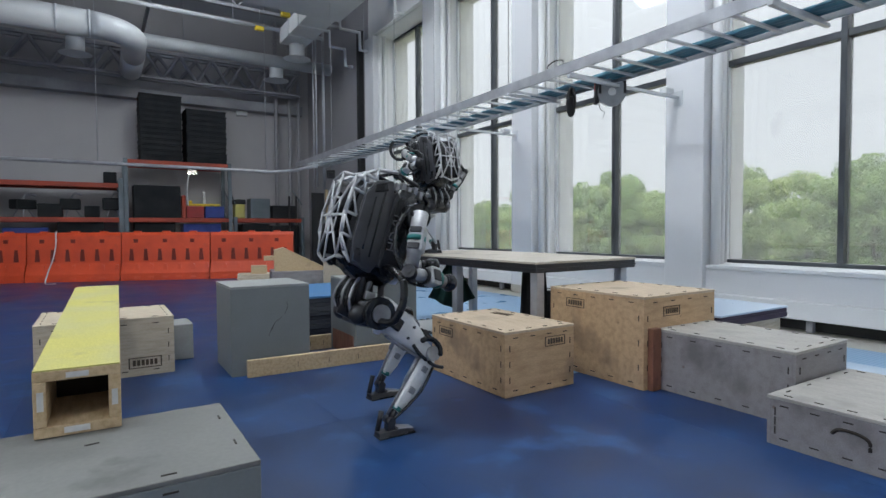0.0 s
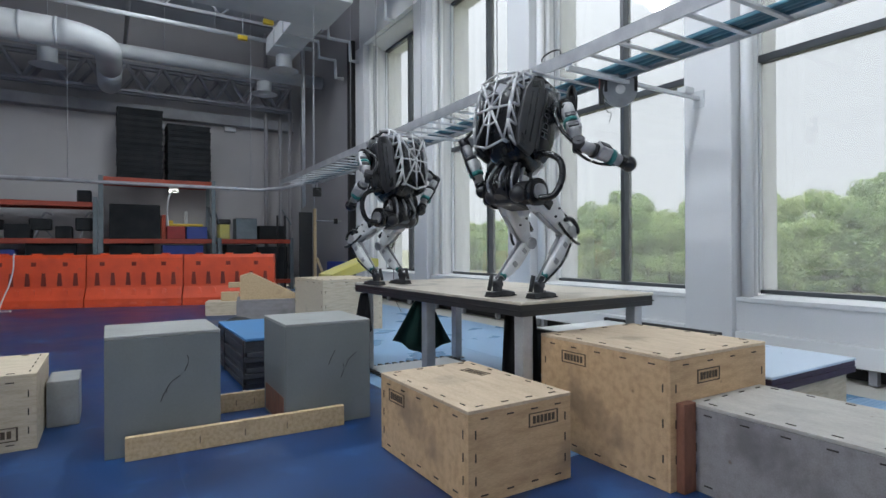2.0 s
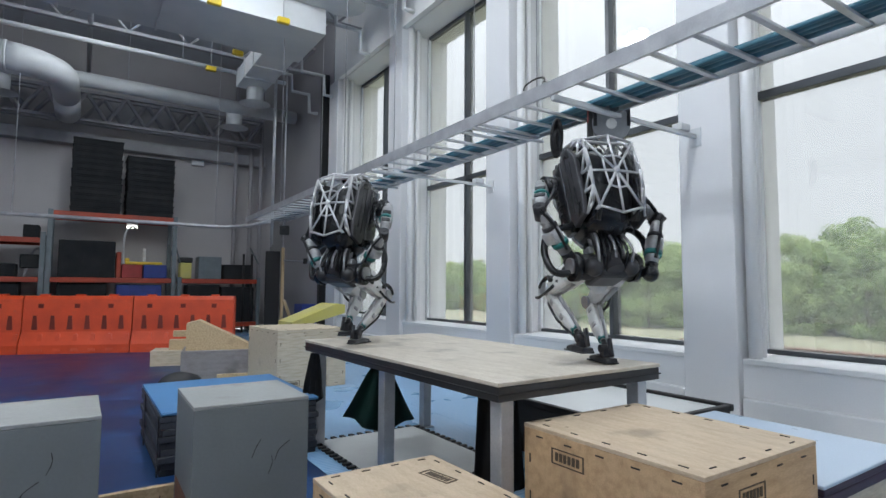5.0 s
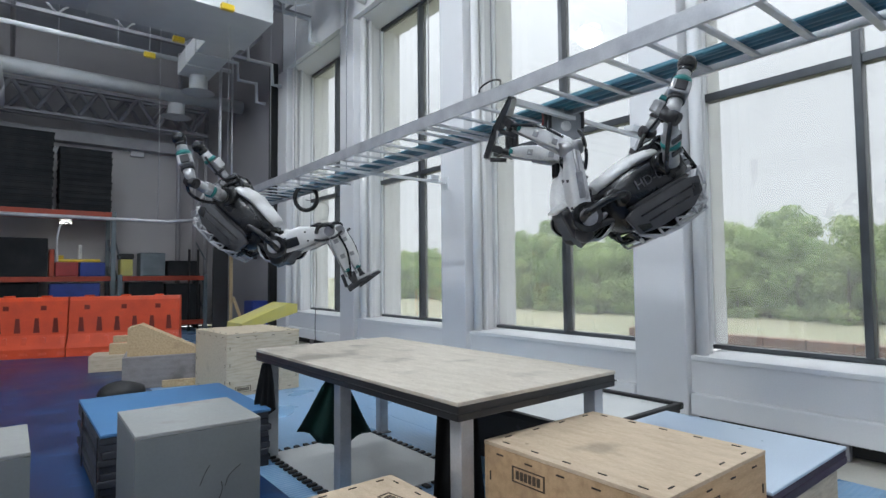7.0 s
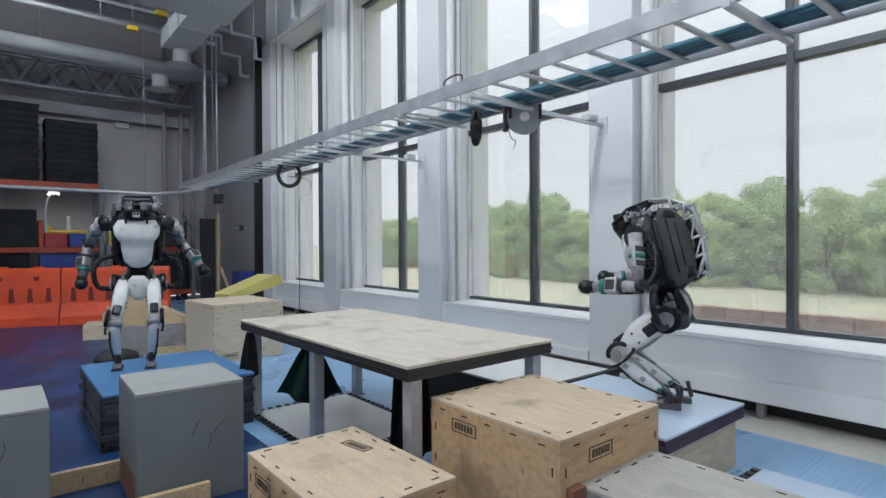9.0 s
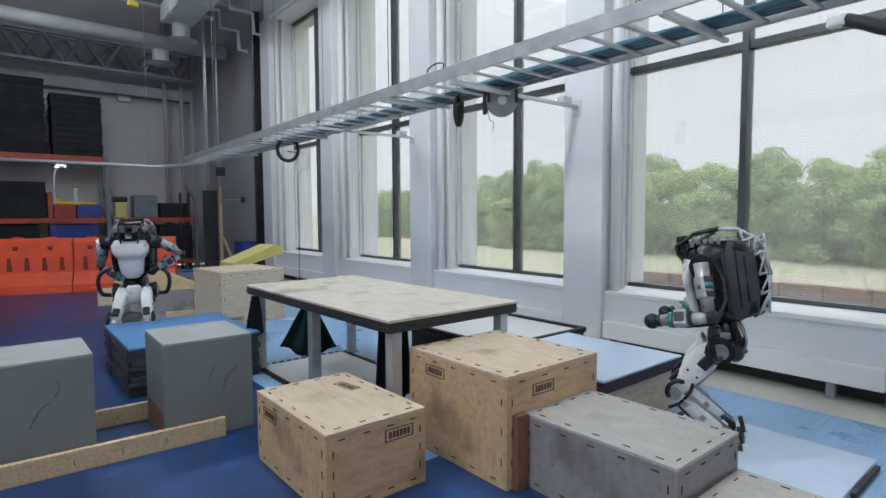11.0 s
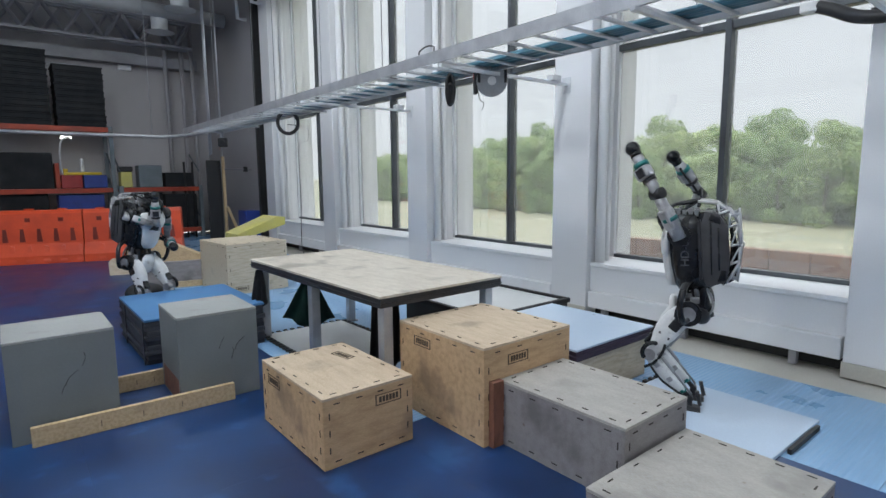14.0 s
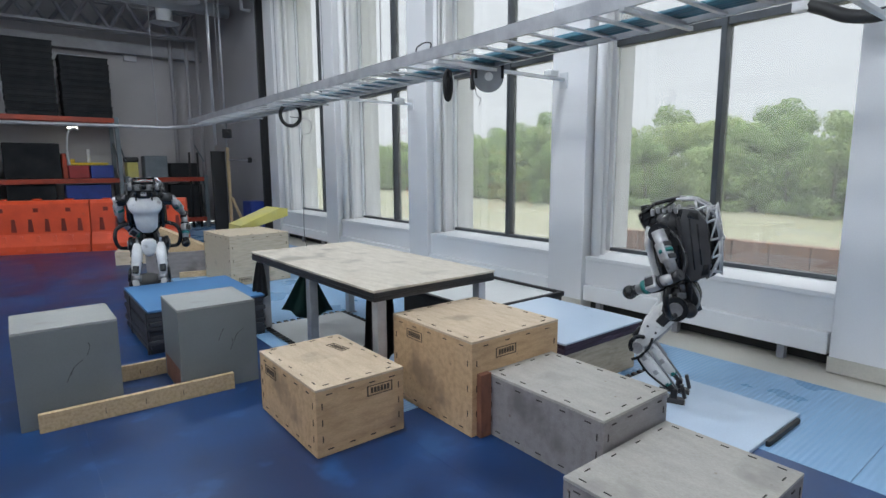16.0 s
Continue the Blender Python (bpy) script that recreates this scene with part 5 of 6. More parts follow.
        low, top = [(-0.30, 0.22), (-0.325, 0.34), (-0.33, 0.46), (-0.315, 0.58), (-0.25, 0.67)], [(-0.35, 0.27), (-0.395, 0.36), (-0.405, 0.47), (-0.39, 0.60), (-0.33, 0.69)]
        for k in range(5):
            p, q = low[k], top[k]
            bm_rod(bm, (p[0], 0.178 * s, p[1]), (q[0], 0.155 * s, q[1]), 0.008, seg=7)
            if k:
                bm_rod(bm, (low[k - 1][0], 0.178 * s, low[k - 1][1]), (q[0], 0.155 * s, q[1]), 0.007, seg=7)
                bm_rod(bm, (top[k - 1][0], 0.155 * s, top[k - 1][1]), (q[0], 0.155 * s, q[1]), 0.009, seg=7)
        part("frame_truss", bm, M_RLIGHT, torso, "light grey triangulated side truss")
        for k in range(3):
            bm = bmesh.new()
            bm_tube(bm, spline([(-0.27, (0.10 + 0.02 * k) * s, 0.20), (-0.36 + 0.02 * k, (0.12 + 0.01 * k) * s, 0.25), (-0.375 + 0.015 * k, 0.13 * s, 0.42), (-0.33, 0.12 * s, 0.60)], 5), 0.010, 7)
            part("back_cable", bm, M_RBLACK, torso)
        # bits of valve block showing between the shells
        bm = bmesh.new()
        for k in range(5):
            bm_box(bm, -0.10 + 0.045 * k, 0.135 * s - 0.02, 0.655 + 0.012 * (k % 2), -0.07 + 0.045 * k, 0.135 * s + 0.02, 0.70 + 0.012 * (k % 2), 0.004)
        part("valve_block", bm, M_RMETAL, torso)
    # the white web on the back
    bm = bmesh.new()
    hub = (-0.415, 0, 0.45)
    rim = [(-0.385, -0.155, 0.66), (-0.40, 0.0, 0.69), (-0.385, 0.155, 0.66), (-0.395, 0.165, 0.45), (-0.375, 0.13, 0.24), (-0.385, 0.0, 0.20), (-0.375, -0.13, 0.24), (-0.395, -0.165, 0.45)]
    for i, p in enumerate(rim):
        q = rim[(i + 1) % 8]
        bm_rod(bm, p, q, 0.008, seg=8)
        bm_rod(bm, hub, p, 0.009, 0.007, seg=8)
        m1, m2 = Vector(hub).lerp(Vector(p), 0.42), Vector(hub).lerp(Vector(q), 0.42)
        bm_rod(bm, m1, m2, 0.006, seg=8)
    bm_ball(bm, hub, 0.022, u=10, v=6)
    for p in rim[::2]:
        bm_rod(bm, p, (p[0] + 0.09, p[1] * 0.95, p[2]), 0.012, seg=8)
    part("back_lattice", bm, M_RLIGHT, rb, "white spoked lattice over the backpack")
    # cage round the head and over the back
    def bars(bm, pts, r):
        for p, q in zip(pts, pts[1:]):
            bm_rod(bm, p, q, r, seg=8)
            bm_ball(bm, q, r * 1.02, u=8, v=5)
    bm = bmesh.new()
    bm_rod(bm, (0.215, -0.10, 0.665), (0.215, 0.10, 0.665), 0.011, seg=8)
    cage = part("roll_cage", bm, M_RBLACK, rb, "black faceted cage round the head")
    for s in (-1, 1):
        for pts, r in (([(0.14, 0.10 * s, 0.50), (0.205, 0.105 * s, 0.62), (0.215, 0.10 * s, 0.665), (0.08, 0.135 * s, 0.735), (-0.10, 0.14 * s, 0.755)], 0.012),
                       ([(0.205, 0.105 * s, 0.62), (0.06, 0.165 * s, 0.675), (-0.10, 0.14 * s, 0.755)], 0.009)):
            bm = bmesh.new()
            bars(bm, pts, r)
            part("cage_bar", bm, M_RBLACK, cage)
    for x, w, z in ((0.08, 0.135, 0.737), (-0.10, 0.14, 0.757)):
        bm = bmesh.new()
        bm_rod(bm, (x, -w, z), (x, w, z), 0.011, seg=8)
        part("cage_bar", bm, M_RBLACK, cage)
    bm = bmesh.new()
    bm_loft(bm, [[(0.222, -0.10, 0.655), (0.222, 0.10, 0.655), (0.218, 0.10, 0.672), (0.218, -0.10, 0.672)], [(0.12, -0.13, 0.705), (0.12, 0.13, 0.705), (0.115, 0.13, 0.725), (0.115, -0.13, 0.725)]], smooth=False)
    part("brow_plate", bm, M_RBLACK, cage)
    bm = bmesh.new()
    for s in (-1, 1):
        bars(bm, [(-0.10, 0.14 * s, 0.755), (-0.24, 0.135 * s, 0.735), (-0.345, 0.13 * s, 0.67), (-0.39, 0.14 * s, 0.60)], 0.010)
        bars(bm, [(-0.10, 0.14 * s, 0.755), (-0.20, 0.05 * s, 0.75), (-0.345, 0.13 * s, 0.67)], 0.008)
        bars(bm, [(-0.24, 0.135 * s, 0.735), (-0.25, 0.17 * s, 0.67)], 0.009)
    for x, w, z in ((-0.24, 0.135, 0.735), (-0.345, 0.13, 0.67)):
        bm_rod(bm, (x, -w, z), (x, w, z), 0.009, seg=8)
    part("rear_cage", bm, M_RLIGHT, rb, "light grey open frame over the back")
    # head with sensors
    bm = bmesh.new()
    bm_box(bm, 0.08, -0.085, 0.575, 0.205, 0.085, 0.69, 0.02)
    bm_rod(bm, (0.14, -0.11, 0.63), (0.14, 0.11, 0.63), 0.05, seg=16)
    bm_rod(bm, (0.17, 0, 0.69), (0.17, 0, 0.73), 0.045, seg=16)
    head = part("head", bm, M_RBLACK, rb, "black sensor head")
    bm = bmesh.new()
    bm_box(bm, 0.202, -0.035, 0.61, 0.216, 0.035, 0.67, 0.005)
    sens = part("camera_plate", bm, M_RWHITE, head, "white plate with two lenses")
    bm = bmesh.new()
    for y in (-0.015, 0.015):
        bm_rod(bm, (0.214, y, 0.64), (0.221, y, 0.64), 0.011, seg=12)
    part("lens", bm, M_RBLACK, head)
    # shoulders and big hoses
    for s, side in ((-1, "r"), (1, "l")):
        bm = bmesh.new()
        bm_rod(bm, (0.03, 0.15 * s, 0.54), (0.03, 0.27 * s, 0.54), 0.07, seg=18)
        bm_rod(bm, (0.03, 0.272 * s, 0.54), (0.03, 0.285 * s, 0.54), 0.045, seg=14)
        part("shoulder", bm, M_RBLACK, rb, "black round shoulder joint")
        bm = bmesh.new()
        bm_tube(bm, spline([(-0.05, 0.15 * s, 0.24), (-0.03, 0.24 * s, 0.235), (0.0, 0.315 * s, 0.19), (0.02, 0.335 * s, 0.09), (0.01, 0.30 * s, -0.02), (-0.02, 0.20 * s, -0.04)], 6), 0.021, 10)
        part("hip_hose", bm, M_RBLACK, rb, "thick black corrugated hip hose")
        # upper arm
        bm = bmesh.new()
        bm_rod(bm, (0, 0, 0.02), (0, 0, -UPPER + 0.03), 0.045, 0.035, 14)
        bm_box(bm, -0.038, -0.036, -0.20, 0.048, 0.036, -0.06, 0.012)
        ua = part("upper_arm", bm, M_RARM, rb, "grey metal upper arm")
        bm = bmesh.new()
        bm_rod(bm, (0, 0, -0.115), (0, 0, -0.14), 0.051, seg=16)
        part("teal_band", bm, M_RTEAL, ua)
        bm = bmesh.new()
        bm_tube(bm, spline([(-0.05, 0.03 * s, 0.03), (-0.09, 0.06 * s, -0.08), (-0.08, 0.06 * s, -0.22), (-0.03, 0.03 * s, -UPPER)], 5), 0.012, 8)
        part("arm_hose", bm, M_RBLACK, ua)
        bm = bmesh.new()
        bm_rod(bm, (0, -0.044, -UPPER), (0, 0.044, -UPPER), 0.036, seg=16)
        bm_rod(bm, (0, -0.05, -UPPER), (0, 0.05, -UPPER), 0.016, seg=10)
        part("elbow_joint", bm, M_RDARK, ua, "dark metal elbow joint")
        for z in (-0.19, -0.10):
            part("arm_bracket", box_bm(-0.03, 0.037 * s - 0.008, z, 0.034, 0.037 * s + 0.008, z + 0.033, bevel=0.004), M_RDARK, ua)
        limbs["ua" + side] = ua
        # forearm
        bm = bmesh.new()
        bm_rod(bm, (0, 0, 0), (0, 0, -0.12), 0.034, 0.038, 14)
        bm_rod(bm, (0, 0, -0.12), (0, 0, -0.29), 0.044, 0.036, 14)
        bm_box(bm, -0.02, -0.05, -0.20, 0.055, 0.05, -0.12, 0.012)
        fa = part("forearm", bm, M_RARM, rb, "grey metal forearm")
        bm = bmesh.new()
        bm_rod(bm, (0, 0, -0.205), (0, 0, -0.235), 0.05, seg=16)
        part("teal_band", bm, M_RTEAL, fa)
        bm = bmesh.new()
        bm_rod(bm, (0, 0, -0.285), (0, 0, -0.32), 0.038, seg=14)
        bm_ball(bm, (0, 0, -FORE + 0.012), 0.05)
        part("ball_fist", bm, M_RBLACK, fa, "black rubber ball end")
        bm = bmesh.new()
        bm_tube(bm, spline([(-0.03, 0.03 * s, 0.02), (-0.055, 0.03 * s, -0.08), (-0.05, 0.03 * s, -0.18), (-0.03, 0.02 * s, -0.26)], 5), 0.009, 7)
        part("forearm_hose", bm, M_RBLACK, fa)
        bm = bmesh.new()
        bm_rod(bm, (0, 0, -0.095), (0, 0, -0.115), 0.046, seg=16)
        bm_box(bm, 0.045, -0.03, -0.19, 0.062, 0.03, -0.13, 0.005)
        part("wrist_block", bm, M_RDARK, fa)
        limbs["fa" + side] = fa
        # thigh
        def slab(z, dx, rx, ry, k=16):
            out = []
            for i in range(k):
                c, n = math.cos(2 * math.pi * i / k), math.sin(2 * math.pi * i / k)
                out.append((dx + rx * math.copysign(abs(c) ** 0.5, c), ry * math.copysign(abs(n) ** 0.5, n), z))
            return out
        bm = bmesh.new()
        bm_loft(bm, [slab(0.03, 0.0, 0.04, 0.04), slab(-0.01, 0.012, 0.068, 0.05), slab(-0.10, 0.022, 0.082, 0.056), slab(-0.20, 0.022, 0.080, 0.055), slab(-0.29, 0.012, 0.060, 0.048), slab(-0.345, 0.0, 0.043, 0.044), slab(-THIGH, 0.0, 0.034, 0.04)])
        th = part("thigh", bm, M_RWHITE, rb, "white moulded thigh shell")
        for z in (-0.07, -0.225):
            bm = bmesh.new()
            bm_rod(bm, (0.05, -0.062, z), (0.05, 0.062, z), 0.008, seg=8)
            bm_rod(bm, (-0.02, -0.062, z), (-0.02, 0.062, z), 0.008, seg=8)
            part("bolt", bm, M_RDARK, th)
        bm = bmesh.new()
        bm_box(bm, -0.070, -0.018, -0.27, -0.052, 0.018, -0.12, 0.006)
        bm_rod(bm, (-0.066, 0, -0.14), (-0.045, 0, -THIGH + 0.01), 0.011, seg=10)
        part("thigh_actuator", bm, M_RMETAL, th, "metal hydraulic ram behind the thigh")
        bm = bmesh.new()
        bm_box(bm, 0.055, -0.032, -0.36, 0.088, 0.032, -0.27, 0.012)
        part("knee_pad", bm, M_RBLACK, th, "black knee pad")
        bm = bmesh.new()
        for k in range(7):
            a0 = radians(-75 + 25 * k)
            bm_ball(bm, (0.052 * math.cos(a0) + 0.008, 0.058 * s, -THIGH + 0.03 + 0.066 * math.sin(a0)), 0.016, u=8, v=6)
        bm_tube(bm, [(0.052 * math.cos(radians(-75 + 12.5 * k)) + 0.008, 0.058 * s, -THIGH + 0.03 + 0.066 * math.sin(radians(-75 + 12.5 * k))) for k in range(13)], 0.015, 8)
        part("knee_guard", bm, M_RBLACK, th, "black curved knee guard")
        bm = bmesh.new()
        bm_rod(bm, (0, -0.06, -THIGH), (0, 0.06, -THIGH), 0.040, seg=18)
        part("knee_joint", bm, M_RMETAL, th)
        bm = bmesh.new()
        bm_tube(bm, spline([(-0.03, 0.05 * s, -0.27), (-0.055, 0.06 * s, -0.34), (-0.055, 0.06 * s, -0.43), (-0.03, 0.05 * s, -0.49)], 5), 0.010, 8)
        part("knee_hose", bm, M_RBLACK, th, "black hose behind the knee")
        bm = bmesh.new()
        bm_box(bm, -0.03, 0.06 * s - 0.012, -0.16, 0.04, 0.06 * s + 0.012, -0.03, 0.01)
        part("hip_pad", bm, M_RBLACK, th)
        limbs["th" + side] = th
        # shin
        bm = bmesh.new()
        bm_loft(bm, [slab(0.02, 0.0, 0.03, 0.03), slab(-0.03, 0.008, 0.042, 0.036), slab(-0.16, 0.012, 0.046, 0.035), slab(-0.27, 0.008, 0.038, 0.03), slab(-SHIN + 0.075, 0.0, 0.026, 0.026), slab(-SHIN + 0.06, 0.0, 0.018, 0.02)])
        sh = part("shin", bm, M_RWHITE, rb, "slim white shin shell")
        bm = bmesh.new()
        bm_rod(bm, (-0.046, 0, -0.03), (-0.030, 0, -SHIN + 0.02), 0.008, seg=10)
        bm_rod(bm, (-0.048, 0, -0.04), (-0.040, 0, -0.20), 0.013, seg=10)
        part("calf_ram", bm, M_RMETAL, sh, "slim metal calf actuator")
        for z in (-0.07, -0.20):
            bm = bmesh.new()
            bm_box(bm, -0.012, -0.040, z - 0.035, 0.026, 0.040, z, 0.006)
            part("shin_boss", bm, M_RMETAL, sh)
        bm = bmesh.new()
        bm_tube(bm, spline([(0.045, 0.034 * s, -0.05), (0.055, 0.04 * s, -0.18), (0.03, 0.036 * s, -0.30), (0.0, 0.034 * s, -SHIN + 0.02)], 5), 0.008, 7)
        part("shin_hose", bm, M_RBLACK, sh)
        bm = bmesh.new()
        bm_rod(bm, (0, 0, -SHIN + 0.07), (0, 0, -SHIN), 0.017, seg=12)
        part("ankle_link", bm, M_RDARK, sh)
        bm = bmesh.new()
        bm_rod(bm, (0, 0, -SHIN + 0.085), (0, 0, -SHIN + 0.062), 0.029, seg=14)
        part("teal_band", bm, M_RTEAL, sh)
        limbs["sh" + side] = sh
        # foot: ankle at the origin, sole 0.08 below
        bm = bmesh.new()
        bm_loft(bm, [[(0.135, -0.028, -0.072), (0.135, 0.028, -0.072), (0.135, 0.026, -0.058), (0.135, -0.026, -0.058)],
                     [(0.05, -0.042, -0.072), (0.05, 0.042, -0.072), (0.05, 0.034, -0.044), (0.05, -0.034, -0.044)],
                     [(-0.07, -0.038, -0.072), (-0.07, 0.038, -0.072), (-0.07, 0.03, -0.05), (-0.07, -0.03, -0.05)]], smooth=False)
        bm_rod(bm, (0, -0.036, 0), (0, 0.036, 0), 0.022, seg=14)
        bm_box(bm, -0.02, -0.024, -0.05, 0.025, 0.024, 0.0, 0.006)
        bm_rod(bm, (-0.07, 0, -0.04), (-0.045, 0, 0.06), 0.014, seg=10)
        ft = part("foot", bm, M_RDARK, rb, "dark metal foot")
        bm = bmesh.new()
        bm_box(bm, -0.074, -0.043, -0.081, 0.14, 0.043, -0.0725, 0.003)
        part("sole", bm, M_RBLACK, ft, "flat black rubber sole")
        bm = bmesh.new()
        bm_loft(bm, [[(0.132, -0.027, -0.059), (0.132, 0.027, -0.059), (0.132, 0.027, -0.054), (0.132, -0.027, -0.054)], [(0.035, -0.034, -0.046), (0.035, 0.034, -0.046), (0.035, 0.03, -0.034), (0.035, -0.03, -0.034)]], smooth=False)
        part("toe_plate", bm, M_RMETAL, ft, "silver toe plate")
        limbs["ft" + side] = ft
    # trunk and head squeezed to fit their width in the camera's view
    for ob in rb.children:
        if ob.name.split(".")[0] in ("torso", "roll_cage", "rear_cage", "head", "back_lattice"):
            for piece in (ob, *ob.children, *[w for c in ob.children for w in c.children]):
                slim = 0.76 if ob.name.split(".")[0] in ("roll_cage", "head") else 1.0
                for v in piece.data.vertices:
                    v.co.y *= slim
                    v.co.x = -0.03 + (v.co.x + 0.03) * 0.82
    return rb, limbs


near_robot, near_limbs = build_robot("walking_robot", "two legged robot with black torso and white legs")
far_robot, far_limbs = build_robot("walking_robot", "two legged robot with white chest and white legs")
for rb in (near_robot,):
    for s in (-1, 1):
        txt = bpy.data.curves.new("marking", "FONT")
        txt.body, txt.size, txt.extrude, txt.align_x = "HD-01", 0.075, 0.001, "CENTER"
        tmp = new("marking", txt)
        bpy.context.view_layer.update()
        me = bpy.data.meshes.new_from_object(tmp)
        bpy.data.objects.remove(tmp)
        me.materials.clear()
        me.materials.append(M_RMARK)
        mk = new("marking", me)
        mk.parent = rb
        mk.matrix_basis = pose(-0.03, 0.2045 * s, 0.43, 90, 0, 0 if s < 0 else 180) @ pose(0, 0, 0, 0, 0, 90)


# ---- motion ----
# rows for walk(): seconds, airborne, facing, lean, hips, right foot, left foot, right grip, left grip
NEAR_RUN_1 = [
    (0, 0, 0, 16, (1.20, 2.84, 0.65), (1.23, 2.65, 0.08), (1.35, 3.01, 0.17), (1.58, 2.62, 0.80), (1.68, 2.98, 0.87)),
    (0.5, 0, 2, 15, (1.55, 2.89, 0.54), (1.57, 2.86, 0.08), (1.51, 3.09, 0.08), (2.00, 2.41, 0.74), (2.22, 2.80, 0.71)),
    (0.6, 0, 4, 10, (1.57, 2.95, 0.70), (1.62, 2.82, 0.08), (1.55, 3.07, 0.08), (2.22, 2.39, 1.10), (2.44, 2.77, 1.08)),
    (0.7, 0, 6, 19, (1.71, 2.97, 0.87), (1.71, 2.87, 0.08), (1.60, 3.13, 0.08), (2.28, 2.45, 1.47), (2.49, 2.81, 1.48)),
    (0.8, 1, 8, 38, (1.88, 3.22, 1.17), (1.96, 3.07, 0.48), (1.95, 3.28, 0.50), (2.54, 2.60, 1.55), (2.74, 2.93, 1.57)),
    (0.9, 0, 10, 49, (2.01, 3.54, 1.26), (2.31, 3.23, 0.51), (2.21, 3.49, 0.51), (2.75, 2.80, 1.50), (2.91, 3.13, 1.53)),
]
NEAR_RUN_2 = [
    (1, 0, 12, 47, (2.06, 3.50, 1.18), (2.42, 3.16, 0.51), (2.30, 3.42, 0.51), (2.56, 2.94, 1.92), (2.66, 3.29, 1.96)),
    (1.1, 0, 12, 39, (2.09, 3.48, 1.09), (2.41, 3.16, 0.51), (2.33, 3.40, 0.51), (2.59, 2.92, 1.73), (2.74, 3.23, 1.78)),
    (1.3, 0, 14, 26, (2.32, 3.31, 0.98), (2.44, 3.14, 0.51), (2.35, 3.38, 0.51), (2.90, 2.71, 1.19), (3.05, 3.01, 1.23)),
    (1.5, 0, 16, 16, (2.42, 3.24, 1.07), (2.39, 3.17, 0.51), (2.30, 3.40, 0.51), (3.01, 2.63, 1.68), (3.16, 2.92, 1.72)),
    (1.6, 1, 18, 37, (2.52, 3.41, 1.42), (2.59, 3.27, 0.58), (2.52, 3.49, 0.61), (3.14, 2.77, 1.95), (3.27, 3.04, 2.00)),
    (1.7, 1, 20, 40, (2.73, 3.55, 1.58), (2.97, 3.28, 1.01), (2.74, 3.61, 1.05), (3.36, 2.88, 1.91), (3.45, 3.14, 1.96)),
]
NEAR_RUN_3 = [
    (1.8, 0, 8, 27, (2.96, 3.56, 1.62), (3.06, 3.4, 0.92), (2.91, 3.66, 0.92), (3.48, 2.97, 1.92), (2.99, 3.9, 1.72)),
    (2, 0, 6, 14, (3.02, 3.53, 1.49), (3.08, 3.4, 0.92), (2.94, 3.64, 0.92), (3.44, 3.02, 1.66), (2.98, 3.86, 1.56)),
    (2.5, 0, 4, 14, (3.04, 3.5, 1.48), (3.08, 3.4, 0.92), (2.95, 3.63, 0.92), (3.35, 3.11, 1.56), (3.05, 3.84, 1.54)),
    (3, 0, 0, 14, (3.29, 3.59, 1.48), (3.34, 3.5, 0.92), (3.26, 3.68, 0.92), (3.57, 3.21, 1.61), (3.28, 3.92, 1.52)),
    (3.5, 0, -4, 14, (3.66, 3.6, 1.53), (3.73, 3.45, 0.92), (3.5, 3.72, 0.97), (3.89, 3.22, 1.64), (3.64, 3.94, 1.56)),
    (4, 0, -2, 14, (3.72, 3.58, 1.51), (3.8, 3.44, 0.92), (3.68, 3.67, 0.92), (3.99, 3.17, 1.64), (3.71, 3.92, 1.54)),
]
NEAR_FLIP_1 = [
    (4.5, 0, 25, 16, (3.73, 3.55, 1.48), (3.80, 3.45, 0.97), (3.68, 3.64, 0.92), (3.99, 3.21, 1.56), (3.59, 3.76, 1.61)),
    (5, 0, 70, 20, (3.76, 3.46, 1.38), (3.79, 3.47, 0.92), (3.67, 3.54, 0.98), (3.98, 3.3, 1.37), (3.6, 3.56, 1.44)),
    (5.5, 0, 110, 25, (3.78, 3.39, 1.3), (3.78, 3.49, 0.98), (3.65, 3.44, 0.92), (3.97, 3.39, 1.19), (3.6, 3.39, 1.29)),
    (6.3, 0, 138, 28, (3.81, 3.32, 1.23), (3.77, 3.51, 0.92), (3.64, 3.37, 0.92), (3.97, 3.46, 1.04), (3.6, 3.24, 1.16)),
    (6.4, 0, 138, 33, (3.81, 3.31, 1.22), (3.79, 3.49, 0.92), (3.66, 3.35, 0.92), (3.98, 3.45, 1.05), (3.6, 3.23, 1.17)),
    (6.5, 0, 138, 32, (3.82, 3.3, 1.18), (3.77, 3.52, 0.92), (3.64, 3.37, 0.92), (3.87, 3.59, 1.14), (3.51, 3.34, 1.19)),
]
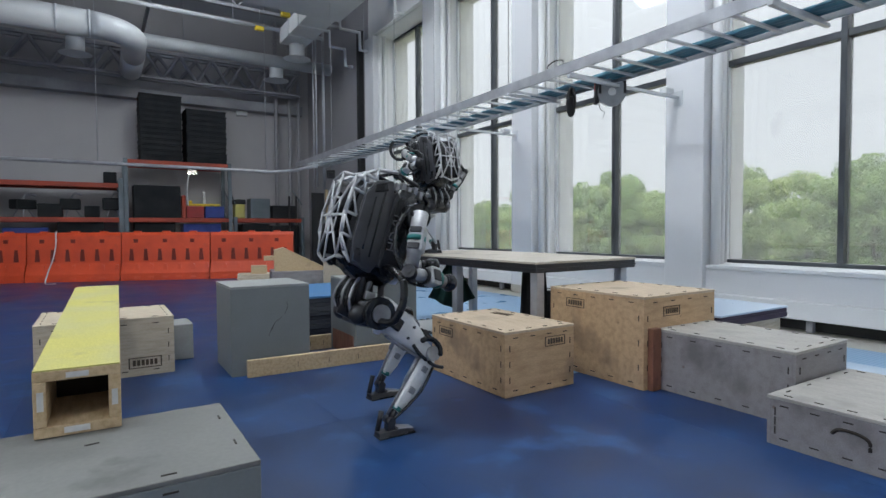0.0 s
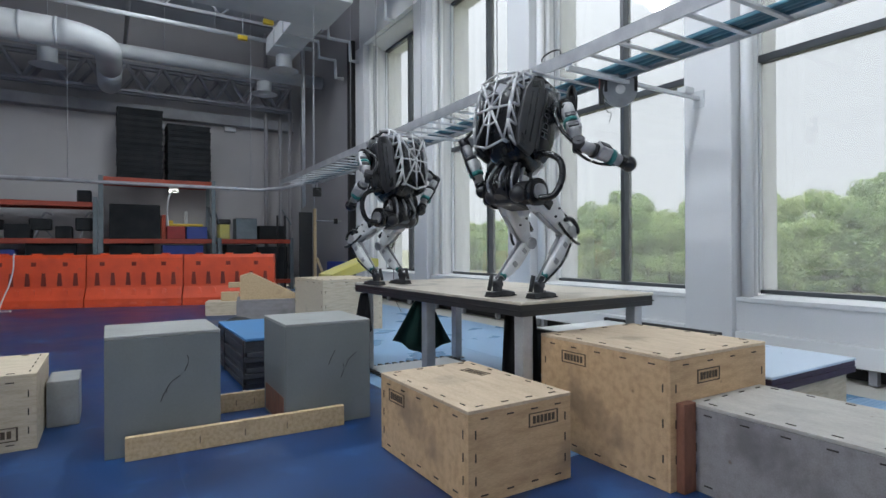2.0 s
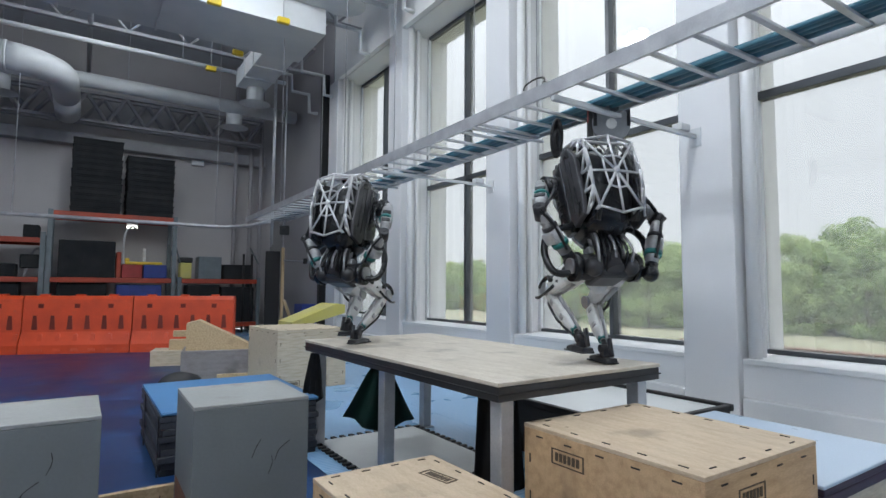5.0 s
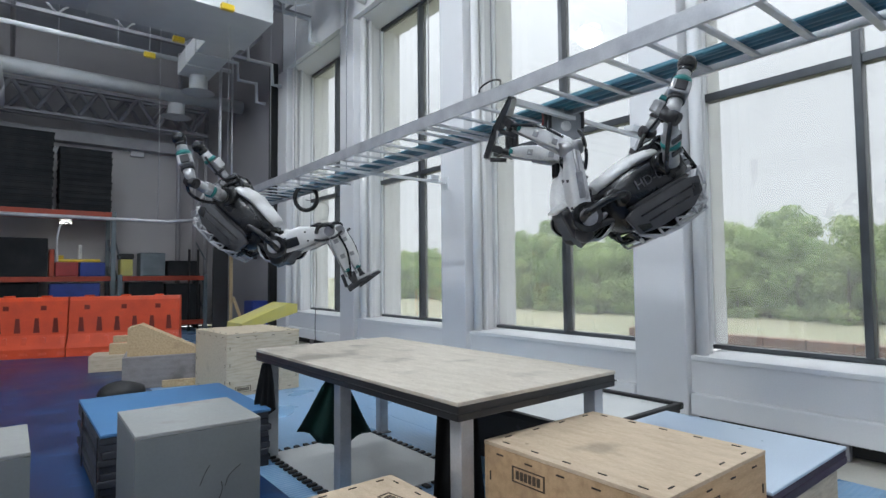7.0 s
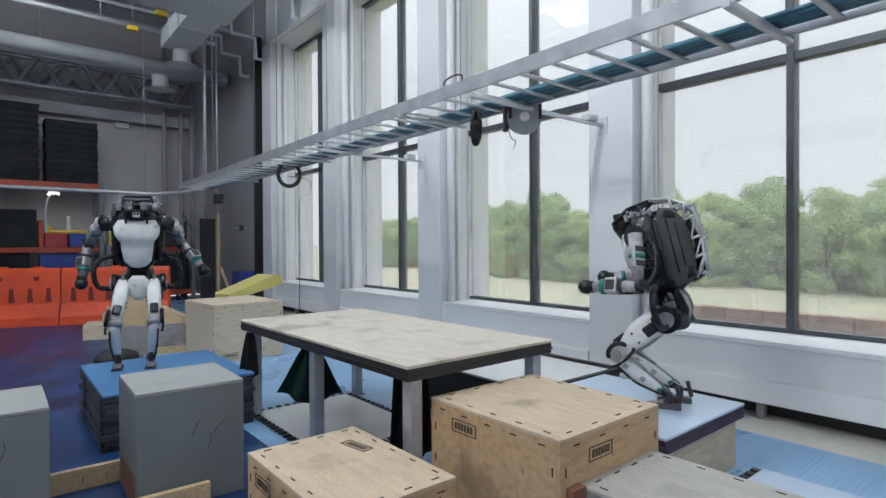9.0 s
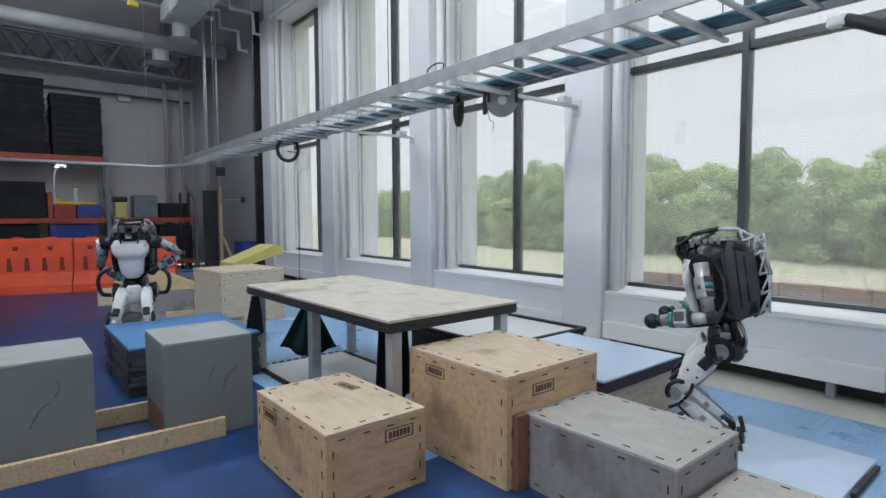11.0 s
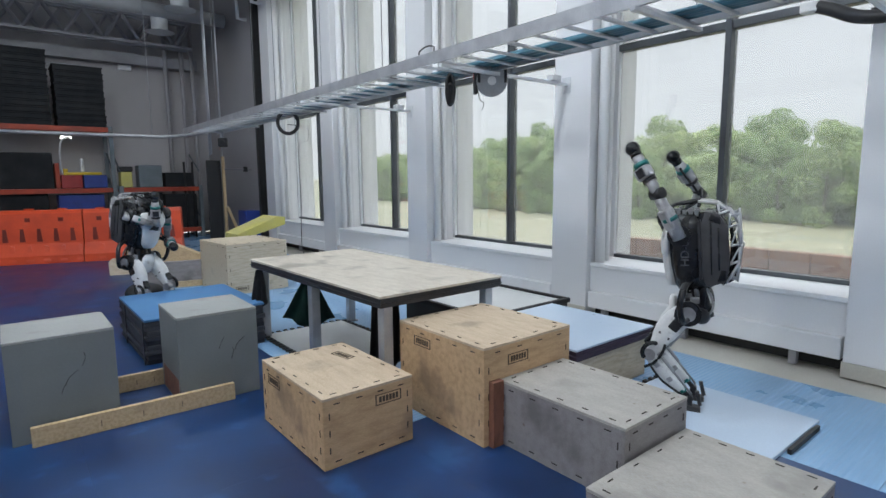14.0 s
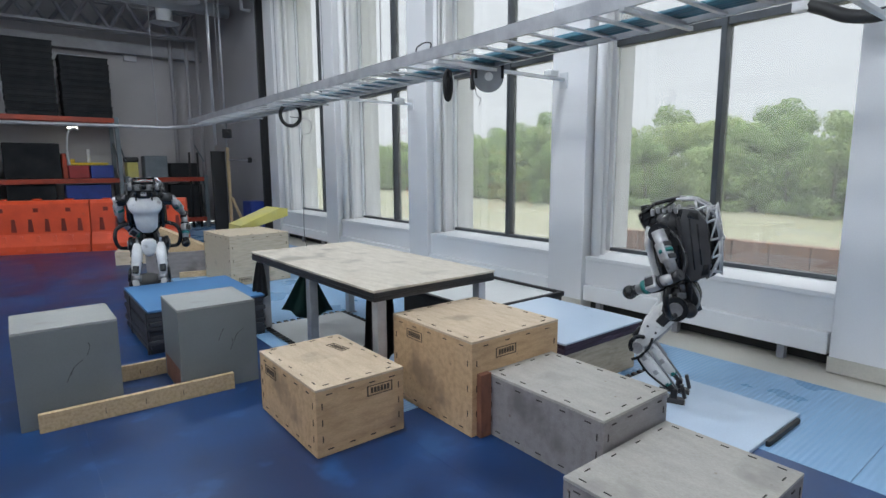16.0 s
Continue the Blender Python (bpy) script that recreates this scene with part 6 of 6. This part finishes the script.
NEAR_FLIP_2 = [
    (6.6, 0, 140, 31, (3.85, 3.27, 1.16), (3.74, 3.55, 0.92), (3.62, 3.39, 0.92), (3.48, 4.05, 1.46), (3.21, 3.71, 1.47)),
    (6.7, 0, 142, 16, (3.82, 3.3, 1.27), (3.74, 3.55, 0.92), (3.62, 3.4, 0.92), (3.73, 3.76, 2.32), (3.44, 3.42, 2.17)),
    (6.8, 0, 144, -14, (3.76, 3.37, 1.43), (3.75, 3.54, 0.92), (3.62, 3.4, 0.92), (4.04, 3.38, 2.44), (3.71, 3.1, 2.28)),
    (6.9, 1, 146, -45, (3.77, 3.39, 1.66), (3.6, 3.76, 1.21), (3.52, 3.56, 1.24), (4.42, 2.89, 2.53), (4.01, 2.73, 2.37)),
    (7, 1, 148, -61, (3.85, 3.42, 1.73), (3.67, 3.84, 2.18), (3.58, 3.65, 2.29), (4.41, 2.97, 2.67), (4.03, 2.81, 2.48)),
    (7.1, 1, 150, -103, (3.98, 3.41, 1.92), (4.12, 3.35, 2.39), (4.02, 3.19, 2.35), (4.36, 3.17, 2.43), (3.99, 3.02, 2.32)),
]
NEAR_FLIP_3 = [
    (7.2, 1, 152, -201, (4.28, 3.1, 1.93), (4.6, 2.7, 1.9), (4.42, 2.68, 1.82), (4.13, 3.75, 2.04), (3.86, 3.46, 1.93)),
    (7.3, 1, 152, -245, (4.46, 2.99, 1.76), (4.67, 2.76, 1.26), (4.47, 2.79, 1.25), (4.34, 3.63, 2.04), (4.12, 3.22, 1.97)),
    (7.4, 0, 150, -274, (4.55, 2.98, 1.39), (4.63, 3.02, 0.5), (4.46, 2.97, 0.5), (4.6, 3.31, 1.65), (4.17, 3.29, 1.64)),
]
NEAR_LAND_1 = [
    (7.5, 0, 148, -293, (4.53, 2.97, 0.97), (4.54, 3.14, 0.5), (4.41, 3.01, 0.5), (4.56, 3.35, 0.97), (4.19, 3.19, 1.08)),
    (7.6, 0, 144, -314, (4.51, 2.97, 0.79), (4.48, 3.23, 0.5), (4.35, 3.08, 0.5), (4.53, 3.38, 0.8), (4.18, 3.16, 0.94)),
    (7.7, 0, 140, -327, (4.48, 2.98, 0.85), (4.46, 3.23, 0.5), (4.34, 3.05, 0.5), (4.444, 3.369, 0.957), (3.957, 3.06, 0.958)),
    (8, 0, 134, -332, (4.51, 2.89, 1.0), (4.52, 3.06, 0.5), (4.4, 2.89, 0.5), (4.459, 3.338, 1.077), (3.994, 3.029, 1.063)),
    (8.3, 0, 132, -340, (4.49, 2.87, 1.09), (4.55, 2.97, 0.5), (4.42, 2.8, 0.5), (4.498, 3.272, 1.114), (4.034, 2.965, 1.109)),
    (8.5, 1, 130, -346, (4.48, 2.87, 1.37), (4.58, 2.88, 0.58), (4.37, 2.87, 0.67), (4.583, 3.175, 1.641), (4.098, 2.898, 1.581)),
]
NEAR_LAND_2 = [
    (8.7, 1, 124, -347, (4.48, 2.84, 1.23), (4.56, 2.89, 0.51), (4.43, 2.72, 0.6), (4.55, 3.228, 1.37), (4.068, 2.959, 1.347)),
    (9, 0, 114, -347, (4.54, 2.76, 1.0), (4.7, 2.74, 0.5), (4.5, 2.71, 0.5), (4.622, 3.251, 1.236), (4.11, 3.05, 1.203)),
]
NEAR_POSE_1 = [
    (10, 0, 114, -348, (4.54, 2.74, 0.91), (4.7, 2.74, 0.5), (4.5, 2.71, 0.5), (4.626, 3.223, 1.213), (4.111, 3.027, 1.186)),
    (10.3, 1, 114, -350, (4.53, 2.38, 0.94), (4.69, 2.34, 0.52), (4.5, 2.28, 0.5), (4.636, 2.819, 1.001), (4.133, 2.596, 1.005)),
    (10.55, 0, 114, -353, (4.53, 2.01, 0.63), (4.69, 1.94, 0.1), (4.49, 1.87, 0.1), (4.656, 2.404, 0.817), (4.14, 2.211, 0.836)),
    (11.5, 0, 114, -353, (4.53, 1.98, 0.68), (4.69, 1.94, 0.1), (4.49, 1.87, 0.1), (4.655, 2.376, 0.798), (4.135, 2.191, 0.828)),
    (12, 0, 114, -353, (4.53, 1.98, 0.68), (4.69, 1.94, 0.1), (4.49, 1.87, 0.1), (4.666, 2.351, 0.8), (4.146, 2.166, 0.832)),
    (12.3, 0, 114, -352, (4.54, 1.97, 0.71), (4.69, 1.94, 0.1), (4.49, 1.87, 0.1), (4.606, 2.498, 1.052), (4.076, 2.337, 1.222)),
]
NEAR_POSE_2 = [
    (12.5, 0, 114, -353, (4.54, 1.95, 0.74), (4.69, 1.94, 0.1), (4.49, 1.87, 0.1), (4.599, 2.494, 1.18), (4.056, 2.361, 1.375)),
    (13, 0, 114, -355, (4.54, 1.95, 0.73), (4.69, 1.94, 0.1), (4.49, 1.87, 0.1), (4.683, 2.304, 1.622), (4.115, 2.227, 1.657)),
    (13.5, 0, 114, -356, (4.55, 1.95, 0.71), (4.69, 1.94, 0.1), (4.49, 1.87, 0.1), (4.746, 2.187, 1.782), (4.155, 2.161, 1.819)),
    (14, 0, 114, -357, (4.54, 1.95, 0.73), (4.69, 1.94, 0.1), (4.49, 1.87, 0.1), (4.734, 2.191, 1.779), (4.145, 2.161, 1.821)),
    (14.5, 0, 114, -360, (4.54, 1.96, 0.72), (4.69, 1.94, 0.1), (4.49, 1.87, 0.1), (4.743, 2.18, 1.777), (4.154, 2.15, 1.814)),
    (15, 0, 114, -357, (4.54, 1.95, 0.71), (4.69, 1.94, 0.1), (4.49, 1.87, 0.1), (4.739, 2.179, 1.648), (4.147, 2.156, 1.717)),
]
NEAR_POSE_3 = [
    (15.5, 0, 114, -353, (4.54, 1.96, 0.71), (4.69, 1.94, 0.1), (4.49, 1.87, 0.1), (4.705, 2.266, 0.849), (4.154, 2.151, 0.965)),
    (16, 0, 114, -352, (4.55, 1.94, 0.73), (4.69, 1.94, 0.1), (4.49, 1.87, 0.1), (4.721, 2.231, 0.818), (4.194, 2.064, 0.848)),
]
NEAR = NEAR_RUN_1 + NEAR_RUN_2 + NEAR_RUN_3 + NEAR_FLIP_1 + NEAR_FLIP_2 + NEAR_FLIP_3 + NEAR_LAND_1 + NEAR_LAND_2 + NEAR_POSE_1 + NEAR_POSE_2 + NEAR_POSE_3
FAR_RUN_1 = [
    (0, 0, 108, 8, (2.98, 5.1, 1.36), (3.05, 5.14, 0.92), (2.8, 5.13, 0.92), (3.24, 5.13, 1.48), (2.61, 5.14, 1.67)),
    (0.5, 0, 108, 8, (2.99, 5.11, 1.41), (3.1, 5.12, 0.92), (2.8, 5.14, 0.92), (3.28, 5.12, 1.56), (2.56, 5.18, 1.56)),
    (1, 0, 108, 8, (2.84, 5.2, 1.36), (3.0, 5.19, 0.92), (2.74, 5.19, 0.92), (3.22, 5.17, 1.56), (2.52, 5.21, 1.55)),
    (1.5, 0, 108, 8, (2.92, 5.17, 1.35), (3.05, 5.18, 0.92), (2.79, 5.17, 0.92), (3.24, 5.17, 1.56), (2.56, 5.2, 1.53)),
    (2, 0, 108, 8, (2.95, 5.17, 1.42), (3.05, 5.19, 0.92), (2.79, 5.18, 0.92), (3.24, 5.18, 1.52), (2.57, 5.2, 1.54)),
    (2.5, 0, 108, 8, (2.99, 5.16, 1.39), (3.06, 5.2, 0.92), (2.8, 5.19, 0.92), (3.31, 5.16, 1.51), (2.58, 5.21, 1.54)),
]
FAR_RUN_2 = [
    (3, 0, 108, 8, (2.97, 5.19, 1.38), (3.06, 5.21, 0.92), (2.81, 5.2, 0.92), (3.3, 5.18, 1.52), (2.58, 5.22, 1.52)),
    (3.5, 0, 108, 8, (2.95, 5.21, 1.41), (3.07, 5.22, 0.92), (2.81, 5.21, 0.96), (3.31, 5.19, 1.57), (2.58, 5.23, 1.52)),
    (4, 0, 108, 8, (2.97, 5.21, 1.4), (3.07, 5.23, 0.92), (2.82, 5.22, 0.92), (3.31, 5.21, 1.55), (2.6, 5.23, 1.51)),
]
FAR_FLIP_1 = [
    (4.5, 0, 88, 10, (2.96, 5.22, 1.4), (3.06, 5.22, 0.97), (2.86, 5.22, 0.92), (3.24, 5.19, 1.52), (2.65, 5.26, 1.47)),
    (5, 0, 32, 15, (2.93, 5.24, 1.36), (3.02, 5.18, 0.92), (2.96, 5.23, 0.98), (3.05, 5.15, 1.42), (2.79, 5.33, 1.37)),
    (5.5, 0, -12, 19, (2.90, 5.25, 1.33), (2.99, 5.15, 0.98), (3.06, 5.25, 0.92), (2.87, 5.11, 1.33), (2.91, 5.40, 1.28)),
    (6.3, 0, -48, 23, (2.88, 5.27, 1.27), (2.96, 5.12, 0.92), (3.14, 5.26, 0.92), (2.73, 5.08, 1.26), (3.02, 5.46, 1.20)),
    (6.4, 0, -48, 24, (2.89, 5.27, 1.25), (2.95, 5.13, 0.92), (3.14, 5.27, 0.92), (2.72, 5.10, 1.32), (2.99, 5.48, 1.20)),
    (6.5, 0, -48, 23, (2.85, 5.30, 1.20), (2.93, 5.15, 0.92), (3.12, 5.29, 0.92), (2.79, 5.07, 1.19), (3.05, 5.46, 1.17)),
]
FAR_FLIP_2 = [
    (6.6, 0, -48, 20, (2.84, 5.32, 1.14), (2.94, 5.15, 0.92), (3.13, 5.29, 0.92), (3.10, 4.94, 1.35), (3.39, 5.31, 1.39)),
    (6.7, 0, -48, 18, (2.83, 5.33, 1.18), (2.96, 5.16, 0.92), (3.14, 5.30, 0.92), (3.39, 4.82, 1.57), (3.59, 5.23, 1.62)),
    (6.8, 0, -48, -7, (2.84, 5.33, 1.33), (2.97, 5.16, 0.92), (3.14, 5.31, 0.92), (2.96, 5.03, 2.07), (3.09, 5.47, 2.16)),
    (6.9, 1, -48, -31, (2.92, 5.39, 1.56), (2.96, 5.27, 0.93), (3.10, 5.42, 0.93), (2.21, 5.45, 2.18), (2.37, 5.87, 2.30)),
    (7, 1, -48, -50, (2.98, 5.51, 1.64), (3.39, 5.24, 1.39), (3.57, 5.39, 1.42), (2.20, 5.57, 2.37), (2.38, 5.98, 2.48)),
    (7.1, 1, -48, -115, (3.02, 5.64, 1.98), (3.10, 5.51, 2.38), (3.25, 5.66, 2.40), (2.36, 5.63, 2.20), (2.59, 6.02, 2.33)),
]
FAR_FLIP_3 = [
    (7.2, 1, -48, -172, (2.78, 5.86, 2.08), (2.58, 5.82, 2.35), (2.68, 5.99, 2.41), (2.90, 5.60, 1.90), (3.03, 6.01, 1.99)),
    (7.3, 1, -50, -222, (2.64, 6.03, 1.97), (2.22, 6.05, 1.72), (2.32, 6.21, 1.75), (3.11, 5.68, 1.73), (3.27, 6.07, 1.81)),
    (7.4, 1, -55, -265, (2.58, 6.17, 1.62), (2.15, 6.19, 1.05), (2.28, 6.33, 1.03), (3.11, 5.85, 1.84), (3.20, 6.21, 1.92)),
]
FAR_LAND_1 = [
    (7.5, 0, -52, -308, (2.53, 6.26, 1.09), (2.36, 6.22, 0.50), (2.50, 6.35, 0.50), (2.79, 6.03, 1.07), (2.94, 6.35, 1.09)),
    (7.6, 0, -50, -322, (2.47, 6.28, 0.87), (2.33, 6.24, 0.50), (2.48, 6.35, 0.50), (2.67, 6.08, 0.87), (2.80, 6.36, 0.88)),
    (7.7, 0, -50, -335, (2.49, 6.28, 0.90), (2.31, 6.26, 0.50), (2.48, 6.34, 0.50), (2.60, 6.13, 0.86), (2.74, 6.36, 0.88)),
    (8, 0, -52, -350, (2.48, 6.30, 0.98), (2.32, 6.30, 0.50), (2.50, 6.33, 0.50), (2.59, 6.20, 1.01), (2.77, 6.31, 1.09)),
    (8.3, 0, -60, -350, (2.43, 6.32, 1.27), (2.30, 6.34, 0.50), (2.48, 6.33, 0.50), (1.97, 6.39, 1.66), (2.75, 6.29, 1.62)),
    (8.5, 1, -68, -350, (2.38, 6.32, 1.43), (2.28, 6.34, 0.59), (2.47, 6.31, 0.60), (1.67, 6.46, 1.85), (2.69, 6.26, 1.91)),
]
FAR_LAND_2 = [
    (8.7, 0, -86, -350, (2.28, 6.33, 1.31), (2.15, 6.37, 0.50), (2.36, 6.31, 0.50), (1.70, 6.47, 1.56), (2.70, 6.23, 1.62)),
    (9, 0, -104, -350, (2.14, 6.34, 1.15), (1.98, 6.39, 0.50), (2.22, 6.30, 0.50), (1.73, 6.47, 1.18), (2.64, 6.20, 1.26)),
]
FAR_POSE_1 = [
    (10, 0, -108, -350, (2.14, 6.36, 1.06), (1.98, 6.41, 0.50), (2.22, 6.32, 0.50), (1.74, 6.49, 1.17), (2.63, 6.22, 1.25)),
    (10.3, 1, -112, -350, (2.11, 6.67, 1.06), (1.95, 6.72, 0.55), (2.19, 6.63, 0.55), (1.89, 6.76, 0.99), (2.42, 6.56, 1.10)),
    (10.55, 0, -112, -350, (2.08, 6.98, 0.69), (1.93, 7.03, 0.08), (2.17, 6.94, 0.08), (2.03, 7.04, 0.80), (2.20, 6.90, 0.96)),
    (11.5, 0, -104, -350, (2.07, 7.0, 0.73), (1.93, 7.05, 0.08), (2.17, 6.96, 0.08), (1.997, 6.8, 0.845), (2.268, 6.8, 0.924)),
    (12, 0, -100, -350, (2.09, 7.0, 0.7), (1.94, 7.05, 0.08), (2.18, 6.96, 0.08), (1.961, 6.7, 0.925), (1.95, 6.62, 1.37)),
    (12.5, 0, -106, -350, (2.08, 7.01, 0.7), (1.93, 7.05, 0.08), (2.17, 6.98, 0.08), (1.982, 6.7, 0.875), (1.84, 6.6, 1.37)),
]
FAR_POSE_2 = [
    (13, 0, -102, -350, (2.07, 7.02, 0.72), (1.91, 7.04, 0.08), (2.17, 7.0, 0.08), (1.95, 6.72, 0.95), (2.3, 6.8, 0.93)),
    (13.5, 0, -62, -350, (2.06, 7.02, 0.74), (1.89, 7.03, 0.08), (2.17, 7.03, 0.08), (2.19, 6.7, 1.49), (2.35, 6.8, 0.9)),
    (14, 0, -58, -350, (2.04, 7.03, 0.75), (1.88, 7.04, 0.08), (2.16, 7.03, 0.08), (2.13, 6.68, 1.46), (2.32, 6.8, 0.91)),
    (14.5, 0, -80, -350, (2.03, 7.04, 0.77), (1.86, 7.07, 0.08), (2.14, 7.02, 0.08), (2.177, 6.75, 0.943), (2.378, 6.8, 0.877)),
    (15, 0, -102, -350, (2.05, 7.04, 0.79), (1.87, 7.1, 0.08), (2.15, 7.0, 0.08), (1.979, 6.75, 0.908), (2.396, 6.8, 0.863)),
    (15.5, 0, -103, -350, (2.08, 7.04, 0.82), (1.9, 7.1, 0.08), (2.18, 7.0, 0.08), (2.06, 7.1, 0.88), (2.43, 6.93, 0.85)),
]
FAR_POSE_3 = [
    (16, 0, -103, -350, (2.08, 7.05, 0.84), (1.91, 7.1, 0.08), (2.19, 7.01, 0.08), (2.08, 7.1, 0.88), (2.45, 6.93, 0.85)),
]
FAR = FAR_RUN_1 + FAR_RUN_2 + FAR_FLIP_1 + FAR_FLIP_2 + FAR_FLIP_3 + FAR_LAND_1 + FAR_LAND_2 + FAR_POSE_1 + FAR_POSE_2 + FAR_POSE_3


def glide(rows, pick, t):
    """A value between rows: a smooth curve that does not overshoot."""
    ts = [r[0] for r in rows]
    i = max(0, min(len(ts) - 2, next((k for k in range(len(ts) - 1) if t < ts[k + 1]), len(ts) - 2)))
    val = [np.atleast_1d(np.array(pick(r), float)) for r in rows[max(0, i - 1):i + 3]]
    tt = ts[max(0, i - 1):i + 3]
    j = i - max(0, i - 1)
    def slope(k):
        if k == 0 or k == len(tt) - 1:
            return np.zeros_like(val[0])
        a = (val[k] - val[k - 1]) / (tt[k] - tt[k - 1])
        b = (val[k + 1] - val[k]) / (tt[k + 1] - tt[k])
        same = a * b > 0
        return np.where(same, 2 * a * b / np.where(same, a + b, 1), 0)
    h = tt[j + 1] - tt[j]
    u = min(1.0, max(0.0, (t - tt[j]) / h))
    m0, m1 = slope(j) * h, slope(j + 1) * h
    return (2 * u ** 3 - 3 * u ** 2 + 1) * val[j] + (u ** 3 - 2 * u ** 2 + u) * m0 + (3 * u ** 2 - 2 * u ** 3) * val[j + 1] + (u ** 3 - u ** 2) * m1


def bone(a, b, pole):
    """A pose at a whose -z runs to b, with x towards the pole."""
    z = (a - b).normalized()
    y = z.cross(pole)
    y = y.normalized() if y.length > 1e-4 else Vector((0, 1, 0))
    x = y.cross(z)
    m = Matrix((x, y, z)).transposed().to_4x4()
    m.translation = a
    return m


def two_bones(a, target, l1, l2, pole):
    """Joint and end of a limb of two bones that reaches for the target."""
    d = target - a
    far = min(max(d.length, abs(l1 - l2) + 0.03), (l1 + l2) * 0.995)
    d = d.normalized()
    c = (l1 * l1 + far * far - l2 * l2) / (2 * l1 * far)
    side = (pole - d * pole.dot(d)).normalized()
    knee = a + d * (l1 * c) + side * (l1 * math.sqrt(max(0.0, 1 - c * c)))
    return knee, a + d * far


def key_robot(rb, limbs, rows):
    times = sorted({round(0.1 * k, 1) for k in range(0, 43)} | {4.2 + 0.21 * k for k in range(1, 10)} | {round(6.3 + 0.1 * k, 1) for k in range(30)}
                   | {9.2 + 0.15 * k for k in range(1, 14)} | {round(11.3 + 0.25 * k, 2) for k in range(19)} | {16.0})
    tracks = {k: [] for k in ["root", *limbs]}
    for t in times:
        yaw, lean, air = (float(glide(rows, lambda r, n=n: r[n], t)[0]) for n in (2, 3, 1))
        hip, fr, fl, gr, gl = (Vector(glide(rows, lambda r, n=n: r[n], t)) for n in range(4, 9))
        root = pose(*hip, 0, 0, yaw) @ pose(0, 0, 0, 0, lean, 0)
        tracks["root"].append((t, root))
        inv = root.inverted()
        level = inv.to_3x3() @ Euler((0, 0, radians(yaw))).to_matrix()
        for side, s, foot, grip in (("r", -1, fr, gr), ("l", 1, fl, gl)):
            a = Vector((-0.02, 0.115 * s, 0))
            knee, end = two_bones(a, inv @ foot, THIGH, SHIN, Vector((1, 0.12 * s, 0.25)))
            bend = Vector((1, 0, 0.3))
            tracks["th" + side].append((t, bone(a, knee, bend)))
            shin = bone(knee, end, bend)
            tracks["sh" + side].append((t, shin))
            hang = (shin.to_3x3() @ Euler((0, radians(-10), 0)).to_matrix()).to_quaternion()
            q = level.to_quaternion().slerp(hang, min(1, max(0, air)))
            m = q.to_matrix().to_4x4()
            m.translation = end
            tracks["ft" + side].append((t, m))
            a = Vector((0.03, 0.275 * s, 0.54))
            elbow, end = two_bones(a, inv @ grip, UPPER, FORE - 0.03, Vector((-0.45, 0.35 * s, -0.8)))
            out = Vector((0.5, 0.5 * s, 0.3))
            tracks["ua" + side].append((t, bone(a, elbow, out)))
            tracks["fa" + side].append((t, bone(elbow, end, out)))
    walk(rb, tracks["root"])
    for k, ob in limbs.items():
        walk(ob, tracks[k])


def motions():
    key_robot(near_robot, near_limbs, NEAR)
    key_robot(far_robot, far_limbs, FAR)


motions()
